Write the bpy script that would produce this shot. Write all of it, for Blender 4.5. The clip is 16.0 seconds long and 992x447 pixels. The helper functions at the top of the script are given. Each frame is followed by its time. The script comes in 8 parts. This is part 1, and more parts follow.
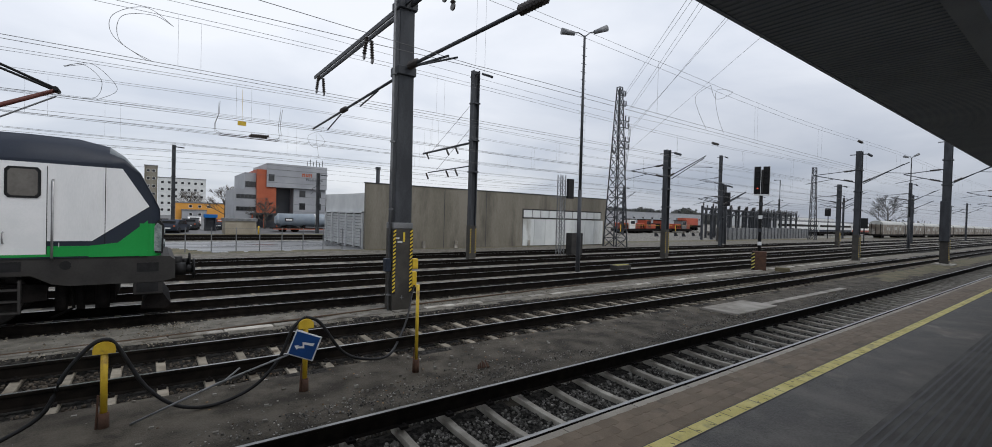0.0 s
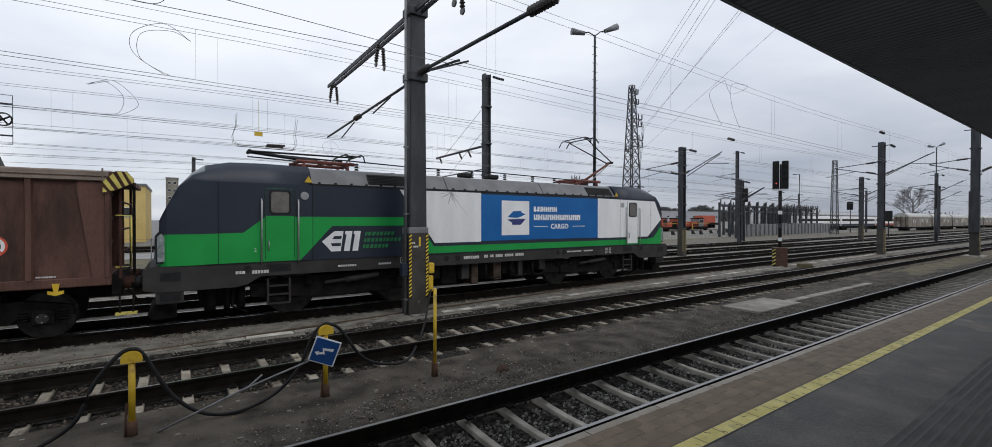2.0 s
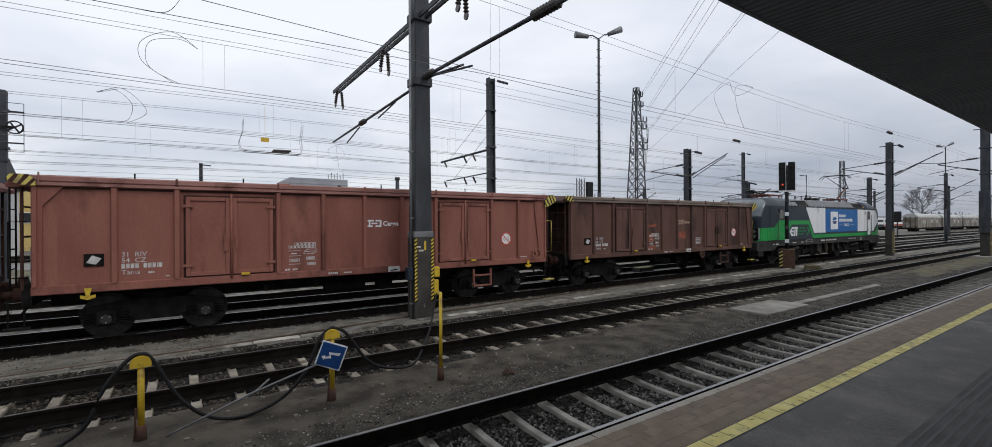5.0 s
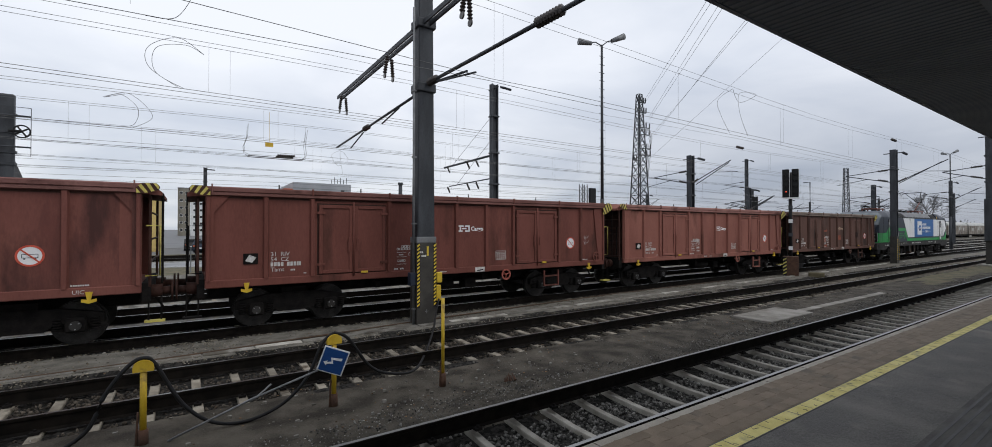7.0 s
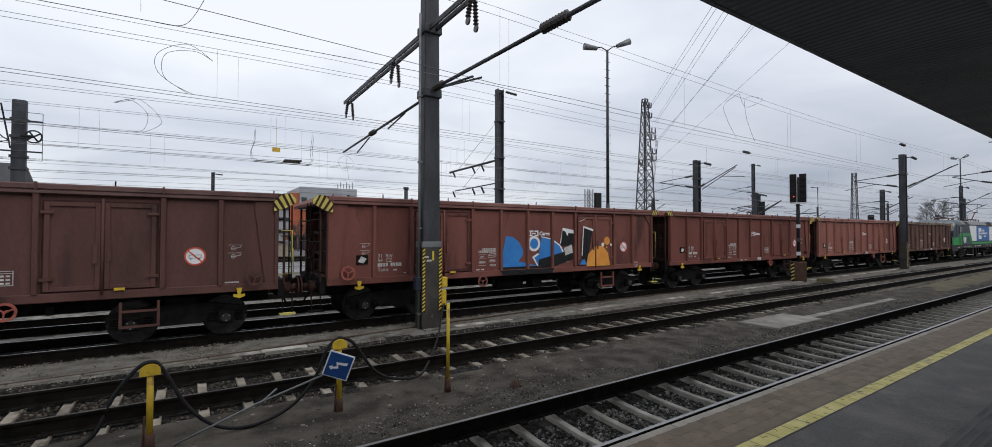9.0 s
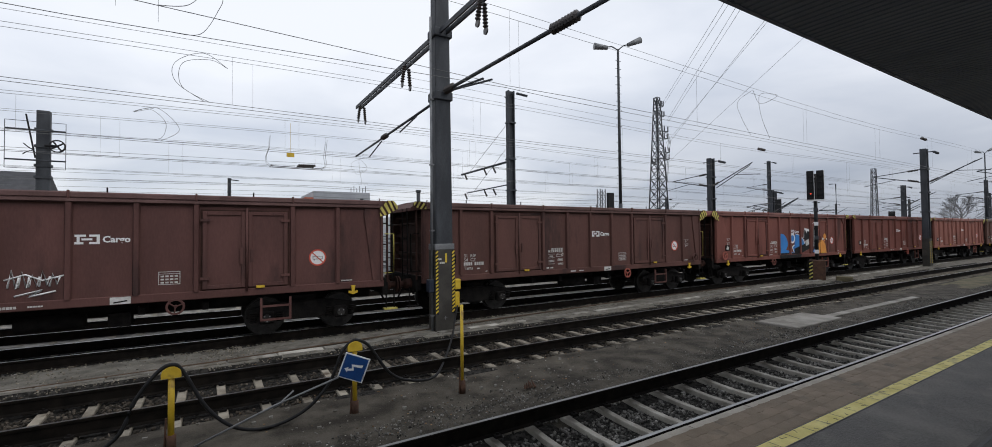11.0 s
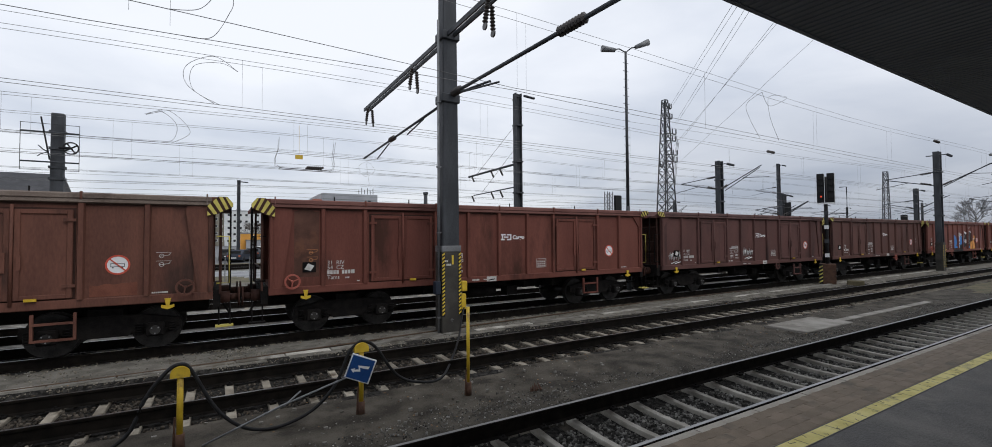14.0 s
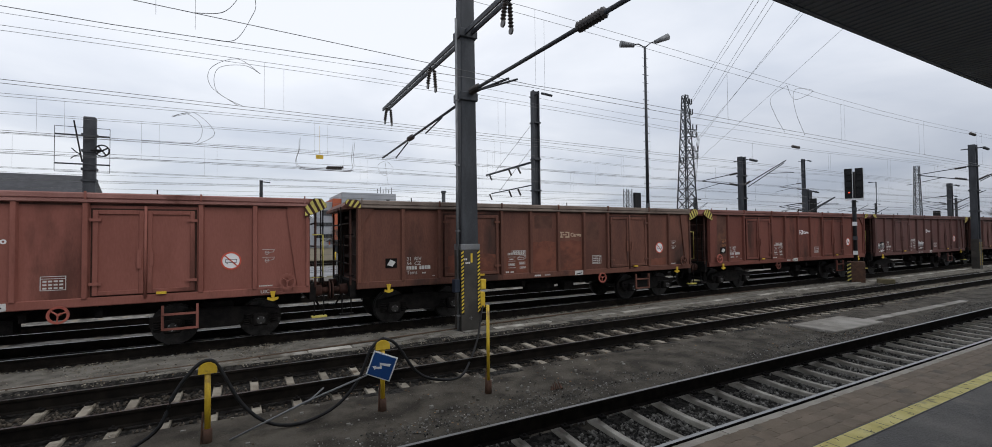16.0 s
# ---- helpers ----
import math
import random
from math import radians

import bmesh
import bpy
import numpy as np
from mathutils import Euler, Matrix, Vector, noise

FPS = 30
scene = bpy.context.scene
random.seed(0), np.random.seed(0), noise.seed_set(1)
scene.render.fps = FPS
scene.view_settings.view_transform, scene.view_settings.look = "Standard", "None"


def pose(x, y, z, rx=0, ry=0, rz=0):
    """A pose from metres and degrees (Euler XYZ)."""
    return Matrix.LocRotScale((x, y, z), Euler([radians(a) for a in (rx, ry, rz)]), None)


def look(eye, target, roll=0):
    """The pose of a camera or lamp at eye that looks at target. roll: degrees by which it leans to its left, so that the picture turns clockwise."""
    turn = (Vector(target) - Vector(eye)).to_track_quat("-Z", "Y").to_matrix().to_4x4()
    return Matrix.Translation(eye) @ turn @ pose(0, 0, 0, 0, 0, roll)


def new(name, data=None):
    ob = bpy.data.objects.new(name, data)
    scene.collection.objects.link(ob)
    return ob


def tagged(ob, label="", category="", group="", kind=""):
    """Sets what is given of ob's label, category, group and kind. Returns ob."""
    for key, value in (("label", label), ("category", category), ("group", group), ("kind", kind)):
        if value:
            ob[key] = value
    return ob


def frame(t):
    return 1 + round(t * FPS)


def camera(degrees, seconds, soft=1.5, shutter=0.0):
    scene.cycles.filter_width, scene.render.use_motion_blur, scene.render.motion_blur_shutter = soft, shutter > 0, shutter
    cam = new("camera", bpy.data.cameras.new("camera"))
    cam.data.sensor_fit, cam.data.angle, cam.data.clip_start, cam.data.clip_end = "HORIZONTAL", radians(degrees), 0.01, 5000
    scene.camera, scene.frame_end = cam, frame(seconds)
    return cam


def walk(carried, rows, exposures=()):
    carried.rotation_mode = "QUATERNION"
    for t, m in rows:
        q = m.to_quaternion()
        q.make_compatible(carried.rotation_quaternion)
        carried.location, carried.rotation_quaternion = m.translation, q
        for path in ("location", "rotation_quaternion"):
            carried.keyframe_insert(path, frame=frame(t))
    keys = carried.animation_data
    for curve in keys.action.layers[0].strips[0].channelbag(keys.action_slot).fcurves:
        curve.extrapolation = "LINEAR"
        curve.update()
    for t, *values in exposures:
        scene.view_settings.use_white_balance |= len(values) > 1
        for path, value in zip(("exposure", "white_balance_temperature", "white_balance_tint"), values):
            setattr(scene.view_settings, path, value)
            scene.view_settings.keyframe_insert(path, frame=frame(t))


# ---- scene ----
cam = camera(94.7, 16.0, soft=0.85)
PATH = [
    (0, (-5.982, -3.878, 2.482), (-4.788, -2.274, 2.454), 1.6),
    (0.5, (-5.981, -3.876, 2.481), (-4.805, -2.259, 2.457), 1.1),
    (1, (-5.985, -3.878, 2.48), (-4.823, -2.251, 2.459), 0.7),
    (1.5, (-5.988, -3.874, 2.477), (-4.836, -2.24, 2.461), 0.4),
    (2, (-5.986, -3.858, 2.476), (-4.843, -2.217, 2.459), 0.1),
    (2.5, (-5.988, -3.853, 2.475), (-4.852, -2.206, 2.46), 0.1),
    (3, (-5.993, -3.859, 2.474), (-4.863, -2.21, 2.46), -0.0),
    (3.5, (-5.989, -3.868, 2.477), (-4.862, -2.216, 2.463), -0.2),
    (4, (-5.988, -3.874, 2.478), (-4.861, -2.222, 2.467), -0.3),
    (6.5, (-5.998, -3.876, 2.486), (-4.881, -2.217, 2.501), -0.1),
    (7, (-5.997, -3.876, 2.487), (-4.882, -2.216, 2.509), -0.0),
    (7.5, (-5.996, -3.872, 2.488), (-4.886, -2.208, 2.515), 0.1),
    (8, (-5.997, -3.872, 2.49), (-4.893, -2.205, 2.521), 0.0),
    (8.5, (-5.996, -3.867, 2.493), (-4.896, -2.197, 2.528), 0.1),
    (9, (-5.997, -3.869, 2.494), (-4.901, -2.196, 2.536), 0.1),
    (11.5, (-6.001, -3.879, 2.49), (-4.961, -2.172, 2.542), -0.6),
    (12, (-5.997, -3.878, 2.488), (-4.962, -2.168, 2.543), -0.5),
    (12.5, (-5.995, -3.88, 2.488), (-4.96, -2.17, 2.543), -0.5),
    (13, (-5.995, -3.879, 2.488), (-4.961, -2.168, 2.545), -0.4),
    (13.5, (-5.994, -3.882, 2.488), (-4.964, -2.168, 2.546), -0.4),
    (14, (-5.996, -3.886, 2.485), (-4.972, -2.169, 2.545), -0.4),
    (14.5, (-5.995, -3.886, 2.485), (-4.981, -2.163, 2.543), -0.3),
    (15, (-5.997, -3.88, 2.483), (-4.998, -2.149, 2.543), -0.3),
    (15.5, (-6.002, -3.865, 2.481), (-5.022, -2.123, 2.538), -0.4),
    (16, (-6.014, -3.846, 2.481), (-5.056, -2.091, 2.534), -0.6),
]
walk(cam, [(t, look(eye, target, roll)) for t, eye, target, roll in PATH])

# ---------- light ----------
SUN_DIR = (0.25, -0.75, 1.0)
world = bpy.data.worlds.new("overcast_sky")
scene.world = world
world.use_nodes = True
wn, wl = world.node_tree.nodes, world.node_tree.links
wn.clear()
w_out = wn.new("ShaderNodeOutputWorld")
w_bg = wn.new("ShaderNodeBackground")
w_bg2 = wn.new("ShaderNodeBackground")
w_add = wn.new("ShaderNodeMixShader")
w_add.inputs[0].default_value = 0.9
sky = wn.new("ShaderNodeTexSky")
sky.sky_type = "NISHITA"
sky.sun_disc = False
sky.sun_elevation = radians(50)
sky.sun_rotation = radians(162)
w_bg.inputs["Strength"].default_value = 0.1
wl.new(sky.outputs[0], w_bg.inputs["Color"])
# cloud cover: a flat layer of stratus, seen by direction
w_tc = wn.new("ShaderNodeTexCoord")
w_sep = wn.new("ShaderNodeSeparateXYZ")
wl.new(w_tc.outputs["Generated"], w_sep.inputs[0])
w_z = wn.new("ShaderNodeMath"); w_z.operation = "MAXIMUM"; w_z.inputs[1].default_value = 0.0
wl.new(w_sep.outputs["Z"], w_z.inputs[0])
w_z2 = wn.new("ShaderNodeMath"); w_z2.operation = "ADD"; w_z2.inputs[1].default_value = 0.16
wl.new(w_z.outputs[0], w_z2.inputs[0])
w_div = wn.new("ShaderNodeVectorMath"); w_div.operation = "DIVIDE"
w_cmb = wn.new("ShaderNodeCombineXYZ")
for i in range(3):
    wl.new(w_z2.outputs[0], w_cmb.inputs[i])
wl.new(w_tc.outputs["Generated"], w_div.inputs[0])
wl.new(w_cmb.outputs[0], w_div.inputs[1])
w_n = wn.new("ShaderNodeTexNoise")
w_n.inputs["Scale"].default_value, w_n.inputs["Detail"].default_value, w_n.inputs["Roughness"].default_value = 0.8, 7, 0.5
w_n.inputs["Distortion"].default_value = 0.35
wl.new(w_div.outputs[0], w_n.inputs["Vector"])
w_r = wn.new("ShaderNodeValToRGB")
w_r.color_ramp.elements[0].position, w_r.color_ramp.elements[0].color = 0.34, (0.585, 0.632, 0.725, 1)
w_r.color_ramp.elements[1].position, w_r.color_ramp.elements[1].color = 0.62, (0.83, 0.857, 0.915, 1)
wl.new(w_n.outputs["Fac"], w_r.inputs[0])
# thicker, darker cloud towards the horizon
w_h = wn.new("ShaderNodeMapRange")
w_h.inputs["From Min"].default_value, w_h.inputs["From Max"].default_value = 0.0, 0.30
w_h.inputs["To Min"].default_value, w_h.inputs["To Max"].default_value = 0.78, 1.0
wl.new(w_sep.outputs["Z"], w_h.inputs["Value"])
w_mul = wn.new("ShaderNodeVectorMath"); w_mul.operation = "SCALE"
wl.new(w_r.outputs["Color"], w_mul.inputs[0])
wl.new(w_h.outputs[0], w_mul.inputs["Scale"])
# a heavier cloud bank low in the direction of +x
w_bx, w_bz = wn.new("ShaderNodeMapRange"), wn.new("ShaderNodeMapRange")
w_bx.interpolation_type = w_bz.interpolation_type = "SMOOTHSTEP"
for node, a, b, c, d, sock in ((w_bx, 0.45, 0.98, 0.0, 0.38, "X"), (w_bz, 0.02, 0.42, 1.0, 0.0, "Z")):
    for key, v in (("From Min", a), ("From Max", b), ("To Min", c), ("To Max", d)):
        node.inputs[key].default_value = v
    wl.new(w_sep.outputs[sock], node.inputs["Value"])
w_bank = wn.new("ShaderNodeMath"); w_bank.operation = "MULTIPLY"
wl.new(w_bx.outputs[0], w_bank.inputs[0])
wl.new(w_bz.outputs[0], w_bank.inputs[1])
w_mul2 = wn.new("ShaderNodeVectorMath"); w_mul2.operation = "MULTIPLY"
w_tint = wn.new("ShaderNodeCombineXYZ")
for i, k in enumerate((1.05, 1.0, 0.88)):
    node = wn.new("ShaderNodeMath"); node.operation = "MULTIPLY_ADD"
    node.inputs[1].default_value, node.inputs[2].default_value = -k, 1.0
    wl.new(w_bank.outputs[0], node.inputs[0])
    wl.new(node.outputs[0], w_tint.inputs[i])
wl.new(w_mul.outputs[0], w_mul2.inputs[0])
wl.new(w_tint.outputs[0], w_mul2.inputs[1])
wl.new(w_mul2.outputs[0], w_bg2.inputs["Color"])
w_bg2.inputs["Strength"].default_value = 1.2
wl.new(w_bg.outputs[0], w_add.inputs[1])
wl.new(w_bg2.outputs[0], w_add.inputs[2])
wl.new(w_add.outputs[0], w_out.inputs["Surface"])
sun_data = bpy.data.lights.new("sun", "SUN")
sun_data.energy, sun_data.angle, sun_data.color = 0.9, radians(30), (1.0, 0.97, 0.92)
sun = new("sun", sun_data)
sun.matrix_world = look((0, 0, 60), Vector((0, 0, 60)) - Vector(SUN_DIR))


# ---------- materials ----------
def mat(name, a, b=None, rough=0.7, metal=0.0, scale=6.0, fine=60.0, bump=0.15, c=None, stretch=(1, 1, 1), spec=0.5,
        spread=(0.35, 0.65), rnd=0.0, rough2=None, stain=0.35):
    """Two-scale surface: a to b by broad noise, fine grain and relief, stains of colour c."""
    m = bpy.data.materials.new(name)
    m.use_nodes = True
    n, l = m.node_tree.nodes, m.node_tree.links
    p = n["Principled BSDF"]
    p.inputs["Metallic"].default_value = metal
    p.inputs["Roughness"].default_value = rough
    p.inputs["Specular IOR Level"].default_value = spec
    b = b or tuple(min(1, x * 1.35) for x in a)
    tc, mp = n.new("ShaderNodeTexCoord"), n.new("ShaderNodeMapping")
    mp.inputs["Scale"].default_value = stretch
    l.new(tc.outputs["Object"], mp.inputs["Vector"])
    info = n.new("ShaderNodeObjectInfo")
    shift = n.new("ShaderNodeVectorMath"); shift.operation = "SCALE"
    shift.inputs[0].default_value = (37.0, 11.0, 5.0)
    l.new(info.outputs["Random"], shift.inputs["Scale"])
    l.new(shift.outputs[0], mp.inputs["Location"])
    n1, n2 = n.new("ShaderNodeTexNoise"), n.new("ShaderNodeTexNoise")
    n1.inputs["Scale"].default_value, n1.inputs["Detail"].default_value = scale, 6
    n2.inputs["Scale"].default_value, n2.inputs["Detail"].default_value = fine, 4
    l.new(mp.outputs[0], n1.inputs["Vector"])
    l.new(mp.outputs[0], n2.inputs["Vector"])
    add = n.new("ShaderNodeMath"); add.operation = "MULTIPLY_ADD"
    add.inputs[1].default_value = 0.35
    l.new(n2.outputs["Fac"], add.inputs[0])
    l.new(n1.outputs["Fac"], add.inputs[2])
    sub = n.new("ShaderNodeMath"); sub.operation = "SUBTRACT"; sub.inputs[1].default_value = 0.175
    l.new(add.outputs[0], sub.inputs[0])
    r = n.new("ShaderNodeValToRGB")
    r.color_ramp.elements[0].position, r.color_ramp.elements[1].position = spread
    r.color_ramp.elements[0].color, r.color_ramp.elements[1].color = (*a, 1), (*b, 1)
    l.new(sub.outputs[0], r.inputs[0])
    col = r.outputs["Color"]
    if c:
        n3 = n.new("ShaderNodeTexNoise")
        n3.inputs["Scale"].default_value, n3.inputs["Detail"].default_value = scale * 0.45, 9
        n3.inputs["Roughness"].default_value = 0.65
        l.new(mp.outputs[0], n3.inputs["Vector"])
        mr = n.new("ShaderNodeMapRange")
        mr.inputs["From Min"].default_value, mr.inputs["From Max"].default_value = 0.70 - stain * 0.4, 0.82 - stain * 0.4
        l.new(n3.outputs["Fac"], mr.inputs["Value"])
        mx = n.new("ShaderNodeMix"); mx.data_type = "RGBA"
        l.new(mr.outputs[0], mx.inputs["Factor"])
        l.new(col, mx.inputs[6])
        mx.inputs[7].default_value = (*c, 1)
        col = mx.outputs[2]
    if rnd:
        hs = n.new("ShaderNodeHueSaturation")
        m2 = n.new("ShaderNodeMapRange")
        m2.inputs["To Min"].default_value, m2.inputs["To Max"].default_value = 1 - rnd, 1 + rnd
        l.new(info.outputs["Random"], m2.inputs["Value"])
        l.new(m2.outputs[0], hs.inputs["Value"])
        l.new(col, hs.inputs["Color"])
        col = hs.outputs["Color"]
    l.new(col, p.inputs["Base Color"])
    if rough2 is not None:
        mr2 = n.new("ShaderNodeMapRange")
        mr2.inputs["From Min"].default_value, mr2.inputs["From Max"].default_value = 0.35, 0.65
        mr2.inputs["To Min"].default_value, mr2.inputs["To Max"].default_value = rough, rough2
        l.new(n1.outputs["Fac"], mr2.inputs["Value"])
        l.new(mr2.outputs[0], p.inputs["Roughness"])
    if bump:
        bp = n.new("ShaderNodeBump")
        bp.inputs["Strength"].default_value, bp.inputs["Distance"].default_value = bump, 0.02
        l.new(n2.outputs["Fac"], bp.inputs["Height"])
        l.new(bp.outputs[0], p.inputs["Normal"])
    return m


def glow(name, col, strength):
    m = bpy.data.materials.new(name)
    m.use_nodes = True
    p = m.node_tree.nodes["Principled BSDF"]
    p.inputs["Base Color"].default_value = (*col, 1)
    p.inputs["Emission Color"].default_value = (*col, 1)
    p.inputs["Emission Strength"].default_value = strength
    return m


M = {}
M["ground"] = mat("wet_cinder_ground", (0.036, 0.031, 0.0245), (0.100, 0.088, 0.070), 0.8, scale=2.2, fine=55, bump=0.9, c=(0.116, 0.101, 0.080), spec=0.15, spread=(0.36, 0.64))
M["ballast_bed"] = mat("ballast_bed", (0.011, 0.0105, 0.0095), (0.044, 0.041, 0.037), 0.9, scale=14, fine=40, bump=1.0, spec=0.1, spread=(0.42, 0.6))
M["path"] = mat("cess_path", (0.103, 0.096, 0.082), (0.195, 0.183, 0.158), 0.9, scale=3.2, fine=40, bump=0.8, c=(0.065, 0.057, 0.044), spec=0.12, spread=(0.34, 0.66))
M["concrete_line"] = mat("pale_trough_lid", (0.17, 0.157, 0.135), (0.38, 0.362, 0.325), 0.8, scale=2.0, fine=50, c=(0.11, 0.098, 0.08), rnd=0.45, spec=0.2, stain=0.5)
M["sleeper"] = mat("concrete_sleeper", (0.27, 0.25, 0.213), (0.41, 0.385, 0.337), 0.85, scale=5, fine=60, rnd=0.15, c=(0.16, 0.14, 0.11), spec=0.2, stain=0.25)
M["old_sleeper"] = mat("old_brown_sleeper", (0.18, 0.157, 0.125), (0.29, 0.26, 0.21), 0.88, scale=5, fine=60, rnd=0.3, c=(0.08, 0.062, 0.045), spec=0.15)
# rail web near black: the shade under the rail head is in its colour
M["rail_side"] = mat("rusty_shaded_rail_web", (0.005, 0.0043, 0.0037), (0.013, 0.0105, 0.0085), 0.85, scale=6, fine=70, spec=0.08)
M["rail_top"] = mat("worn_rail_head", (0.20, 0.20, 0.20), (0.34, 0.34, 0.335), 0.34, metal=0.9, scale=3, fine=80, bump=0.03, stretch=(0.1, 1, 1))
M["platform"] = mat("wet_platform_asphalt", (0.085, 0.080, 0.073), (0.20, 0.19, 0.174), 0.5, scale=1.6, fine=55, bump=0.6, rough2=0.8, c=(0.24, 0.22, 0.19), spec=0.2, spread=(0.36, 0.66))
M["coping"] = mat("brown_edge_paver", (0.158, 0.117, 0.078), (0.225, 0.174, 0.121), 0.65, scale=3, fine=80, rnd=0.03, spec=0.25, c=(0.108, 0.086, 0.062), stain=0.35)
M["edge"] = mat("pale_platform_edge", (0.32, 0.29, 0.245), (0.46, 0.42, 0.36), 0.8, scale=2, fine=60, c=(0.2, 0.175, 0.145), spec=0.15)
M["slab"] = mat("weathered_cover_slab", (0.20, 0.185, 0.16), (0.33, 0.31, 0.275), 0.75, scale=1.5, fine=50, c=(0.13, 0.115, 0.095), spec=0.2)
M["yellow_paint"] = mat("worn_yellow_paint", (0.60, 0.51, 0.15), (0.74, 0.65, 0.24), 0.6, scale=5, fine=70, c=(0.30, 0.26, 0.15), stain=0.30, spec=0.3)
M["roof_under"] = mat("dark_canopy_sheet", (0.17, 0.195, 0.235), (0.22, 0.25, 0.295), 0.5, scale=1, fine=40, bump=0.05)
M["mast"] = mat("dark_grey_mast_steel", (0.034, 0.037, 0.042), (0.060, 0.064, 0.071), 0.6, metal=0.1, scale=3, fine=50, stretch=(1, 1, 0.3), c=(0.08, 0.084, 0.09), stain=0.2, spec=0.3)
M["mast_light"] = mat("galvanised_mast", (0.13, 0.135, 0.14), (0.22, 0.225, 0.23), 0.55, metal=0.3, scale=3, fine=50)
M["black"] = mat("black_rubber", (0.008, 0.008, 0.0085), (0.015, 0.015, 0.016), 0.6, scale=8, fine=60, bump=0.1, spec=0.25)
M["wire"] = mat("weathered_copper_wire", (0.09, 0.09, 0.088), (0.15, 0.15, 0.145), 0.6, scale=4, fine=40, bump=0)
# near-black grime; shade beneath the vehicles is mixed into the colour
M["under"] = mat("grimy_shaded_underframe", (0.005, 0.0045, 0.0045), (0.014, 0.012, 0.011), 0.9, scale=5, fine=40, spec=0.15)
M["concrete_wall"] = mat("weathered_precast_wall", (0.14, 0.127, 0.099), (0.215, 0.197, 0.16), 0.85, scale=0.6, fine=20, bump=0.1, c=(0.09, 0.081, 0.064), stretch=(1, 1, 0.22), stain=0.5)
M["pale_render"] = mat("pale_render", (0.52, 0.53, 0.53), (0.62, 0.63, 0.62), 0.8, scale=0.8, fine=25, bump=0.05)
M["white"] = mat("white_paint", (0.72, 0.73, 0.73), (0.80, 0.80, 0.80), 0.4, scale=2, fine=40, bump=0.02)
M["navy"] = mat("dark_slate_blue_paint", (0.017, 0.023, 0.037), (0.023, 0.030, 0.045), 0.42, scale=1, fine=30, bump=0.02, spec=0.3)
M["green"] = mat("bright_green_paint", (0.006, 0.26, 0.045), (0.010, 0.30, 0.056), 0.4, scale=1, fine=30, bump=0.02, spec=0.35)
M["blue"] = mat("blue_panel_paint", (0.002, 0.098, 0.32), (0.004, 0.116, 0.36), 0.4, scale=1, fine=30, bump=0.02, spec=0.35)
M["frame_grey"] = mat("dusty_underbody_grey", (0.022, 0.021, 0.020), (0.038, 0.036, 0.034), 0.7, scale=2, fine=40, bump=0.05, c=(0.03, 0.027, 0.024), spec=0.3)
M["white_soot"] = mat("soot_streaked_white", (0.70, 0.71, 0.71), (0.80, 0.80, 0.80), 0.4, scale=1.2, fine=30, bump=0.02, c=(0.62, 0.62, 0.61), stretch=(1.6, 1, 0.35), stain=0.12)
M["wheel_steel"] = mat("dull_wheel_steel", (0.016, 0.0145, 0.0135), (0.045, 0.041, 0.038), 0.55, metal=0.2, scale=5, fine=40, spec=0.3)
M["roof_grey"] = mat("grey_roof_paint", (0.105, 0.108, 0.112), (0.15, 0.153, 0.158), 0.55, scale=2, fine=40, bump=0.04)


# ---------- mesh helpers ----------
def part(name, bm, material, parent=None, label=""):
    me = bpy.data.meshes.new(name)
    bm.to_mesh(me)
    bm.free()
    for mm in (material if isinstance(material, (list, tuple)) else [material]):
        me.materials.append(mm)
    ob = new(name, me)
    ob.parent = parent
    return tagged(ob, label)


def thing(name, label, category, m=None, group="", kind=""):
    ob = new(name)
    ob.empty_display_size = 0.2
    if m is not None:
        ob.matrix_basis = m
    return tagged(ob, label, category, group, kind)


def solid(name, bm, material, label, category="", kind="", group="", m=None):
    ob = part(name, bm, material)
    if m is not None:
        ob.matrix_basis = m
    return tagged(ob, label, category, group, kind)


def box(bm, x0, x1, y0, y1, z0, z1, mi=0, bev=0.0):
    vs = [bm.verts.new((x, y, z)) for z in (z0, z1) for y in (y0, y1) for x in (x0, x1)]
    fs = [bm.faces.new([vs[i] for i in q]) for q in ((0, 2, 3, 1), (4, 5, 7, 6), (0, 1, 5, 4), (2, 6, 7, 3), (0, 4, 6, 2), (1, 3, 7, 5))]
    for f in fs:
        f.material_index = mi
    if bev:
        es = list({e for f in fs for e in f.edges})
        bmesh.ops.bevel(bm, geom=es, offset=bev, segments=1, affect="EDGES", clamp_overlap=True)
    return vs


def B(*a, **k):
    bm = bmesh.new()
    box(bm, *a, **k)
    return bm


def rod(bm, p, q, r, r2=None, n=8, mi=0, caps=True):
    p, q = Vector(p), Vector(q)
    r2 = r if r2 is None else r2
    d = (q - p).normalized()
    u = d.orthogonal().normalized()
    v = d.cross(u)
    rings = []
    for c, rr in ((p, r), (q, r2)):
        rings.append([bm.verts.new(c + (u * math.cos(a) + v * math.sin(a)) * rr) for a in [2 * math.pi * i / n for i in range(n)]])
    for i in range(n):
        f = bm.faces.new((rings[0][i], rings[0][(i + 1) % n], rings[1][(i + 1) % n], rings[1][i]))
        f.material_index, f.smooth = mi, n > 6
    if caps:
        bm.faces.new(rings[0][::-1]).material_index = mi
        bm.faces.new(rings[1]).material_index = mi


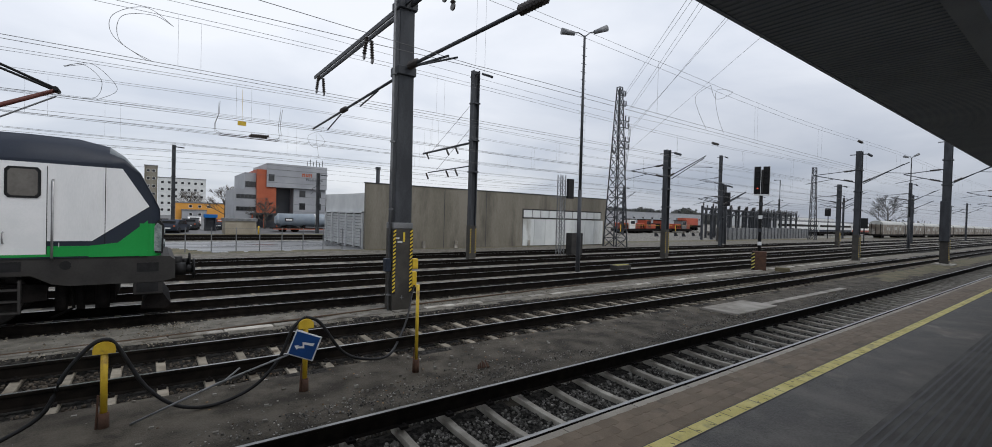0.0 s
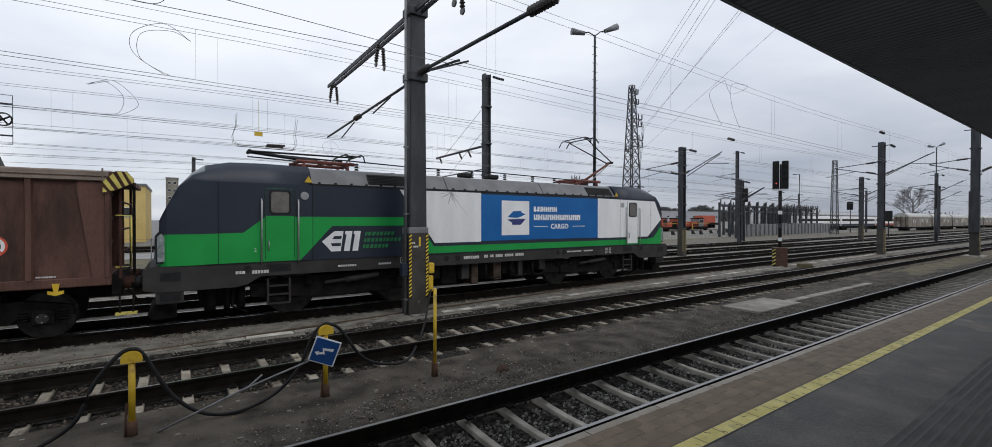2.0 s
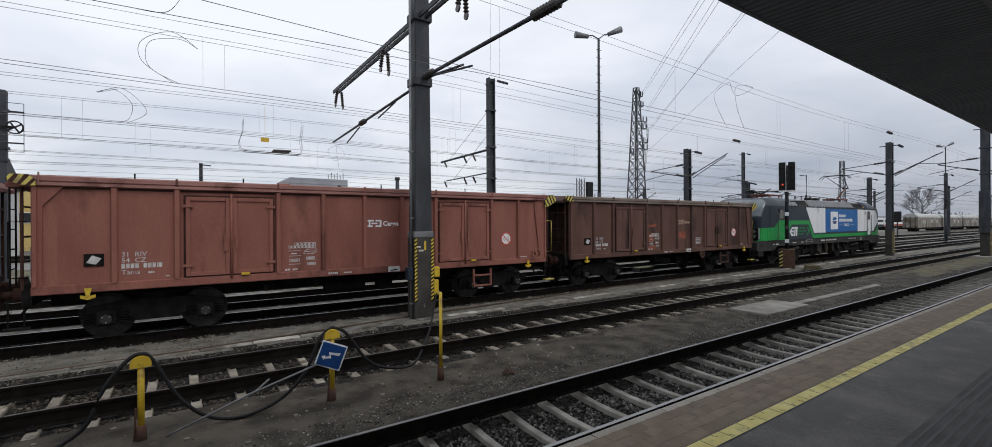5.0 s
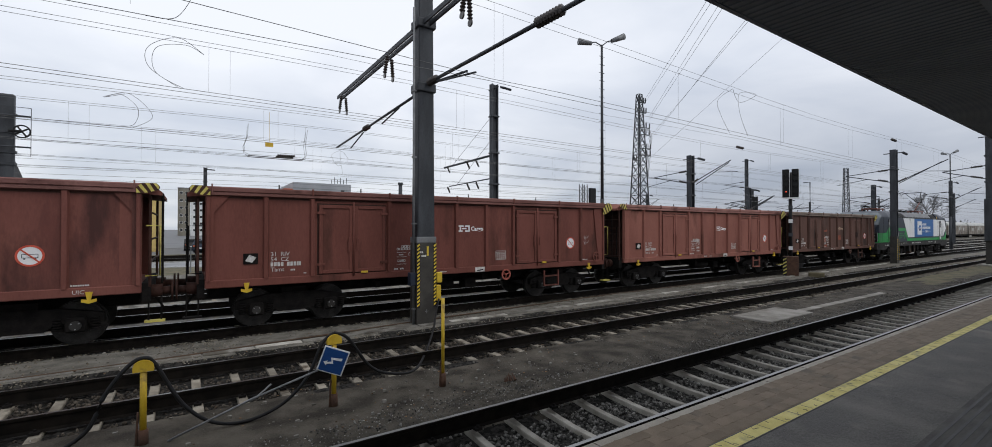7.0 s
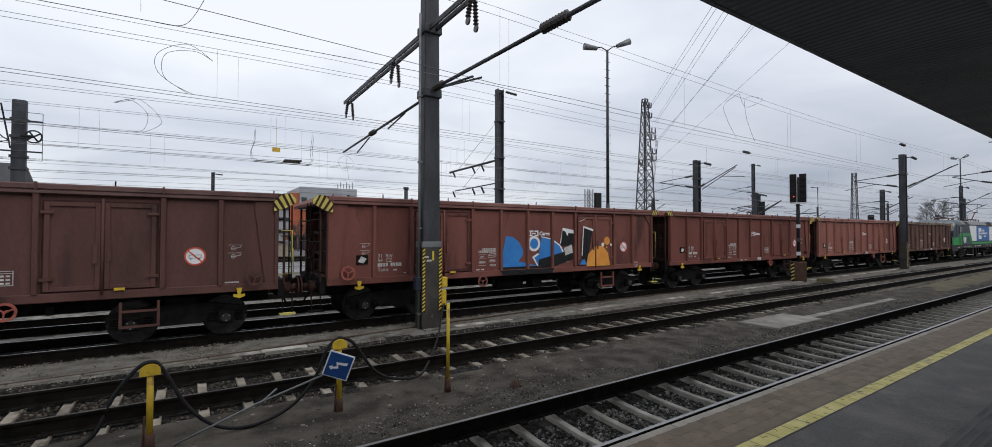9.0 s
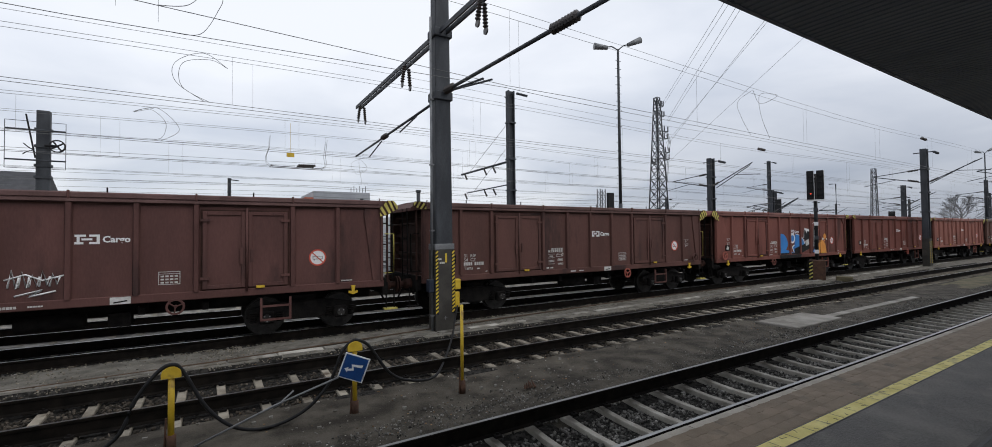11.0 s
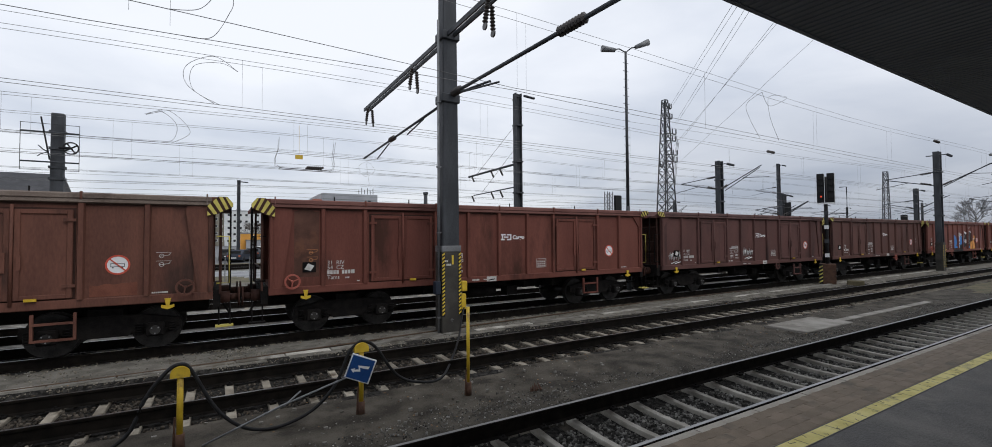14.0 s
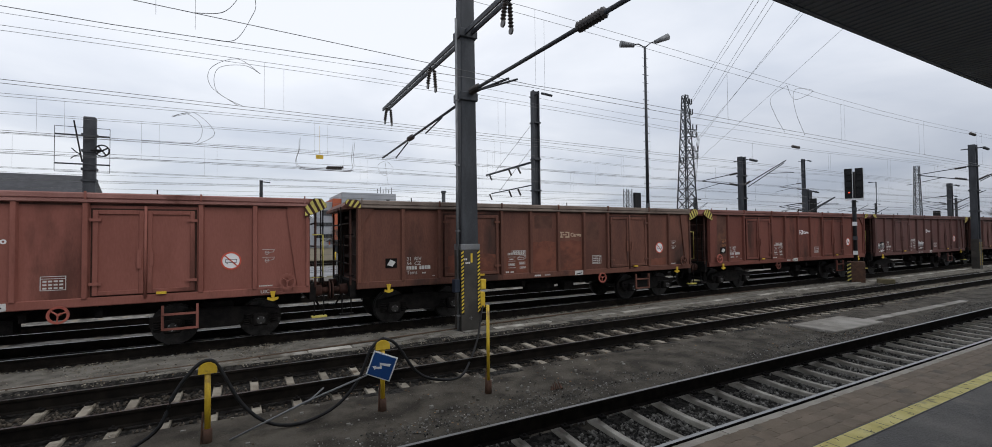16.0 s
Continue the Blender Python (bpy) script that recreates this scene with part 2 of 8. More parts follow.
def tube(bm, pts, r, n=6, mi=0):
    """A bent tube through pts."""
    pts = [Vector(p) for p in pts]
    rings = []
    for i, p in enumerate(pts):
        d = (pts[min(i + 1, len(pts) - 1)] - pts[max(i - 1, 0)]).normalized()
        ref = Vector((0, 0, 1)) if abs(d.z) < 0.95 else Vector((1, 0, 0))
        u = d.cross(ref).normalized()
        v = u.cross(d)
        rings.append([bm.verts.new(p + (u * math.cos(2 * math.pi * k / n) + v * math.sin(2 * math.pi * k / n)) * r) for k in range(n)])
    for a, b in zip(rings, rings[1:]):
        for k in range(n):
            f = bm.faces.new((a[k], a[(k + 1) % n], b[(k + 1) % n], b[k]))
            f.material_index, f.smooth = mi, True
    bm.faces.new(rings[0][::-1]).material_index = mi
    bm.faces.new(rings[-1]).material_index = mi


def extrude(bm, profile, axis, a, b, mi=0):
    """A closed profile of (u, v) pushed along axis from a to b: x takes (y, z), y takes (x, z), z takes (x, y)."""
    def P(u, v, w):
        return {"x": (w, u, v), "y": (u, w, v), "z": (u, v, w)}[axis]
    A = [bm.verts.new(P(u, v, a)) for u, v in profile]
    C = [bm.verts.new(P(u, v, b)) for u, v in profile]
    n = len(profile)
    fs = [bm.faces.new((A[i], A[(i + 1) % n], C[(i + 1) % n], C[i])) for i in range(n)]
    fs += [bm.faces.new(A[::-1]), bm.faces.new(C)]
    for f in fs:
        f.material_index = mi
    bmesh.ops.recalc_face_normals(bm, faces=fs)
    return fs


def E(*a, **k):
    bm = bmesh.new()
    extrude(bm, *a, **k)
    return bm

# ---------- train ----------
YT = 10.11                      # centre line of the train's track
M["glass"] = mat("dark_cab_glass", (0.02, 0.022, 0.024), (0.035, 0.036, 0.038), 0.08, scale=2, fine=20, bump=0)
M["brown_glass"] = mat("curtained_door_window", (0.09, 0.08, 0.07), (0.12, 0.11, 0.095), 0.12, scale=4, fine=20, bump=0)
M["screen"] = mat("windscreen_glass", (0.10, 0.12, 0.13), (0.16, 0.18, 0.19), 0.06, scale=2, fine=20, bump=0)
M["rust"] = mat("red_insulating_paint", (0.10, 0.026, 0.018), (0.15, 0.042, 0.028), 0.6, scale=5, fine=40)
M["steel"] = mat("brushed_steel", (0.30, 0.30, 0.30), (0.40, 0.40, 0.40), 0.4, metal=0.8, scale=5, fine=50, bump=0.02)
M["lamp_glass"] = mat("headlight_glass", (0.13, 0.16, 0.16), (0.30, 0.33, 0.33), 0.1, scale=9, fine=50, bump=0.05)
M["mark"] = mat("faded_white_stencil", (0.42, 0.41, 0.39), (0.60, 0.59, 0.57), 0.7, scale=9, fine=80, bump=0, c=(0.2, 0.14, 0.11), stain=0.25)
M["green_mark"] = mat("green_lettering", (0.012, 0.17, 0.05), (0.018, 0.20, 0.06), 0.45, scale=3, fine=30, bump=0)
M["deep_blue"] = mat("dark_blue_emblem", (0.02, 0.03, 0.14), (0.03, 0.04, 0.17), 0.4, scale=3, fine=30, bump=0)
M["warn_yellow"] = mat("safety_yellow", (0.52, 0.33, 0.016), (0.63, 0.43, 0.03), 0.5, scale=5, fine=50, bump=0.05, c=(0.17, 0.09, 0.035), stain=0.28)
M["soft_yellow"] = mat("pale_hazard_yellow", (0.45, 0.38, 0.08), (0.62, 0.52, 0.12), 0.6, scale=6, fine=60, bump=0.05, c=(0.2, 0.16, 0.07))
M["red_sign"] = mat("red_sign_ring", (0.50, 0.06, 0.03), (0.58, 0.09, 0.05), 0.5, scale=6, fine=40, bump=0)
M["orange"] = mat("orange_spray_paint", (0.65, 0.24, 0.03), (0.75, 0.32, 0.05), 0.5, scale=3, fine=40, bump=0)
M["spray_blue"] = mat("blue_spray_paint", (0.02, 0.17, 0.50), (0.03, 0.22, 0.58), 0.5, scale=2, fine=40, bump=0)


M["gear_brown"] = mat("dusty_brown_gear", (0.035, 0.026, 0.02), (0.075, 0.055, 0.042), 0.85, scale=5, fine=40, spec=0.15)
M["soot"] = mat("thin_soot", (0.30, 0.30, 0.29), (0.48, 0.48, 0.47), 0.6, scale=9, fine=60, bump=0)
M["wheel_red"] = mat("faded_red_wheel", (0.27, 0.06, 0.04), (0.36, 0.10, 0.07), 0.6, scale=6, fine=50, c=(0.12, 0.04, 0.03))
M["faded_mark"] = mat("rust_bled_stencil", (0.36, 0.25, 0.17), (0.50, 0.38, 0.27), 0.75, scale=9, fine=70, bump=0, c=(0.16, 0.09, 0.06), stain=0.3)
M["orange_mark"] = mat("orange_stencil", (0.42, 0.17, 0.06), (0.5, 0.22, 0.09), 0.7, scale=9, fine=80, bump=0)
M["patch_red"] = mat("red_oxide_repaint", (0.235, 0.062, 0.035), (0.30, 0.088, 0.05), 0.7, scale=3, fine=40, c=(0.15, 0.05, 0.03), stain=0.35, spec=0.2)
M["patch_rust"] = mat("rusty_repaint", (0.138, 0.049, 0.032), (0.190, 0.071, 0.046), 0.7, scale=3, fine=40, c=(0.10, 0.042, 0.029), stain=0.45, spec=0.2)
M["patch_brown"] = mat("sooty_brown_repaint", (0.075, 0.036, 0.026), (0.115, 0.055, 0.040), 0.75, scale=3, fine=40, c=(0.15, 0.065, 0.04), stain=0.35, spec=0.2)
# brown of the wagon ends; also the painted shade at seams and top rail
M["end_and_shade_brown"] = mat("dark_end_and_shade_brown", (0.035, 0.017, 0.013), (0.065, 0.03, 0.023), 0.75, scale=2, fine=30, spec=0.2)


def plate(name, pts, material, parent, label="", y=-1.503, thick=0.005):
    """A flat panel on the near side, its outline in (x, z)."""
    return part(name, E(pts, "y", y - thick, y), material, parent, label)


def letters(name, text, size, material, parent, x, y, z, label="", rx=90, rz=0, shear=0.0, depth=0.002, bold=0.0):
    cu = bpy.data.curves.new(name, "FONT")
    cu.body, cu.size, cu.extrude, cu.shear, cu.offset, cu.resolution_u = text, size, depth, shear, bold, 2
    tmp = bpy.data.objects.new(name, cu)
    me = bpy.data.meshes.new_from_object(tmp)
    bpy.data.objects.remove(tmp)
    bpy.data.curves.remove(cu)
    me.materials.clear()
    me.materials.append(material)
    ob = new(name, me)
    ob.parent = parent
    ob.matrix_basis = pose(x, y, z, rx, 0, rz)
    return tagged(ob, label)


def bars(name, parent, material, x, z, widths, h, y=-1.505, gap=0.25, lean=0.0, label=""):
    """Illegible or reserved writing: a row of blocks the size of its characters."""
    bm = bmesh.new()
    u = x
    for w in widths:
        if w > 0 and h > 0.15:  # large lettering: two strokes and a bridge
            for a, b in ((0.0, 0.36), (0.64, 1.0)):
                extrude(bm, [(u + a * w, z), (u + b * w, z), (u + b * w + lean, z + h), (u + a * w + lean, z + h)], "y", y - 0.004, y)
            k = 0.25 + 0.5 * ((int(u * 50) % 3) / 2)
            extrude(bm, [(u + 0.36 * w, z + h * (k - 0.14)), (u + 0.64 * w, z + h * (k - 0.14)), (u + 0.64 * w, z + h * (k + 0.14)), (u + 0.36 * w, z + h * (k + 0.14))], "y", y - 0.004, y)
        elif w > 0:
            extrude(bm, [(u, z), (u + w, z), (u + w + lean, z + h), (u + lean, z + h)], "y", y - 0.004, y)
        u += abs(w) * (1 + gap)
    return tagged(part(name, bm, material, parent, label), label, kind="stuff")


def ring(bm, c, r0, r1, y0, y1, n=24):
    """A flat ring facing the near side."""
    prev = None
    a0 = None
    for i in range(n + 1):
        a = 2 * math.pi * i / n
        if i == n:
            cur = a0
        else:
            cur = [bm.verts.new((c[0] + r * math.cos(a), yy, c[1] + r * math.sin(a))) for r in (r0, r1) for yy in (y0, y1)]
        if prev:
            for i1, i2 in ((0, 2), (2, 3), (3, 1), (1, 0)):
                bm.faces.new((prev[i1], prev[i2], cur[i2], cur[i1]))
        else:
            a0 = cur
        prev = cur
    bmesh.ops.recalc_face_normals(bm, faces=bm.faces[:])


def disc_pts(cx, cz, r, n=20):
    return [(cx + r * math.cos(2 * math.pi * i / n), cz + r * math.sin(2 * math.pi * i / n)) for i in range(n)]


WHEELS = []


def wheelset(parent, x, r, material):
    """Two flanged wheels on an axle; turns about its own y."""
    bm = bmesh.new()
    for s in (-1, 1):
        y = 0.752 * s
        rod(bm, (0, y - 0.065, 0), (0, y + 0.065, 0), r, n=28)
        rod(bm, (0, y - 0.10 * s, 0), (0, y - 0.066 * s, 0), r + 0.028, n=28)
        rod(bm, (0, y + 0.066 * s, 0), (0, y + 0.10 * s, 0), r * 0.32, n=14)
        for k in range(6):
            a = k * math.pi / 3
            rod(bm, (math.cos(a) * r * 0.56, y + 0.066 * s, math.sin(a) * r * 0.56), (math.cos(a) * r * 0.56, y + 0.08 * s, math.sin(a) * r * 0.56), r * 0.07, n=6)
    rod(bm, (0, -0.9, 0), (0, 0.9, 0), 0.08, n=10)
    ob = part("wheelset", bm, material, parent, "steel wheels with darkened treads")
    WHEELS.append((ob, x, r))
    ob.matrix_basis = pose(x, 0, r)
    return ob


def buffers(parent, xs, material, z=1.06, length=0.62):
    for s in xs:
        for y in (-0.875, 0.875):
            bm = bmesh.new()
            d = 1 if s > 0 else -1
            rod(bm, (s, y, z), (s + d * length * 0.55, y, z), 0.15, n=14)
            rod(bm, (s + d * length * 0.55, y, z), (s + d * (length - 0.04), y, z), 0.09, n=12)
            rod(bm, (s + d * (length - 0.04), y, z), (s + d * length, y, z), 0.24, n=20)
            part("buffer", bm, material, parent)


def cab(parent, d):
    """One driving cab, d = 1 for the front and -1 for the rear; the nose narrows and rakes back."""
    st = [(5.9, 3.86, 1.5), (7.0, 3.87, 1.5), (7.7, 3.85, 1.5), (8.2, 3.74, 1.5), (8.45, 3.55, 1.5), (8.72, 3.22, 1.5), (8.93, 2.78, 1.48), (9.07, 2.45, 1.36), (9.1, 1.42, 1.28)]
    bm = bmesh.new()
    secs = []
    for x, top, hw in st:
        zs = min(3.36, top - 0.06)
        zm = min(2.13, zs - 0.02)
        zm = max(zm, 1.43)
        zs = max(zs, zm + 0.01)
        top = max(top, zs + 0.01)
        k = 0.80 if top > 3.6 else 0.9
        half = [(-hw, 1.42), (-hw, zm), (-hw, zs), (-hw * (k + 0.12), zs + (top - zs) * 0.62), (-hw * k, top)]
        sec = half + [(-y, z) for y, z in half[::-1]]
        secs.append([bm.verts.new((x * d, y, z)) for y, z in sec])
    n = len(secs[0])
    for i, (a, b) in enumerate(zip(secs, secs[1:])):
        for j in range(n - 1):
            f = bm.faces.new((a[j], a[j + 1], b[j + 1], b[j]))
            f.smooth = 2 <= j <= n - 4
            x = st[i][0]
            if j in (0, n - 2) and (x >= (8.1 if d < 0 else 8.6)):
                f.material_index = 1
            if j in (3, 4, 5) and 8.1 < x < 8.9:
                f.material_index = 2
    bm.faces.new(secs[0])
    bm.faces.new(secs[-1][::-1]).material_index = 0
    bmesh.ops.recalc_face_normals(bm, faces=bm.faces[:])
    body = part("cab", bm, [M["navy"], M["green"], M["screen"]], parent, "slate blue driving cab with raked windscreen")
    for y in (-1.22, 1.22):
        bm = bmesh.new()
        extrude(bm, [(8.86 * d, 1.5), (9.13 * d, 1.48), (9.15 * d, 2.1), (9.06 * d, 2.22), (8.90 * d, 2.05)], "y", y - 0.21, y + 0.21)
        hl = part("headlight_housing", bm, M["black"], body, "black headlight housing")
        for z, r in ((1.68, 0.1), (1.95, 0.08)):
            bm = bmesh.new()
            rod(bm, (9.1 * d, y, z), (9.17 * d, y, z), r, n=14)
            part("headlight", bm, M["lamp_glass"], hl, "clear glass headlight")
        part("side_glass", E([(8.9 * d, 1.54), (9.1 * d, 1.52), (9.11 * d, 2.08), (9.03 * d, 2.15), (8.94 * d, 2.02)], "y", min(y * 1.172, y * 1.182), max(y * 1.172, y * 1.182)), M["lamp_glass"], hl, "clear wrap-round lamp glass")
    return body


def loco_door(parent, x, colour, split):
    d = part("cab_door", E([(x - 0.33, 1.5), (x + 0.33, 1.5), (x + 0.33, 3.24), (x - 0.33, 3.24)], "y", -1.512, -1.49), colour, parent, "cab side door with brown-tinted window")
    if split:
        plate("upper_panel", [(x - 0.325, 2.56), (x + 0.325, 2.56), (x + 0.325, 3.235), (x - 0.325, 3.235)], M["navy"], d, y=-1.513)
    bm = bmesh.new()
    rr = [(x - 0.25, 2.66), (x - 0.2, 2.6), (x + 0.2, 2.6), (x + 0.25, 2.66), (x + 0.25, 3.14), (x + 0.2, 3.2), (x - 0.2, 3.2), (x - 0.25, 3.14)]
    extrude(bm, rr, "y", -1.528, -1.515)
    part("seal", bm, M["black"], d)
    plate("window", [(x + (u - x) * 0.82, 2.9 + (v - 2.9) * 0.86) for u, v in rr], M["brown_glass"], d, y=-1.529)
    bm = bmesh.new()
    box(bm, x - 0.34, x + 0.34, -1.506, -1.503, 1.49, 1.505)
    for u in (x - 0.335, x + 0.335):
        box(bm, u - 0.006, u + 0.006, -1.514, -1.503, 1.5, 3.24)
    part("door_gap", bm, M["black"], d)
    bm = bmesh.new()
    tube(bm, [(x - 0.26, -1.515, 1.72), (x - 0.26, -1.56, 1.74), (x - 0.26, -1.56, 1.92), (x - 0.26, -1.515, 1.94)], 0.014)
    part("handle", bm, M["steel"], d)
    for u in (x - 0.42, x + 0.42):
        bm = bmesh.new()
        tube(bm, [(u, -1.5, 1.4), (u, -1.56, 1.44), (u, -1.56, 2.94), (u, -1.5, 2.98)], 0.022)
        part("handrail", bm, M["steel"], parent, "vertical steel handrail")


def locomotive():
    L = thing("locomotive", "slate, white, blue and green electric locomotive with raised pantograph", "locomotive")
    # middle of the body and its roof
    mid = part("body", B(-5.9, 5.9, -1.5, 1.5, 1.42, 3.40), M["navy"], L, "slate blue steel body side")
    cab(L, 1)
    cab(L, -1)
    edges = (-5.88, -1.86, 2.04, 5.88)
    for a, b in zip(edges, edges[1:]):
        r = part("roof_section", E([(-1.48, 3.402), (1.48, 3.402), (1.18, 3.80), (1.1, 3.84), (-1.1, 3.84), (-1.18, 3.80)], "x", a + 0.015, b - 0.015), M["roof_grey"], L, "dull grey removable roof section")
        u = a + 0.2
        while u < b - 0.1:
            part("roof_clamp", B(u - 0.03, u + 0.03, -1.50, -1.46, 3.41, 3.45), M["black"], r)
            u += 0.42
    part("roof_gutter", B(-5.9, 5.9, -1.515, -1.49, 3.37, 3.405), M["black"], L, "dark rain gutter")
    for a, b in ((-4.35, -2.95), (4.35, 5.75)):
        bm = bmesh.new()
        extrude(bm, [(-1.465, 3.46), (-1.245, 3.75), (-1.215, 3.74), (-1.43, 3.455)], "x", a, b)
        g = part("roof_grille", bm, M["black"], L, "black ventilation grille")
        for k in range(6):
            z = 3.48 + k * 0.045
            part("slat", B(a + 0.04, b - 0.04, -1.48 + (z - 3.46) * 0.76, -1.455 + (z - 3.46) * 0.76, z, z + 0.012), M["frame_grey"], g)
    # livery
    plate("green_band", [(-8.25, 1.43), (-8.25, 2.13), (-7.44, 2.15), (-6.95, 2.54), (-3.0, 2.54), (-2.35, 1.66), (7.95, 1.66), (7.95, 1.45), (-2.5, 1.45), (-3.12, 2.3), (-5.36, 2.3), (-6.15, 1.43)], M["green"], L, "bright green livery band")
    plate("green_corner", [(7.9, 1.43), (7.9, 1.66), (8.36, 1.72), (8.86, 2.2), (8.86, 1.43)], M["green"], L, y=-1.508)
    plate("white_panel", [(-3.45, 3.34), (-2.32, 1.76), (-0.64, 1.76), (-0.64, 3.34)], M["white_soot"], L, "soot-marked white side panel", y=-1.504)
    plate("white_panel", [(4.83, 1.76), (7.95, 1.76), (8.88, 2.5), (8.42, 3.28), (4.83, 3.32)], M["white_soot"], L, "white cab side panel", y=-1.504)
    blue = plate("blue_panel", [(-0.636, 1.78), (4.825, 1.78), (4.825, 3.30), (-0.636, 3.30)], M["blue"], L, "blue advertising panel with white emblem square", y=-1.504)
    plate("emblem_square", [(0.18, 1.95), (1.36, 1.95), (1.36, 3.12), (0.18, 3.12)], M["white"], blue, y=-1.5095)
    plate("emblem", [(0.42, 2.56), (0.66, 2.76), (1.0, 2.78), (1.02, 2.72), (1.2, 2.66), (0.92, 2.56), (0.8, 2.54)], M["blue"], blue, y=-1.515)
    plate("emblem", [(0.40, 2.48), (0.74, 2.50), (1.2, 2.50), (0.98, 2.30), (0.60, 2.30), (0.62, 2.37)], M["deep_blue"], blue, y=-1.515)
    bars("wordmark", blue, M["white"], 1.57, 2.76, [0.26, 0.07, 0.15, 0.17, 0.15, 0.16], 0.18, y=-1.5095, gap=0.16)
    bars("wordmark", blue, M["white"], 1.57, 2.46, [0.17, 0.2, 0.18, 0.19, 0.16, 0.18, 0.19, 0.18, 0.19, 0.16, 0.19], 0.20, y=-1.5095, gap=0.16)
    letters("cargo_lettering", "CARGO", 0.25, M["white"], blue, 2.36, -1.512, 2.15, "white block capitals", bold=0.007)
    for u in (1.57, 3.45):
        plate("rule", [(u, 2.225), (u + 0.65, 2.225), (u + 0.65, 2.245), (u, 2.245)], M["white"], blue, y=-1.5095)
    wm = plate("lessor_mark", [(-5.62, 1.89), (-5.3, 2.16), (-5.06, 2.16), (-5.14, 1.62), (-5.38, 1.62)], M["white"], L, "white arrow-shaped emblem", y=-1.503)
    plate("cut", [(-5.36, 1.95), (-5.12, 1.95), (-5.11, 2.03), (-5.3, 2.03)], M["navy"], wm, y=-1.5085)
    plate("cut", [(-5.36, 1.76), (-5.14, 1.76), (-5.13, 1.84), (-5.4, 1.84)], M["navy"], wm, y=-1.5085)
    for u in (-5.07, -4.84):
        plate("emblem_stroke", [(u + 0.02, 1.62), (u + 0.17, 1.62), (u + 0.25, 2.16), (u + 0.06, 2.16), (u + 0.05, 2.07), (u + 0.09, 2.07), (u + 0.03, 1.71)], M["white"], wm, y=-1.503)
    for k, n in enumerate((8, 10, 7)):
        bars("wordmark", L, M["green_mark"], -4.54 + 0.03 * (2 - k), 2.03 - k * 0.175, [0.055, 0.085, 0.085, 0.07, 0.085, 0.06, 0.085, 0.08, 0.085, 0.07][:n], 0.10, gap=0.45, lean=0.03)
    # soot sprayed from a roof leak down the white panel
    for dx, dz, wd in ((-0.42, -0.22, 0.012), (-0.25, -0.16, 0.02), (-0.12, -0.42, 0.016), (0.05, -0.30, 0.02), (0.22, -0.55, 0.014), (0.42, -0.62, 0.012), (0.70, -0.85, 0.010), (0.35, -0.2, 0.02), (-0.6, -0.1, 0.014)):
        plate("soot_streak", [(-1.75 - wd, 3.33), (-1.75 + wd, 3.33), (-1.75 + dx * 0.5 + wd, 3.33 + dz * 0.55), (-1.75 + dx, 3.33 + dz), (-1.75 + dx * 0.5 - wd, 3.33 + dz * 0.5)], M["soot"], L, y=-1.5093 - wd * 0.03, thick=0.0006)
    letters("cab_number", "1", 0.13, M["mark"], L, 7.42, -1.5115, 1.64)
    for z in (1.32, 1.26, 1.2, 1.14):
        bars("stencil", L, M["mark"], 5.3, z, [0.05, 0.05, -0.06, 0.05, 0.05], 0.035, y=-1.487)
    letters("cab_number", "2", 0.14, M["mark"], L, -7.22, -1.5095, 1.68)
    letters("stencil", "D", 0.12, M["mark"], L, -3.38, -1.4865, 1.24)
    bm = bmesh.new()
    for q in ((-3.42, -2.5, 1.215, 1.225), (-3.42, -2.5, 1.36, 1.37), (-3.42, -3.41, 1.225, 1.36), (-2.51, -2.5, 1.225, 1.36)):
        box(bm, q[0], q[1], -1.486, -1.481, q[2], q[3])
    part("number_frame", bm, M["mark"], L)
    bars("stencil", L, M["mark"], -7.6, 1.16, [0.06, 0.05, 0.06], 0.07, y=-1.487)
    bars("stencil", L, M["mark"], -7.25, 1.15, [0.05] * 6, 0.08, y=-1.487)
    plate("chevron", [(-3.3, 2.14), (-3.17, 2.14), (-2.95, 1.88), (-3.25, 1.64), (-3.38, 1.64), (-3.12, 1.88)], M["green"], L, "green chevron")
    bars("running_number", L, M["mark"], -0.5, 1.23, [0.06, 0.06, -0.06, 0.06, 0.06, -0.06, 0.06, 0.06, 0.06, 0.06, -0.06, 0.06, 0.06, 0.06, 0.06, 0.06, -0.06, 0.06, 0.06, 0.06, 0.06, 0.06], 0.09, y=-1.487)
    bars("maker_mark", L, M["mark"], -1.28, 1.22, [0.07] * 7, 0.09, y=-1.487, gap=0.2)
    bars("stencil", L, M["mark"], 3.2, 1.26, [0.05] * 12 + [-0.1] + [0.05] * 8, 0.05, y=-1.487)
    bars("stencil", L, M["mark"], -5.2, 1.2, [0.05] * 8 + [-0.5] + [0.05] * 6, 0.05, y=-1.487)
    loco_door(L, 6.94, M["white"], False)
    loco_door(L, -6.63, M["green"], True)
    for u in (-6.05, 6.28):
        part("air_vent", E(disc_pts(u, 3.08, 0.10), "y", -1.525, -1.49), M["steel"], L, "round chrome vent")
    for u in (-5.95 + 0.0, 5.95):
        bm = bmesh.new()
        extrude(bm, [(u - 0.10, 3.43), (u + 0.10, 3.43), (u, 3.59)], "y", -1.49, -1.475)
        part("warning_triangle", bm, M["warn_yellow"], L, "yellow warning triangle")
    for x in (-7.95, -5.85, 6.15, 8.15):
        part("panel_joint", B(x - 0.006, x + 0.006, -1.5105, -1.49, 1.43, 3.36), M["black"], L)
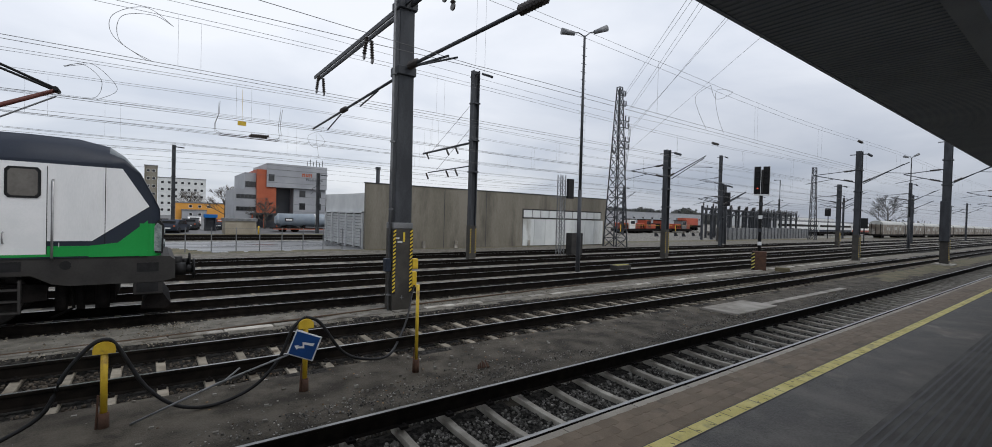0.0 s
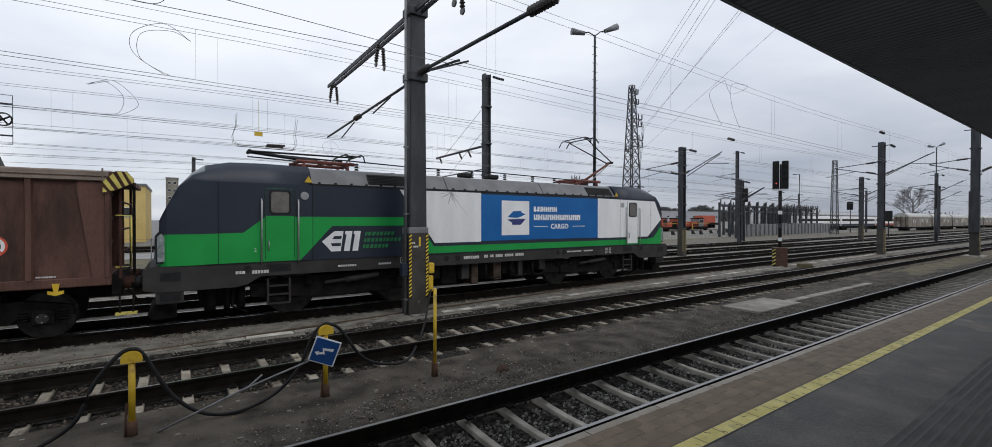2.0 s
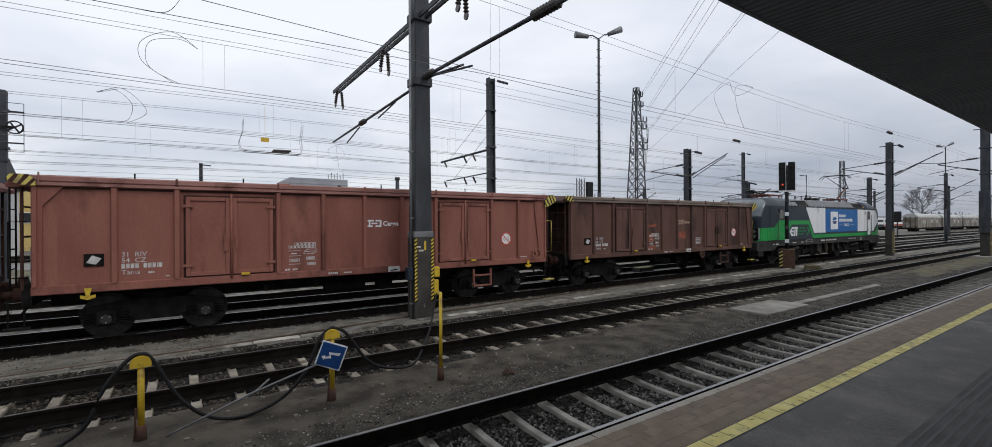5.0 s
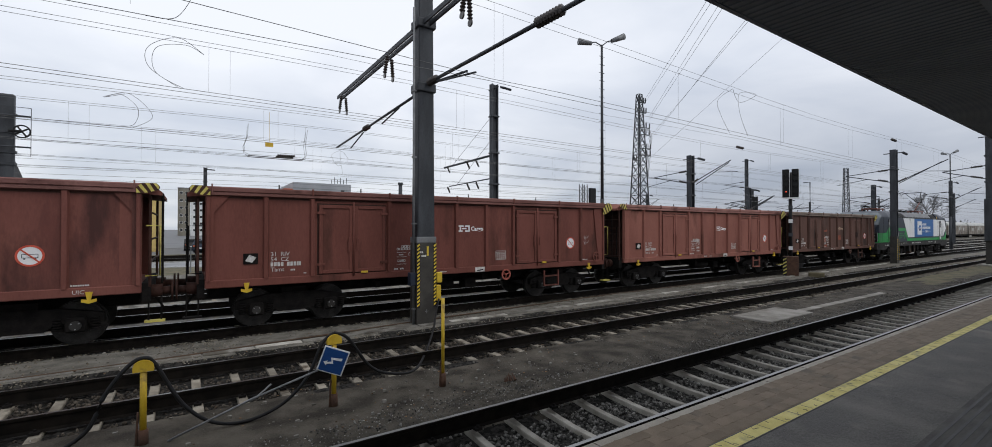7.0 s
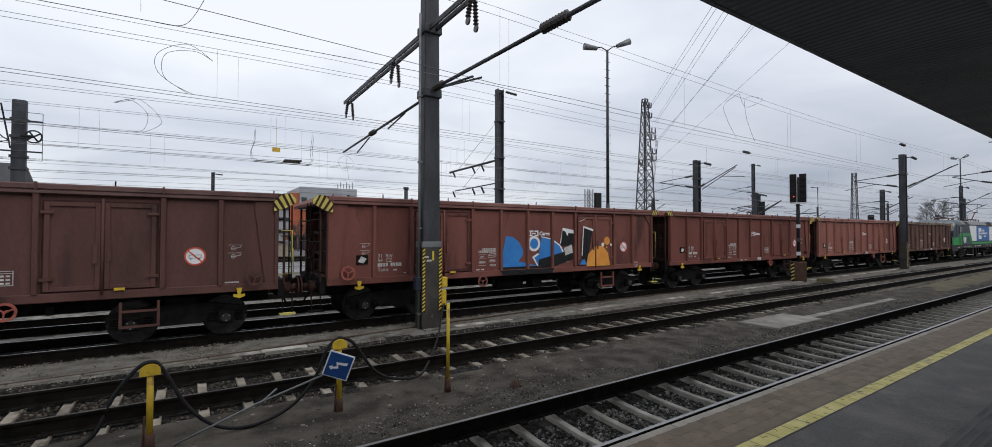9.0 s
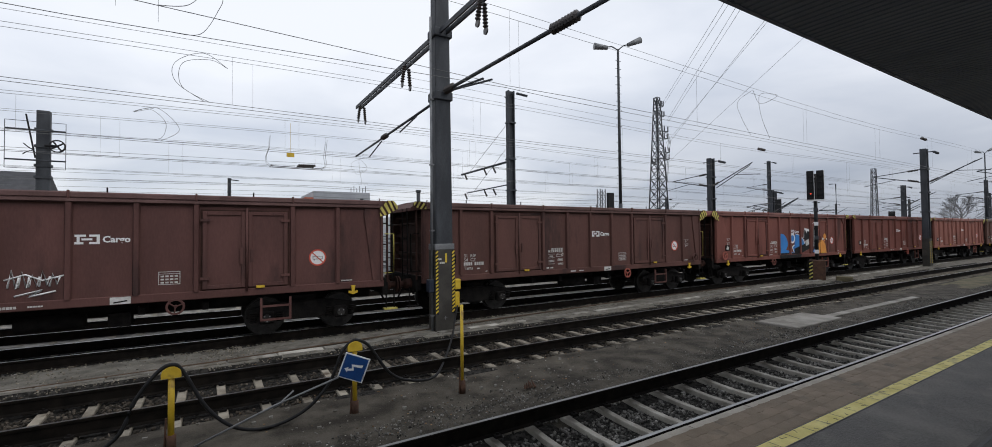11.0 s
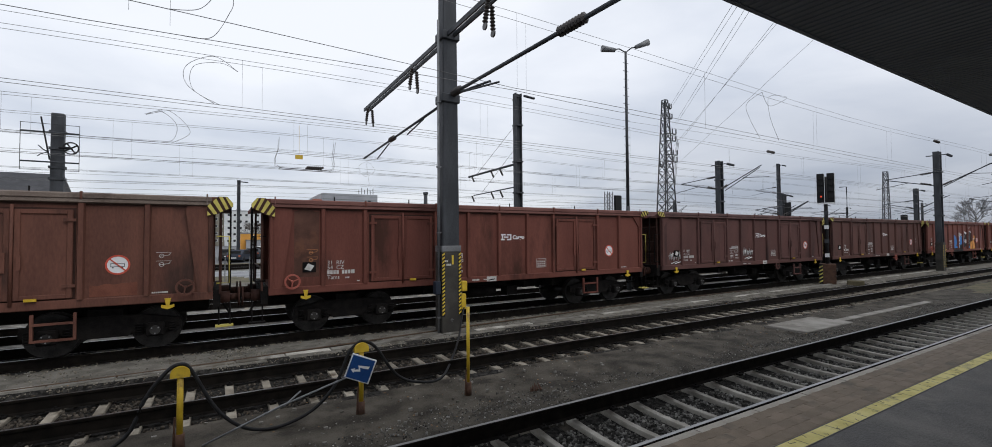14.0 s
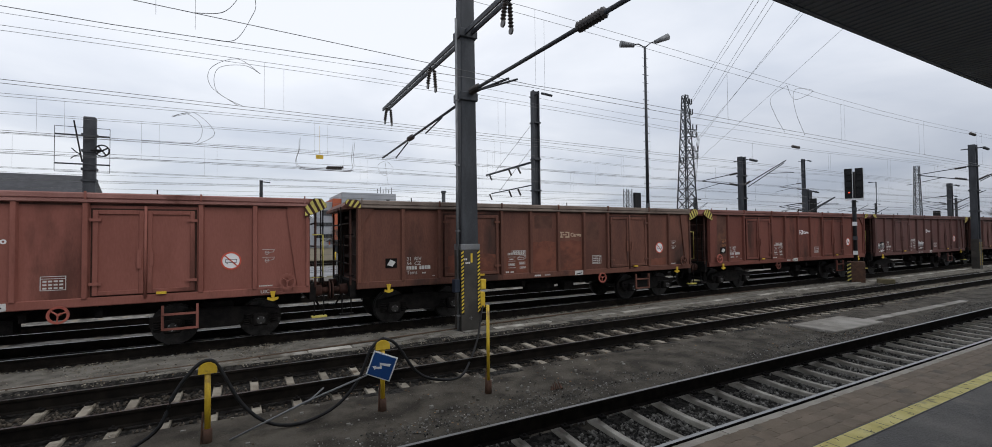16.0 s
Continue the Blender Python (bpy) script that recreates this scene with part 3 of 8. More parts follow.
    # frame below the body
    fr = part("underframe", E([(-9.36, 0.92), (-9.1, 0.85), (-7.6, 0.85), (-7.35, 0.9), (-7.05, 1.08), (-3.4, 1.08), (-3.2, 1.0), (-2.9, 1.06), (2.9, 1.06), (3.2, 1.0), (3.4, 1.08), (7.05, 1.08), (7.35, 0.9), (7.6, 0.85), (9.1, 0.85), (9.36, 0.92), (9.36, 1.33), (9.25, 1.418), (-9.25, 1.418), (-9.36, 1.33)], "y", -1.48, 1.48), M["frame_grey"], L, "dusty dark grey frame")
    for d in (-1, 1):
        part("step_block", B(min(8.62 * d, 9.14 * d), max(8.62 * d, 9.14 * d), -1.47, -1.0, 0.58, 0.848, bev=0.02), M["frame_grey"], L, "grey corner step block with dark recesses")
        bm = bmesh.new()
        extrude(bm, [(8.75 * d, 0.22), (9.2 * d, 0.2), (9.3 * d, 0.3), (9.1 * d, 0.62), (8.9 * d, 0.6)], "y", -1.15, 1.15)
        part("rail_guard", bm, M["under"], L, "dark rail guard under the buffer beam")
        bm = bmesh.new()
        for q, r in ((7.45, 0.10), (7.75, 0.07), (8.1, 0.12)):
            rod(bm, (q * d, -1.05, 0.3), (q * d, -1.05, 0.9), r, n=8)
        box(bm, min(7.4 * d, 8.3 * d), max(7.4 * d, 8.3 * d), -1.0, 1.0, 0.42, 0.84)
        tube(bm, [(7.6 * d, -1.12, 0.85), (7.65 * d, -1.14, 0.35), (7.3 * d, -1.0, 0.15)], 0.03)
        part("sanding_gear", bm, M["under"], L, "grimy sand boxes and pipes, darkened for shade")
        for z in (0.64, 1.08):
            u = (8.68 * d, 9.06 * d)
            part("step_recess", B(min(u), max(u), -1.484, -1.40, z, z + 0.2), M["black"], fr)
        u = 6.65 * d
        part("door_recess", B(u - 0.27, u + 0.27, -1.484, -1.40, 1.17, 1.36), M["black"], fr)
        bm = bmesh.new()
        for q in (u - 0.25, u + 0.25):
            box(bm, q - 0.02, q + 0.02, -1.49, -1.40, 0.35, 1.0)
        for z in (0.36, 0.58, 0.8):
            box(bm, u - 0.25, u + 0.25, -1.5, -1.3, z, z + 0.025)
        part("ladder", bm, M["frame_grey"], L, "three-rung access ladder")
    for u in (-7.35, -1.91, -1.5, 2.75, 7.55, 3.05):
        part("cap", E(disc_pts(u, 1.27, 0.09), "y", -1.487, -1.46), M["black"], fr)
    buffers(L, (9.36, -9.36), M["black"], 1.05, 0.40)
    # bogies
    for c in (-4.75, 4.75):
        bm = bmesh.new()
        for y in (-1.12, 1.12):
            extrude(bm, [(c - 2.5, 0.55), (c - 0.9, 0.42), (c + 0.9, 0.42), (c + 2.5, 0.55), (c + 2.5, 0.85), (c + 1.0, 0.98), (c - 1.0, 0.98), (c - 2.5, 0.85)], "y", y - 0.09, y + 0.09)
        box(bm, c - 0.5, c + 0.5, -1.1, 1.1, 0.45, 0.95)
        b = part("bogie", bm, M["under"], L, "grimy bogie frame with dampers and springs, darkened for shade")
        for x in (c - 1.5, c + 1.5):
            wheelset(b, x, 0.62, M["wheel_steel"])
            bm = bmesh.new()
            box(bm, x - 0.2, x + 0.2, -1.3, -1.1, 0.45, 0.78, bev=0.04)
            part("axle_box", bm, M["under"], b)
            for s in (-0.33, 0.33):
                bm = bmesh.new()
                for k in range(5):
                    rod(bm, (x + s, -1.22, 0.78 + k * 0.05), (x + s, -1.22, 0.81 + k * 0.05), 0.09, n=10)
                part("spring", bm, M["under"], b)
        bm = bmesh.new()
        rod(bm, (c - 0.75, -1.3, 0.78), (c + 0.75, -1.3, 0.92), 0.05, n=8)
        rod(bm, (c - 0.2, -1.3, 0.82), (c + 0.7, -1.3, 0.91), 0.08, n=10)
        part("damper", bm, M["frame_grey"], b)
    for a, b, z0, y, m in ((-2.35, -2.0, 0.62, -1.25, "under"), (-1.9, -1.35, 0.42, -1.15, "under"), (-1.25, -0.95, 0.55, -1.3, "frame_grey"), (-0.85, -0.6, 0.36, -1.28, "gear_brown"), (-0.55, -0.1, 0.5, -1.1, "under"), (0.0, 0.32, 0.44, -1.3, "gear_brown"), (0.4, 1.0, 0.6, -1.2, "under"), (1.05, 1.25, 0.5, -1.3, "frame_grey"), (1.35, 1.95, 0.45, -1.05, "under"), (2.05, 2.35, 0.66, -1.25, "frame_grey")):
        part("equipment_box", B(a, b, y, y + 0.9, z0, 1.06, bev=0.025), M[m], L, "grimy underfloor equipment box")
    part("transformer_tank", B(-1.8, 1.9, -0.2, 1.2, 0.4, 1.05, bev=0.03), M["under"], L, "dark transformer tank between the bogies")
    for x in (-0.35, 0.7, 1.65):
        bm = bmesh.new()
        rod(bm, (x, -1.32, 0.55), (x, -1.32, 1.06), 0.06, n=8)
        tube(bm, [(x, -1.32, 0.6), (x + 0.3, -1.3, 0.5), (x + 0.7, -1.28, 0.55)], 0.025)
        part("air_pipe", bm, M["under"], L)
    part("yellow_plate", B(0.7, 0.78, -1.31, -1.3, 0.8, 0.92), M["warn_yellow"], L)
    # roof gear: busbar and insulators, one pantograph down, one up
    bm = bmesh.new()
    tube(bm, [(-4.6, -0.55, 4.18), (-2.5, -0.55, 4.12), (0, -0.55, 4.16), (3.2, -0.55, 4.10), (4.8, -0.4, 4.1)], 0.02)
    part("busbar", bm, M["black"], L)
    for x in (-4.4, -2.6, -1.7, -0.4, 1.0, 2.3, 3.4):
        bm = bmesh.new()
        for k in range(4):
            rod(bm, (x, -0.55, 3.84 + k * 0.075), (x, -0.55, 3.89 + k * 0.075), 0.07, 0.04, n=10)
        part("insulator", bm, M["black"], L)
    for a in (-0.9, 0.2):
        part("breaker", B(a, a + 0.45, -0.7, -0.35, 3.9, 4.06, bev=0.04), M["black"], L, "roof-mounted circuit breaker")
    bm = bmesh.new()
    extrude(bm, [(7.25, 3.84), (7.6, 3.83), (7.48, 3.96), (7.36, 3.96)], "y", -0.16, 0.16)
    part("horn", bm, M["black"], L)
    for up, s in ((True, 1), (False, -1)):
        x = 5.25 * s
        bm = bmesh.new()
        for y in (-0.5, 0.5):
            rod(bm, (x - 0.8, y, 4.08), (x + 0.8, y, 4.08), 0.05, n=6)
            for q in (-0.6, 0.6):
                rod(bm, (x + q, y, 3.82), (x + q, y, 4.05), 0.06, 0.04, n=8)
        for q in (-0.7, 0.0, 0.7):
            rod(bm, (x + q, -0.5, 4.1), (x + q, 0.5, 4.1), 0.045, n=6)
        p = part("pantograph", bm, M["rust"], L, "red-based single-arm pantograph")
        knee = (x + 1.95, 0, 5.02) if up else (x - 1.9, 0, 4.3)
        head = (x + 0.0, 0, 5.80) if up else (x + 0.75, 0, 4.28)
        bm = bmesh.new()
        rod(bm, (x + 0.3 * (1 if up else 1), 0, 4.12), knee, 0.055, 0.045, n=8)
        part("lower_arm", bm, M["rust"] if up else M["black"], p)
        bm = bmesh.new()
        rod(bm, (x + 0.75, 0.1, 4.1), (knee[0] - 0.02, 0.1, knee[2] - 0.12), 0.018, n=6)
        part("coupling_rod", bm, M["steel"] if up else M["black"], p)
        bm = bmesh.new()
        for y in (-0.3, 0.3):
            rod(bm, (knee[0], y * 0.5, knee[2]), (head[0], y * 1.8, head[2]), 0.03, 0.022, n=6)
        rod(bm, (knee[0], -0.2, knee[2]), (knee[0], 0.2, knee[2]), 0.05, n=8)
        part("upper_arm", bm, M["black"], p)
        bm = bmesh.new()
        for q in (-0.22, 0.22):
            tube(bm, [(head[0] + q, -0.95, head[2] - 0.18), (head[0] + q, -0.8, head[2] + 0.02), (head[0] + q, -0.6, head[2] + 0.08), (head[0] + q, 0.6, head[2] + 0.08), (head[0] + q, 0.8, head[2] + 0.02), (head[0] + q, 0.95, head[2] - 0.18)], 0.022)
        for y in (-0.55, 0.55):
            rod(bm, (head[0] - 0.22, y, head[2] + 0.04), (head[0] + 0.22, y, head[2] + 0.04), 0.02, n=6)
        part("collector_head", bm, M["black"], p)
    return L


RIBS = (-6.54, -5.33, -4.24, -2.16, -1.07, 0.03, 1.13, 2.22, 4.26, 5.36, 6.54)


def wagon(index, paint, dusty, marks=True):
    turned = -1 if index in (4, 7) else 1  # which way round the wagon runs
    W = thing("open_wagon", "", "freight wagon", group="freight wagons of the train")
    part("body", B(-6.22, 6.22, -1.42, 1.42, 1.12, 3.30), paint, W, "riveted steel wagon side sheets")
    for d in (-1, 1):
        part("end_sheet", B(min(6.225 * d, 6.28 * d), max(6.225 * d, 6.28 * d), -1.41, 1.41, 1.12, 3.30), M["end_and_shade_brown"], W, "dark brown recessed end sheet")
        for y in (-1, 1):
            part("side_return", B(min(6.22 * d, 6.6 * d), max(6.22 * d, 6.6 * d), min(1.38 * y, 1.42 * y), max(1.38 * y, 1.42 * y), 1.12, 3.30), paint, W)
    part("sill", B(-6.6, 6.6, -1.47, 1.47, 1.085, 1.27, bev=0.015), paint, W, "sill beam below the doors")
    bm = bmesh.new()
    for y in (-1, 1):
        extrude(bm, [(1.40 * y, 3.25), (1.49 * y, 3.26), (1.52 * y, 3.275), (1.52 * y, 3.325), (1.47 * y, 3.335), (1.47 * y, 3.355), (1.50 * y, 3.365), (1.50 * y, 3.45), (1.47 * y, 3.475), (1.40 * y, 3.48)], "x", -6.56, 6.56)
    part("top_rail", bm, dusty, W, "rounded top rail, paler with dust")
    bm = bmesh.new()
    prof = [(-1.44, 3.4)] + [(1.44 * math.sin(a), 3.4 + 0.14 * math.cos(a)) for a in [radians(-84 + 21 * k) for k in range(9)]] + [(1.44, 3.4)]
    extrude(bm, prof, "x", -6.55, 6.55)
    part("roof", bm, dusty, W, "shallow lifting roof")
    for x in RIBS:
        for y in (-1, 1):
            wide = 0.075 if abs(x) < 6 else 0.06
            bm = bmesh.new()
            extrude(bm, [(x - wide, 1.4 * y), (x - wide * 0.55, 1.5 * y), (x + wide * 0.55, 1.5 * y), (x + wide, 1.4 * y)], "z", 1.26, 3.26)
            part("side_post", bm, paint, W)
    for x in (-4.24, -2.16, 0.03, 2.22, 4.26):
        part("roof_clip", B(x - 0.02, x + 0.02, -1.525, -1.46, 3.33, 3.50, bev=0.006), paint, W)
    for x in (-5.0, -2.9, 0.6, 3.4):
        bm = bmesh.new()
        rod(bm, (x, -1.2, 3.42), (x, -1.2, 3.6), 0.016, n=6)
        part("roof_pin", bm, M["under"], W)
    for c in (-3.18, 3.24):
        for k, s in enumerate((-1, 1)):
            a, b = (c - 0.9, c - 0.03) if s < 0 else (c + 0.03, c + 0.9)
            d = part("door", B(a, b, -1.455, -1.41, 1.30, 3.11, bev=0.01), paint, W, "double side door leaf")
            bm = bmesh.new()
            for q in ((a, a + 0.09, 1.30, 3.11), (b - 0.09, b, 1.30, 3.11), (a + 0.09, b - 0.09, 1.30, 1.39), (a + 0.09, b - 0.09, 3.02, 3.11)):
                box(bm, q[0], q[1], -1.485, -1.454, q[2], q[3], bev=0.008)
            part("door_frame", bm, paint, d)
            hx = a + 0.05 if s < 0 else b - 0.05
            for z in (1.55, 2.9):
                part("hinge", B(hx - 0.1, hx + 0.1, -1.51, -1.48, z - 0.03, z + 0.03), paint, d)
        # dark backing stands for shade in the gap round the doors
        part("door_seam", B(c - 0.94, c + 0.94, -1.4245, -1.41, 1.272, 3.15), M["end_and_shade_brown"], W, "dark seam round the doors, shade put in its colour")
        bm = bmesh.new()
        rod(bm, (c, -1.49, 1.2), (c, -1.49, 3.2), 0.028, n=8)
        box(bm, c - 0.15, c - 0.08, -1.51, -1.48, 1.85, 2.25)
        box(bm, c + 0.08, c + 0.14, -1.51, -1.48, 1.9, 2.2)
        part("door_bar", bm, paint, W, "vertical locking bar")
        part("latch", B(c + 0.2, c + 0.38, -1.52, -1.47, 1.27, 1.325), M["warn_yellow"], W, "yellow door latch")
    # ends: slanted corner gussets, end sheet, coupler walkway
    for d in (-1, 1):
        for y in (-1, 1):
            bm = bmesh.new()
            tall = [(6.08 * d, 3.24), (6.5 * d, 3.25), (6.5 * d, 1.27), (6.3 * d, 1.27), (6.06 * d, 3.1)]
            small = [(6.12 * d, 3.25), (6.5 * d, 3.25), (6.5 * d, 1.27), (6.44 * d, 1.27), (6.43 * d, 2.86)]
            extrude(bm, tall if d == turned else small, "y", 1.418 * y, 1.462 * y)
            part("corner_gusset", bm, paint, W)
        for z in (1.3, 1.9, 2.5, 3.1):
            part("end_rib", B(min(6.28 * d, 6.4 * d), max(6.28 * d, 6.4 * d), -1.36, 1.36, z - 0.05, z + 0.05), M["end_and_shade_brown"], W)
        # dark strip in place of the shadow under the top rail
        part("rail_shadow_gap", B(-6.5, 6.5, -1.425, -1.41, 3.21, 3.252), M["end_and_shade_brown"], W) if d > 0 else None
        part("roof_overhang", E([(6.56 * d, 3.25), (6.95 * d, 3.22), (6.95 * d, 3.30), (6.72 * d, 3.47), (6.56 * d, 3.48)], "y", -1.42, 1.42), paint, W, "overhanging end of the lifting roof")
        big = d == turned  # the brake end carries the larger board
        outline = ((6.47, 3.02), (6.47, 3.25), (6.68, 3.478), (6.87, 3.478), (6.99, 3.33), (6.99, 3.25), (6.68, 3.07)) if big else ((6.5, 3.25), (6.5, 3.37), (6.61, 3.478), (6.86, 3.478), (6.92, 3.40), (6.90, 3.33), (6.70, 3.26))
        stripes = (((6.475, 3.03), (6.475, 3.14), (6.55, 3.045)), ((6.475, 3.25), (6.53, 3.31), (6.67, 3.08), (6.60, 3.06)), ((6.58, 3.36), (6.645, 3.43), (6.79, 3.14), (6.73, 3.11)), ((6.70, 3.47), (6.775, 3.47), (6.90, 3.20), (6.845, 3.17)), ((6.83, 3.47), (6.87, 3.47), (6.985, 3.335), (6.985, 3.26), (6.95, 3.23))) if big else (((6.505, 3.26), (6.505, 3.36), (6.58, 3.26)), ((6.54, 3.41), (6.585, 3.455), (6.71, 3.27), (6.65, 3.26)), ((6.66, 3.472), (6.73, 3.472), (6.82, 3.31), (6.765, 3.29)), ((6.80, 3.472), (6.86, 3.472), (6.90, 3.41), (6.89, 3.34)))
        ch = part("chevron_board", E([(x * d, z) for x, z in outline], "y", -1.545, -1.527), M["end_and_shade_brown"], W, "black board with yellow hazard stripes")
        for pts in stripes:
            plate("stripe", [(x * d, z) for x, z in pts], M["soft_yellow"], ch, y=-1.546)
        bm = bmesh.new()
        rod(bm, (6.47 * d, -1.51, 3.3), (6.47 * d, -1.51, 3.53), 0.016, n=6)
        part("roof_stop", bm, dusty, W)
        for z in (1.75, 2.25, 2.85):
            bm = bmesh.new()
            rod(bm, (6.74 * d, -1.34, z), (6.74 * d, 1.34, z), 0.022, n=6)
            part("end_rail", bm, M["end_and_shade_brown"], W, "dark guard rail across the end")
        for y in (-1.34, 1.34):
            bm = bmesh.new()
            rod(bm, (6.74 * d, y, 1.2), (6.74 * d, y, 3.3), 0.03, n=6)
            part("end_post", bm, M["end_and_shade_brown"], W)
        bm = bmesh.new()
        for y in (-1.15, -0.75):
            rod(bm, (6.95 * d, y, 1.25), (6.95 * d, y, 3.3), 0.018, n=6)
        for z in (1.6, 2.0, 2.4, 2.8):
            rod(bm, (6.95 * d, -1.15, z), (6.95 * d, -0.75, z), 0.014, n=6)
        part("end_ladder", bm, M["under"], W, "thin rung ladder on the end")
        bm = bmesh.new()
        tube(bm, [(6.66 * d, -1.36, 1.45), (6.92 * d, -1.36, 1.45), (6.92 * d, -1.36, 2.55), (6.66 * d, -1.36, 2.55)], 0.02)
        part("grab_rail", bm, M["soft_yellow"] if d > 0 else M["under"], W, "bent grab rail at the corner")
        part("headstock", B(min(6.6 * d, 6.75 * d), max(6.6 * d, 6.75 * d), -1.35, 1.35, 0.88, 1.3), M["under"], W)
        bm = bmesh.new()
        for q in (6.72, 6.95):
            rod(bm, (q * d, -1.3, 0.45), (q * d, -1.3, 1.0), 0.018, n=6)
        st = part("shunter_step", bm, M["under"], W, "shunter's step hanging at the corner")
        part("tread", B(min(6.65 * d, 7.02 * d), max(6.65 * d, 7.02 * d), -1.4, -1.2, 0.42, 0.46), M["soft_yellow"] if d > 0 else M["under"], st)
        bm = bmesh.new()
        rod(bm, (6.75 * d, 0, 1.02), (7.18 * d, 0, 0.98), 0.06, n=8)
        tube(bm, [(6.75 * d, -0.35, 0.95), (6.98 * d, -0.33, 0.55), (7.18 * d, -0.3, 0.6)], 0.03)
        part("coupling", bm, M["under"], W)
        bm = bmesh.new()
        hx = 5.75 * d
        extrude(bm, [(hx - 0.06, 1.18), (hx + 0.06, 1.18), (hx + 0.03, 1.02), (hx + 0.12, 1.04), (hx + 0.12, 0.98), (hx, 0.94), (hx - 0.12, 0.98), (hx - 0.12, 1.04), (hx - 0.03, 1.02)], "y", -1.51, -1.475)
        part("tow_hook", bm, M["warn_yellow"], W, "yellow rope hook")
    buffers(W, (6.7, -6.7), M["end_and_shade_brown"], 1.06, 0.46)
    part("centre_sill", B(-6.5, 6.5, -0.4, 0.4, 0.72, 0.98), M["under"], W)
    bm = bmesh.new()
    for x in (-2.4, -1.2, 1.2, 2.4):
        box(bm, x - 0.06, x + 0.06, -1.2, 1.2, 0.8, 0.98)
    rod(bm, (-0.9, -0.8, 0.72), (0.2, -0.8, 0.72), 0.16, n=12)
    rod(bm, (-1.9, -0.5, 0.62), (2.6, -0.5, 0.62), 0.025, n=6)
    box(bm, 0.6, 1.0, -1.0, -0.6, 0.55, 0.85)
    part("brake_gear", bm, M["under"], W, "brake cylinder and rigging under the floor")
    for x, z, r, m in ((1.84 * turned, 0.965, 0.18, M["wheel_red"] if index in (3, 5, 8, 9, 10) else paint),) + (((6.07 * turned, 1.41, 0.19, M["wheel_red"] if index in (4, 7) else paint),) if index not in (1, 6) else ()):
        bm = bmesh.new()
        ring(bm, (x, z), r - 0.045, r, -1.58, -1.55)
        for k in range(3):
            a = k * 2 * math.pi / 3 + 0.4
            rod(bm, (x, -1.565, z), (x + (r - 0.02) * math.cos(a), -1.565, z + (r - 0.02) * math.sin(a)), 0.016, n=6)
        rod(bm, (x, -1.40, z), (x, -1.58, z), 0.03, n=8)
        part("handwheel", bm, m, W, "spoked brake handwheel")
    bm = bmesh.new()
    for u in (3.55, 4.2):
        box(bm, u - 0.025, u + 0.025, -1.5, -1.44, 0.45, 1.0)
    for z in (0.45, 0.78):
        box(bm, 3.55, 4.2, -1.52, -1.42, z, z + 0.04)
    part("door_step", bm, paint, W, "steel step frame under the door")
    # bogies
    for c in (-4.6, 4.6):
        bm = bmesh.new()
        for y in (-1.0, 1.0):
            extrude(bm, [(c - 1.35, 0.48), (c - 0.55, 0.5), (c - 0.4, 0.36), (c + 0.4, 0.36), (c + 0.55, 0.5), (c + 1.35, 0.48), (c + 1.35, 0.68), (c + 0.6, 0.82), (c - 0.6, 0.82), (c - 1.35, 0.68)], "y", y - 0.08, y + 0.08)
        box(bm, c - 0.3, c + 0.3, -1.0, 1.0, 0.5, 0.96)
        b = part("bogie", bm, M["under"], W, "grimy two-axle bogie, darkened for shade")
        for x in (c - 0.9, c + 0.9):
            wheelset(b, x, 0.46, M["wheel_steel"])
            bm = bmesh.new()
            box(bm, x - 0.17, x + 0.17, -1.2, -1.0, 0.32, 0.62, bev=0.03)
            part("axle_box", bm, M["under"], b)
            bm = bmesh.new()
            rod(bm, (x, -1.19, 0.46), (x, -1.235, 0.46), 0.10, n=14)
            part("axle_cover", bm, M["frame_grey"], b)
            for u, v in ((-0.06, 0.05), (0.06, 0.05), (0.0, -0.07)):
                bm = bmesh.new()
                rod(bm, (x + u, -1.23, 0.46 + v), (x + u, -1.25, 0.46 + v), 0.014, n=6)
                part("bolt", bm, M["steel"], b)
            for s in (-0.3, 0.3):
                bm = bmesh.new()
                for k in range(5):
                    rod(bm, (x + s, -1.05, 0.36 + k * 0.055), (x + s, -1.05, 0.39 + k * 0.055), 0.085, n=10)
                part("spring", bm, M["under"], b)
    # stencils
    s = plate("no_hump_sign", disc_pts(4.86, 1.95, 0.21), M["white"], W, "round white sign with red ring and slash", y=-1.42)
    bm = bmesh.new()
    ring(bm, (4.86, 1.95), 0.178, 0.213, -1.432, -1.424)
    extrude(bm, [(4.72, 2.068), (4.738, 2.086), (5.0, 1.832), (4.982, 1.814)], "y", -1.432, -1.426)
    part("ring", bm, M["red_sign"], s)
    bm = bmesh.new()
    for q in ((4.74, 4.98, 1.975, 1.985), (4.74, 4.98, 1.905, 1.917), (4.74, 4.75, 1.917, 1.975), (4.97, 4.98, 1.917, 1.975)):
        box(bm, q[0], q[1], -1.429, -1.4255, q[2], q[3])
    for u in (4.78, 4.94):
        extrude(bm, disc_pts(u, 1.89, 0.014, 8), "y", -1.429, -1.4255)
    part("symbol", bm, M["mast"], s)
    bars("number_block", W, M["mark"], -5.22, 1.545, [0.06, 0.06, 0.06, 0.06, -0.05, 0.06, 0.06, 0.06, 0.025, 0.06], 0.10, y=-1.421, gap=0.3)
    for text, z in (("31  RIV", 1.80), ("54  CZ", 1.67), ("Tams", 1.415)):
        letters("stencil", text, 0.145, M["mark"], W, -5.22, -1.424, z)
    bars("stencil", W, M["mark"], -4.76, 1.42, [0.03, 0.03, 0.03], 0.04, y=-1.421)
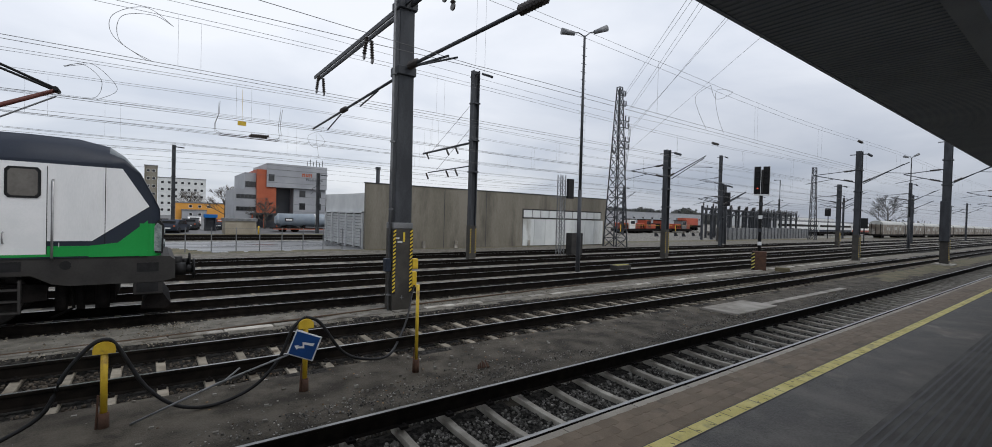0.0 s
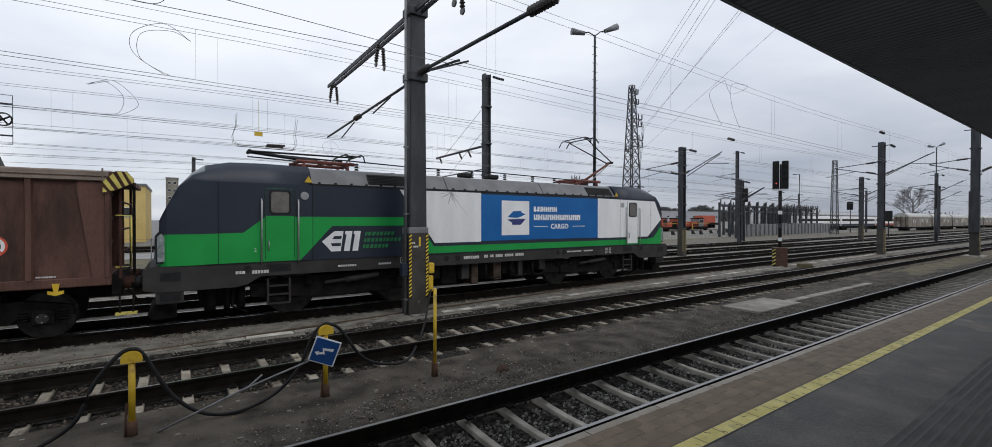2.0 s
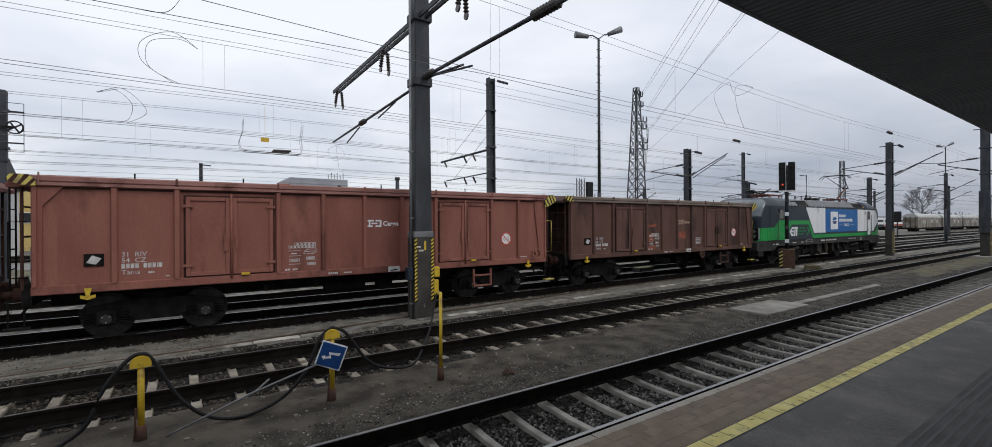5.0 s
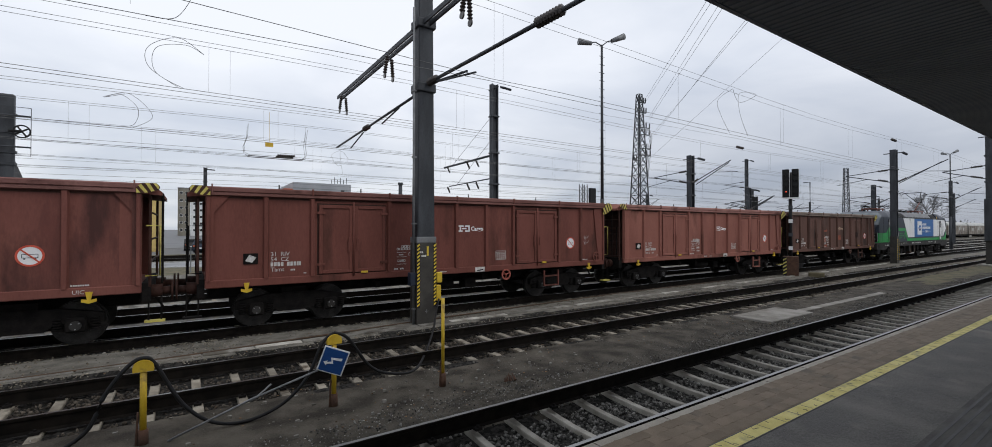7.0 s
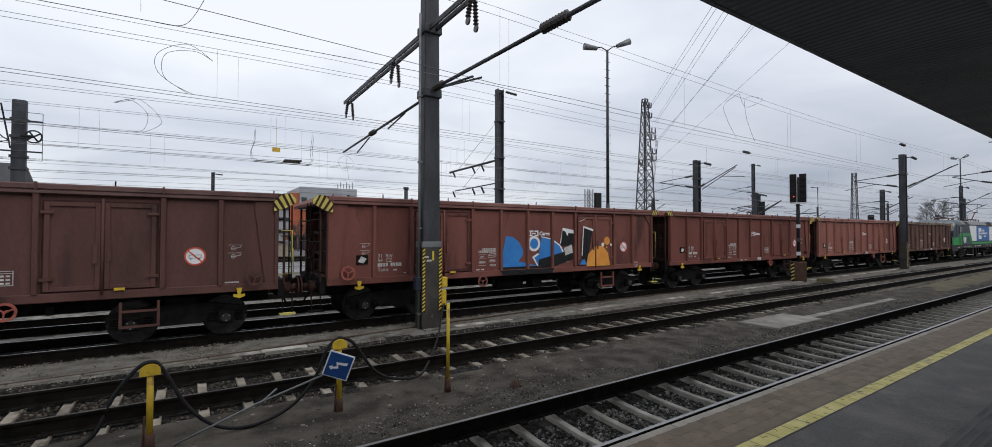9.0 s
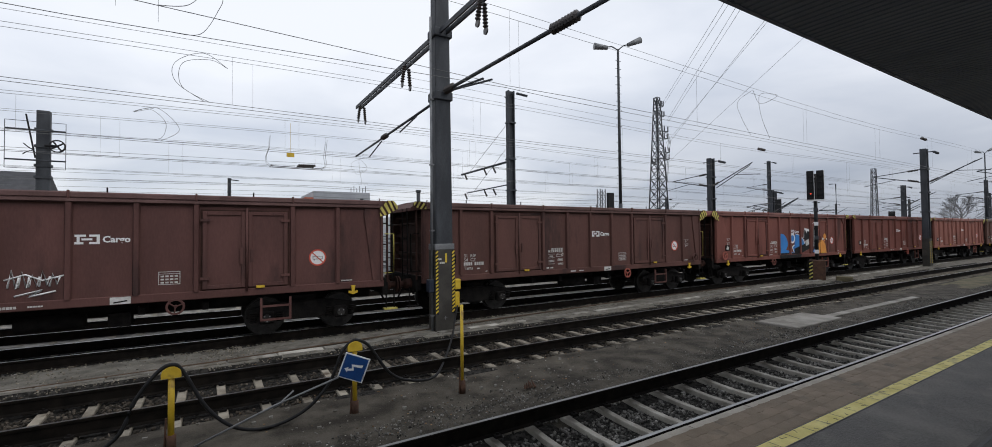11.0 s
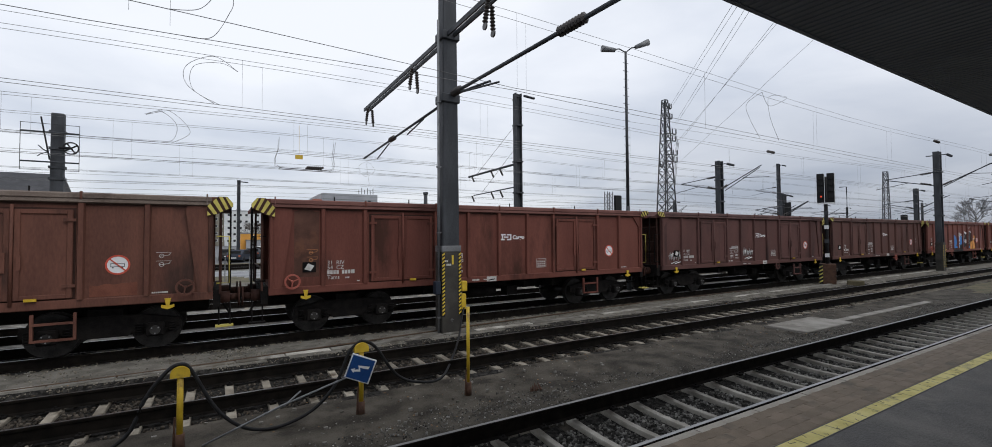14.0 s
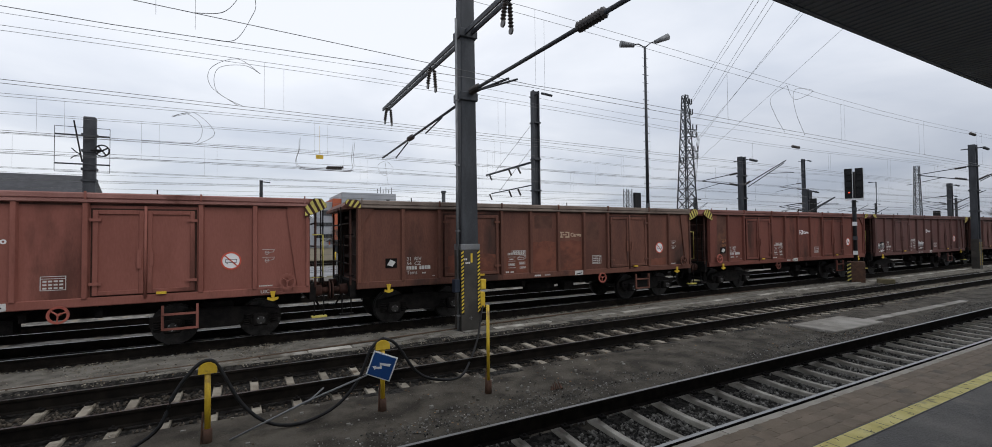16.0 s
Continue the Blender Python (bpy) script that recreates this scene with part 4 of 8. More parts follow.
    bars("stencil", W, M["mark"], -4.45, 1.33, [0.07], 0.022, y=-1.421)
    # load table: rows of cells, sketches of loads and framed figures
    bm = bmesh.new()

    def line(x0, x1, z0, z1):
        box(bm, x0, x1, -1.425, -1.421, z0, z1)

    def framed(x0, x1, z0, z1):
        for q in ((x0, x1, z0, z0 + 0.011), (x0, x1, z1 - 0.011, z1), (x0, x0 + 0.011, z0 + 0.011, z1 - 0.011), (x1 - 0.011, x1, z0 + 0.011, z1 - 0.011)):
            line(*q)
    framed(-1.78, -1.26, 1.93, 2.0)
    framed(-1.92, -1.26, 1.86, 1.925)
    for j in range(5):
        line(-1.73 + j * 0.095, -1.68 + j * 0.095, 1.945, 1.985)
    for j in range(7):
        line(-1.88 + j * 0.087, -1.83 + j * 0.087, 1.875, 1.91)
    for x0, x1, z0, z1 in ((-1.9, -1.66, 1.52, 1.59), (-1.5, -1.28, 1.55, 1.63), (-1.48, -1.26, 1.42, 1.48)):
        framed(x0, x1, z0, z1)
        line(x0 + 0.035, x1 - 0.035, z0 + 0.022, z1 - 0.022)
    for z in (1.79, 1.66, 1.45):
        line(-1.92, -1.63, z, z + 0.01)
    line(-1.86, -1.72, 1.71, 1.74)
    for pts in (((-1.56, 1.70), (-1.34, 1.70), (-1.34, 1.712), (-1.56, 1.712)), ((-1.56, 1.70), (-1.549, 1.70), (-1.549, 1.77), (-1.56, 1.77)), ((-1.34, 1.70), (-1.329, 1.70), (-1.329, 1.77), (-1.34, 1.77)), ((-1.56, 1.76), (-1.33, 1.76), (-1.33, 1.771), (-1.56, 1.771)), ((-1.56, 1.77), (-1.47, 1.83), (-1.46, 1.82), (-1.55, 1.76)), ((-1.34, 1.77), (-1.25, 1.83), (-1.24, 1.82), (-1.33, 1.76)), ((-1.47, 1.82), (-1.25, 1.82), (-1.25, 1.831), (-1.47, 1.831)), ((-1.33, 1.70), (-1.25, 1.75), (-1.24, 1.82), (-1.251, 1.82), (-1.261, 1.757), (-1.33, 1.714))):
        extrude(bm, pts, "y", -1.425, -1.421)
    part("load_table", bm, M["mark"], W, "white stencilled load table")
    bars("stencil", W, M["mark"], -2.0, 1.30, [0.05, 0.05, -0.04, 0.05, 0.05], 0.045, y=-1.421)
    bars("stencil", W, M["mark"], -0.95, 1.14, [0.04] * 5, 0.05, y=-1.471)
    bars("stencil", W, M["mark"], -0.55, 1.15, [0.03] * 6, 0.03, y=-1.471)
    bars("stencil", W, M["mark"], 5.45, 1.30, [0.03] * 8, 0.03, y=-1.421)
    bm = bmesh.new()
    for j in range(4):
        for k in range(3):
            box(bm, 1.56 + j * 0.085, 1.62 + j * 0.085, -1.425, -1.421, 1.485 + k * 0.07, 1.52 + k * 0.07)
    for q in ((1.52, 1.92, 1.455, 1.467), (1.52, 1.92, 1.735, 1.747), (1.52, 1.532, 1.467, 1.735), (1.908, 1.92, 1.467, 1.735), (1.532, 1.908, 1.69, 1.70)):
        box(bm, q[0], q[1], -1.425, -1.421, q[2], q[3])
    part("load_table", bm, M["mark"], W)
    px = 0.7 if turned > 0 else -0.44
    plate("data_plate", [(px, 1.1), (px + 0.35, 1.1), (px + 0.35, 1.25), (px, 1.25)], M["mark"], W, "white data plate", y=-1.472)
    plate("data_plate", [(px + 0.06, 1.12), (px + 0.29, 1.15), (px + 0.29, 1.18), (px + 0.06, 1.15)], M["under"], W, y=-1.4775, thick=0.002)
    plate("document_holder", [(-5.82, 1.62), (-5.5, 1.62), (-5.5, 1.88), (-5.82, 1.88)], M["under"], W, "black document holder with a white sheet", y=-1.422, thick=0.02)
    plate("sheet", [(-5.78, 1.70), (-5.63, 1.655), (-5.54, 1.78), (-5.69, 1.85)], M["mark"], W, y=-1.445)
    if marks:
        em = M["faded_mark"] if index in (1, 8) else M["white"]
        plate("owner_emblem", [(0.12, 2.385), (0.26, 2.385), (0.26, 2.43), (0.2, 2.43), (0.2, 2.54), (0.3, 2.54), (0.3, 2.585), (0.12, 2.585), (0.12, 2.54), (0.155, 2.54), (0.155, 2.43), (0.12, 2.43)], em, W, y=-1.421)
        plate("owner_emblem", [(0.35, 2.385), (0.52, 2.385), (0.52, 2.585), (0.35, 2.585), (0.35, 2.54), (0.47, 2.54), (0.47, 2.43), (0.35, 2.43)], em, W, y=-1.421)
        plate("owner_emblem", [(0.23, 2.465), (0.40, 2.465), (0.40, 2.505), (0.23, 2.505)], em, W, y=-1.421)
        letters("cargo_lettering", "Cargo", 0.185, em, W, 0.565, -1.424, 2.42, bold=0.006)
    if index not in (1, 2, 6):
        bx = 5.62 * turned
        bm = bmesh.new()
        for z in (1.93, 2.12):
            ring(bm, (bx, z), 0.038, 0.048, -1.426, -1.4225, n=12)
            box(bm, bx - 0.04, bx + 0.04, -1.426, -1.4225, z - 0.005, z + 0.005)
            tube(bm, [(bx + 0.04, -1.424, z), (bx + 0.14, -1.424, z + 0.02), (bx + 0.16, -1.424, z + 0.06)], 0.006, n=4)
            box(bm, bx - 0.1, bx + 0.18, -1.426, -1.421, z + 0.075, z + 0.083)
        part("brake_stencil", bm, M["orange_mark"] if index == 7 else M["mark"], W)
    if index in (4, 9):
        letters("stencil", "UIC", 0.12, M["mark"], W, 5.48, -1.4735, 1.14)
    return W


PAINTS = {  # paint of each wagon, as worn as it is
    1: ((0.078, 0.040, 0.030), (0.141, 0.073, 0.057), (0.039, 0.023, 0.018), "dark brown soot-stained"),
    2: ((0.217, 0.081, 0.061), (0.291, 0.119, 0.091), (0.111, 0.044, 0.033), "faded brick-red"),
    3: ((0.129, 0.043, 0.032), (0.182, 0.065, 0.051), (0.058, 0.023, 0.016), "red-brown"),
    4: ((0.143, 0.050, 0.040), (0.208, 0.080, 0.062), (0.064, 0.026, 0.022), "red-brown spray-painted"),
    5: ((0.082, 0.039, 0.032), (0.121, 0.058, 0.049), (0.042, 0.024, 0.022), "dull dark red-brown"),
    6: ((0.084, 0.039, 0.034), (0.125, 0.059, 0.052), (0.044, 0.025, 0.023), "purplish brown scrawled"),
    7: ((0.124, 0.041, 0.030), (0.174, 0.063, 0.047), (0.057, 0.022, 0.015), "russet"),
    8: ((0.092, 0.039, 0.028), (0.172, 0.074, 0.052), (0.044, 0.024, 0.019), "patchy rust-brown"),
    9: ((0.205, 0.073, 0.055), (0.268, 0.105, 0.082), (0.104, 0.040, 0.030), "plain brick-red"),
    10: ((0.152, 0.058, 0.045), (0.214, 0.085, 0.065), (0.073, 0.030, 0.024), "weathered brown"),
}
loco = locomotive()
wagons = []
for i in range(1, 11):
    a, b, c, words = PAINTS[i]
    paint = mat("wagon_paint", a, b, 0.65, scale=1.3, fine=30, bump=0.15, c=c, stain=0.40, stretch=(1, 1, 0.3), rough2=0.8, spec=0.22, spread=(0.32, 0.68))
    dusty = mat("dusty_top_paint", *[tuple(0.75 * v * 1.25 + 0.25 * sum(q) / 3 * 1.5 for v in q) for q in (a, b)], 0.75, scale=1.5, fine=30, bump=0.15, c=c, stain=0.3, spec=0.22)
    if i in (1, 8):
        dusty = mat("grey_dusty_top_paint", (0.15, 0.115, 0.095), (0.235, 0.19, 0.16), 0.8, scale=1.5, fine=30, bump=0.15, c=c, stain=0.3, spec=0.2)
    w = wagon(i, paint, dusty, marks=True)
    tagged(w, words + " steel roofed freight wagon with double side doors")
    wagons.append(w)
# repainted patches
for w, m, x0, x1, z0, z1 in ((0, "patch_red", -2.0, -1.42, 2.28, 2.40), (0, "patch_red", -1.98, -1.5, 1.30, 1.46), (0, "patch_red", -1.96, -1.62, 1.62, 1.98), (0, "patch_red", 0.14, 0.70, 1.74, 2.06), (7, "patch_rust", -1.0, -0.06, 1.29, 2.27), (7, "patch_rust", 0.12, 1.04, 1.29, 2.30), (7, "patch_rust", -1.98, -1.2, 1.29, 1.78), (7, "patch_brown", 1.26, 1.82, 2.28, 2.92), (7, "patch_brown", -0.9, -0.2, 2.7, 3.12), (7, "patch_rust", 4.4, 5.2, 1.29, 1.55), (6, "patch_brown", -6.02, -5.42, 1.5, 3.2)):
    rr = random.Random(int(x0 * 100 + z0 * 10) + 7)
    top = [(x1 - (x1 - x0) * k / 6, z1 + rr.uniform(-0.05, 0.03)) for k in range(7)]
    plate("repaint", [(x0, z0), (x1, z0)] + top, M[m], wagons[w], "repainted patch of another brown", y=-1.4203, thick=0.0008)
for x0, x1 in ((-3.98, -3.3), (-3.06, -2.38)):
    plate("repaint", [(x0, 1.4), (x1, 1.4), (x1, 1.9), (x0 + 0.3, 1.94), (x0, 1.88)], M["patch_rust"], wagons[7], y=-1.4555, thick=0.002)
# spray paint on the fourth and sixth wagons
g = wagons[3]
plate("graffiti", [(-1.1, 1.38), (1.2, 1.33), (1.16, 1.273), (-1.1, 1.273)], M["black"], g, "black sprayed ground line", y=-1.421)
plate("graffiti", [(-1.1, 1.262), (1.2, 1.262), (1.1, 1.095), (-1.0, 1.095)], M["black"], g, y=-1.473)
plate("graffiti", [(-1.13, 1.28), (-0.85, 2.39), (-0.61, 2.37), (-0.38, 2.24), (-0.25, 2.09), (-0.15, 1.92), (-0.15, 1.76), (-0.35, 1.54), (0.47, 1.36), (-1.02, 1.36)], M["spray_blue"], g, "blue sprayed shape", y=-1.4255)
plate("graffiti", [(0.47, 1.37), (0.31, 1.65), (0.54, 1.78), (0.66, 2.36), (1.1, 2.27), (1.35, 2.16), (1.52, 2.04), (1.67, 1.81), (0.52, 1.57), (0.54, 1.36)], M["spray_blue"], g, y=-1.4255)
plate("graffiti", [(0.47, 1.34), (0.24, 1.67), (0.49, 1.8), (0.55, 1.75), (0.33, 1.65), (0.49, 1.39)], M["white"], g, "white sprayed outline", y=-1.430)
plate("graffiti", [(0.63, 2.39), (1.1, 2.31), (1.54, 2.06), (1.7, 1.81), (1.63, 1.8), (1.49, 2.03), (1.08, 2.27), (0.65, 2.355)], M["white"], g, y=-1.430)
bm = bmesh.new()
ring(bm, (0.32, 2.13), 0.18, 0.27, -1.439, -1.432)
part("graffiti", bm, M["white"], g, "white sprayed ring")
plate("graffiti", disc_pts(0.32, 2.13, 0.18), M["spray_blue"], g, y=-1.432)
plate("graffiti", [(0.52, 1.57), (1.6, 1.8), (2.1, 1.99), (2.14, 1.54), (1.2, 1.3), (0.52, 1.36)], M["black"], g, "black sprayed shape", y=-1.434)
plate("graffiti", [(1.64, 2.64), (2.27, 2.48), (2.25, 2.03), (1.52, 2.04)], M["black"], g, y=-1.434)
plate("graffiti", [(1.63, 2.69), (2.29, 2.59), (2.27, 2.47), (1.9, 2.51), (1.85, 2.39), (1.76, 2.55), (1.62, 2.61), (1.54, 2.13), (1.5, 2.13)], M["white"], g, y=-1.4385)
plate("graffiti", [(1.68, 1.95), (2.06, 2.08), (2.12, 1.78), (1.76, 1.69)], M["mark"], g, "pale sprayed box", y=-1.4385)
plate("graffiti", [(2.62, 2.73), (3.08, 2.62), (2.8, 1.35), (2.5, 1.45)], M["black"], g, y=-1.4865)
plate("graffiti", [(2.6, 2.77), (3.11, 2.65), (3.1, 2.57), (2.63, 2.7), (2.55, 1.65), (2.51, 1.65)], M["white"], g, y=-1.491)
plate("graffiti", [(2.75, 1.25), (2.85, 1.7), (3.15, 1.98), (3.6, 2.02), (3.9, 1.75), (4.02, 1.25)], M["orange"], g, "orange sprayed dome", y=-1.4925)
plate("graffiti", disc_pts(3.85, 2.2, 0.16), M["orange"], g, y=-1.4875)
plate("graffiti", disc_pts(3.62, 2.06, 0.075, 14), M["white"], g, y=-1.4935)
plate("graffiti", disc_pts(4.08, 2.05, 0.05, 12), M["white"], g, y=-1.4875)
plate("graffiti", disc_pts(3.83, 1.95, 0.045, 10), M["orange"], g, y=-1.4875)
plate("graffiti", [(2.42, 1.33), (2.78, 1.33), (2.66, 1.52), (2.52, 1.5)], M["spray_blue"], g, y=-1.4975)
plate("graffiti", [(2.42, 2.92), (2.72, 3.03), (2.72, 3.045), (2.42, 2.94)], M["white"], g, "thin white sprayed dash", y=-1.4875)
for w, (x0, z0) in ((5, (-6.1, 1.45)), (5, (-0.85, 1.5))):
    bm = bmesh.new()
    rr = random.Random(int(x0 * 100) + 900)
    u = x0
    for k in range(5):
        tube(bm, [(u, -1.424, z0 + 0.05), (u + 0.05, -1.424, z0 + 0.27 + rr.random() * 0.14), (u + 0.12, -1.424, z0 + 0.1 * rr.random()), (u + 0.16, -1.424, z0 + 0.25)], 0.019, n=4)
        u += 0.15
    tube(bm, [(x0 + 0.1, -1.424, z0 - 0.12), (x0 + 0.5, -1.424, z0 - 0.02), (x0 + 0.3, -1.424, z0 - 0.14), (x0 + 0.7, -1.424, z0 - 0.05)], 0.019, n=4)
    tube(bm, [(x0 - 0.05, -1.424, z0 + 0.2), (x0 + 0.25, -1.424, z0 + 0.3), (x0 + 0.5, -1.424, z0 + 0.17), (x0 + 0.85, -1.424, z0 + 0.27)], 0.017, n=4)
    part("graffiti", bm, M["white"], wagons[w], "thin white spray scrawl")


def travel(t):
    """How far the train has gone: it slows a little."""
    return 8.9116 * t - 0.02421 * t * t - 0.0003036 * t ** 3


def motions():
    ts = [0.5 * i for i in range(33)]
    fine = [i / 15 for i in range(241)]
    for t_ob, x in [(loco, -14.98)] + [(w, -31.46 - 14.36 * i) for i, w in enumerate(wagons)]:
        walk(t_ob, [(t, pose(x + travel(t), YT, 0)) for t in ts])
    for o, x, r in WHEELS:
        walk(o, [(t, pose(x, 0, r, 0, math.degrees(travel(t) / r) % 360, 0)) for t in fine])

# ---------- ground and tracks ----------
M["yard"] = mat("wet_concrete_yard", (0.085, 0.088, 0.092), (0.19, 0.195, 0.20), 0.22, scale=0.35, fine=8, bump=0.05, rough2=0.6, c=(0.05, 0.05, 0.052), stretch=(0.5, 1.6, 1), spread=(0.4, 0.62))
M["yard_bed"] = mat("grey_yard_ballast", (0.105, 0.10, 0.09), (0.29, 0.277, 0.25), 0.9, scale=3, fine=22, bump=1.0, spec=0.12, spread=(0.4, 0.62))
M["far_asphalt"] = mat("far_yard_asphalt", (0.075, 0.075, 0.077), (0.13, 0.13, 0.132), 0.6, scale=0.4, fine=6, bump=0.1)
M["grass"] = mat("winter_grass", (0.062, 0.056, 0.028), (0.135, 0.112, 0.062), 0.9, scale=1.5, fine=30, bump=0.6, c=(0.07, 0.08, 0.03))
TRACKS = (0.75, 5.385, 10.11, 13.55, 17.6, 22.2)
SPACING = (0.675, 0.60, 0.62, 0.62, 0.65, 0.65)
OFFSET = (-1.40, -5.27, 0.1, 0.3, 0.0, 0.2)


def hash01(i, j=0):
    return (math.sin(i * 12.9898 + j * 78.233) * 43758.5453) % 1.0


def height(x, y):
    """Ground level: beds a little proud of the paths between them."""
    z = -0.185
    if y < 1.85:
        z = -0.36 - 0.045 * max(0.0, 1 - ((y - 0.75) / 0.9) ** 2)
    elif y < 2.5:
        z = -0.155
    elif 4.1 < y < 6.85:
        z = -0.288
    elif 8.75 < y < 11.5:
        z = -0.25
    elif 12.1 < y < 25:
        z = -0.235
    if 2.3 < y < 4.0:
        z = -0.165 + 0.02 * math.sin(x * 0.7)
    elif 6.9 < y < 8.5:
        z = -0.10
    elif y >= 28:
        z = -0.17
    return z + 0.022 * noise.noise((x * 0.8, y * 0.8, 0)) + 0.012 * noise.noise((x * 4, y * 4, 3))


def zone(x, y):
    w = y + 0.28 * noise.noise((x * 0.9, y * 0.5, 7))
    if w < 1.68:
        return 5 if x > 43 else 1
    if w < 4.0:
        return 3 if x > 24 + 3 * noise.noise((x * 0.3, y, 1)) and 2.5 < w < 3.9 else 0
    if w < 6.95:
        return 1
    if w < 8.6:
        return 2
    if w < 11.6:
        return 1
    if w < 12.2:
        return 2
    if w < 15.2:
        return 5
    if w < 16.1:
        return 2
    if w < 25:
        return 5
    if w < 28:
        return 2
    if x > 34:
        return 2 if w < 31 else 3 if w < 33.4 else 5
    if w < 29.2 or (w < 34.5 and x < -3.6 - 0.5 * (w - 30)):
        return 3
    if w < 40:
        return 4
    if w < 50.5:
        return 5
    return 3 if w < 53.5 else 6


def steps(*spans):
    out = []
    for a, b, s in spans:
        n = max(1, round((b - a) / s))
        out += [a + (b - a) * i / n for i in range(n)]
    return out + [spans[-1][1]]


xs = steps((-400, -60, 40), (-60, -14, 4), (-14, 16, 0.22), (16, 45, 0.8), (45, 120, 4), (120, 1600, 80))
ys = steps((-60, -1, 20), (-1, 9.6, 0.22), (9.6, 28, 0.6), (28, 60, 0.8), (60, 1200, 80))
verts = [(x, y, height(x, y) if -30 < x < 60 and y < 40 else -0.18) for y in ys for x in xs]
nx = len(xs)
faces, kinds = [], []
for j in range(len(ys) - 1):
    for i in range(nx - 1):
        faces.append((j * nx + i, j * nx + i + 1, (j + 1) * nx + i + 1, (j + 1) * nx + i))
        kinds.append(zone((xs[i] + xs[i + 1]) / 2, (ys[j] + ys[j + 1]) / 2))
me = bpy.data.meshes.new("ground")
me.from_pydata(verts, [], faces)
for mm in ("ground", "ballast_bed", "path", "grass", "yard", "yard_bed", "far_asphalt"):
    me.materials.append(M[mm])
me.polygons.foreach_set("material_index", kinds)
me.polygons.foreach_set("use_smooth", [True] * len(faces))
tagged(new("ground", me), kind="structure")


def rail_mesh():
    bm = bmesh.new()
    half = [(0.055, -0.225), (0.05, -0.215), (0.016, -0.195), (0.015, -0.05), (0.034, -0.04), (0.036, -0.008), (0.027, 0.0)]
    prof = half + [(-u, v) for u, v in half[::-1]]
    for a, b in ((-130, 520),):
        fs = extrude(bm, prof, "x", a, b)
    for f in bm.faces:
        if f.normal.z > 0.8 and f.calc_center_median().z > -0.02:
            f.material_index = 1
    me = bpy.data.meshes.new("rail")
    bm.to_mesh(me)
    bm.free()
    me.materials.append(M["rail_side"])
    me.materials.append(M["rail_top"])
    return me


def sleeper_mesh(w, dip, key="sleeper"):
    """Concrete sleeper: slightly waisted, its top sagging in a shallow curve to the middle."""
    bm = bmesh.new()
    rows = []
    for i in range(11):
        y = -1.3 + 0.26 * i
        k = 1 - (y / 1.3) ** 2
        ww, z = w * (1 - 0.08 * k), -0.205 - dip * k - (0.02 if i in (0, 10) else 0)
        rows.append([bm.verts.new(p) for p in ((-ww * 1.1, y, -0.50), (-ww * 0.96, y, z - 0.015), (-ww * 0.85, y, z), (ww * 0.85, y, z), (ww * 0.96, y, z - 0.015), (ww * 1.1, y, -0.50))])
    for a, b in zip(rows, rows[1:]):
        for i in range(5):
            bm.faces.new((a[i], a[i + 1], b[i + 1], b[i]))
    bm.faces.new(rows[0])
    bm.faces.new(rows[-1])
    bmesh.ops.recalc_face_normals(bm, faces=bm.faces[:])
    me = bpy.data.meshes.new("sleeper")
    bm.to_mesh(me)
    bm.free()
    me.materials.append(M[key])
    return me


RAIL, SLEEPER, SLEEPER_N = rail_mesh(), sleeper_mesh(0.060, 0.125), sleeper_mesh(0.078, 0.03, "old_sleeper")
track_things = []
for k, c in enumerate(TRACKS):
    T = thing("railway_track", ("straight railway track on concrete sleepers beside the platform", "straight railway track on half-buried concrete sleepers", "railway track carrying the freight train", "yard track with dark worn rails", "yard track with dark worn rails", "far yard track with dark worn rails")[k], "railway track", pose(0, c, 0), group="tracks of the yard", kind="structure" if False else "")
    for s in (-0.752, 0.752):
        r = new("rail", RAIL)
        r.parent = T
        r.location = (0, s, 0)
    track_things.append(T)


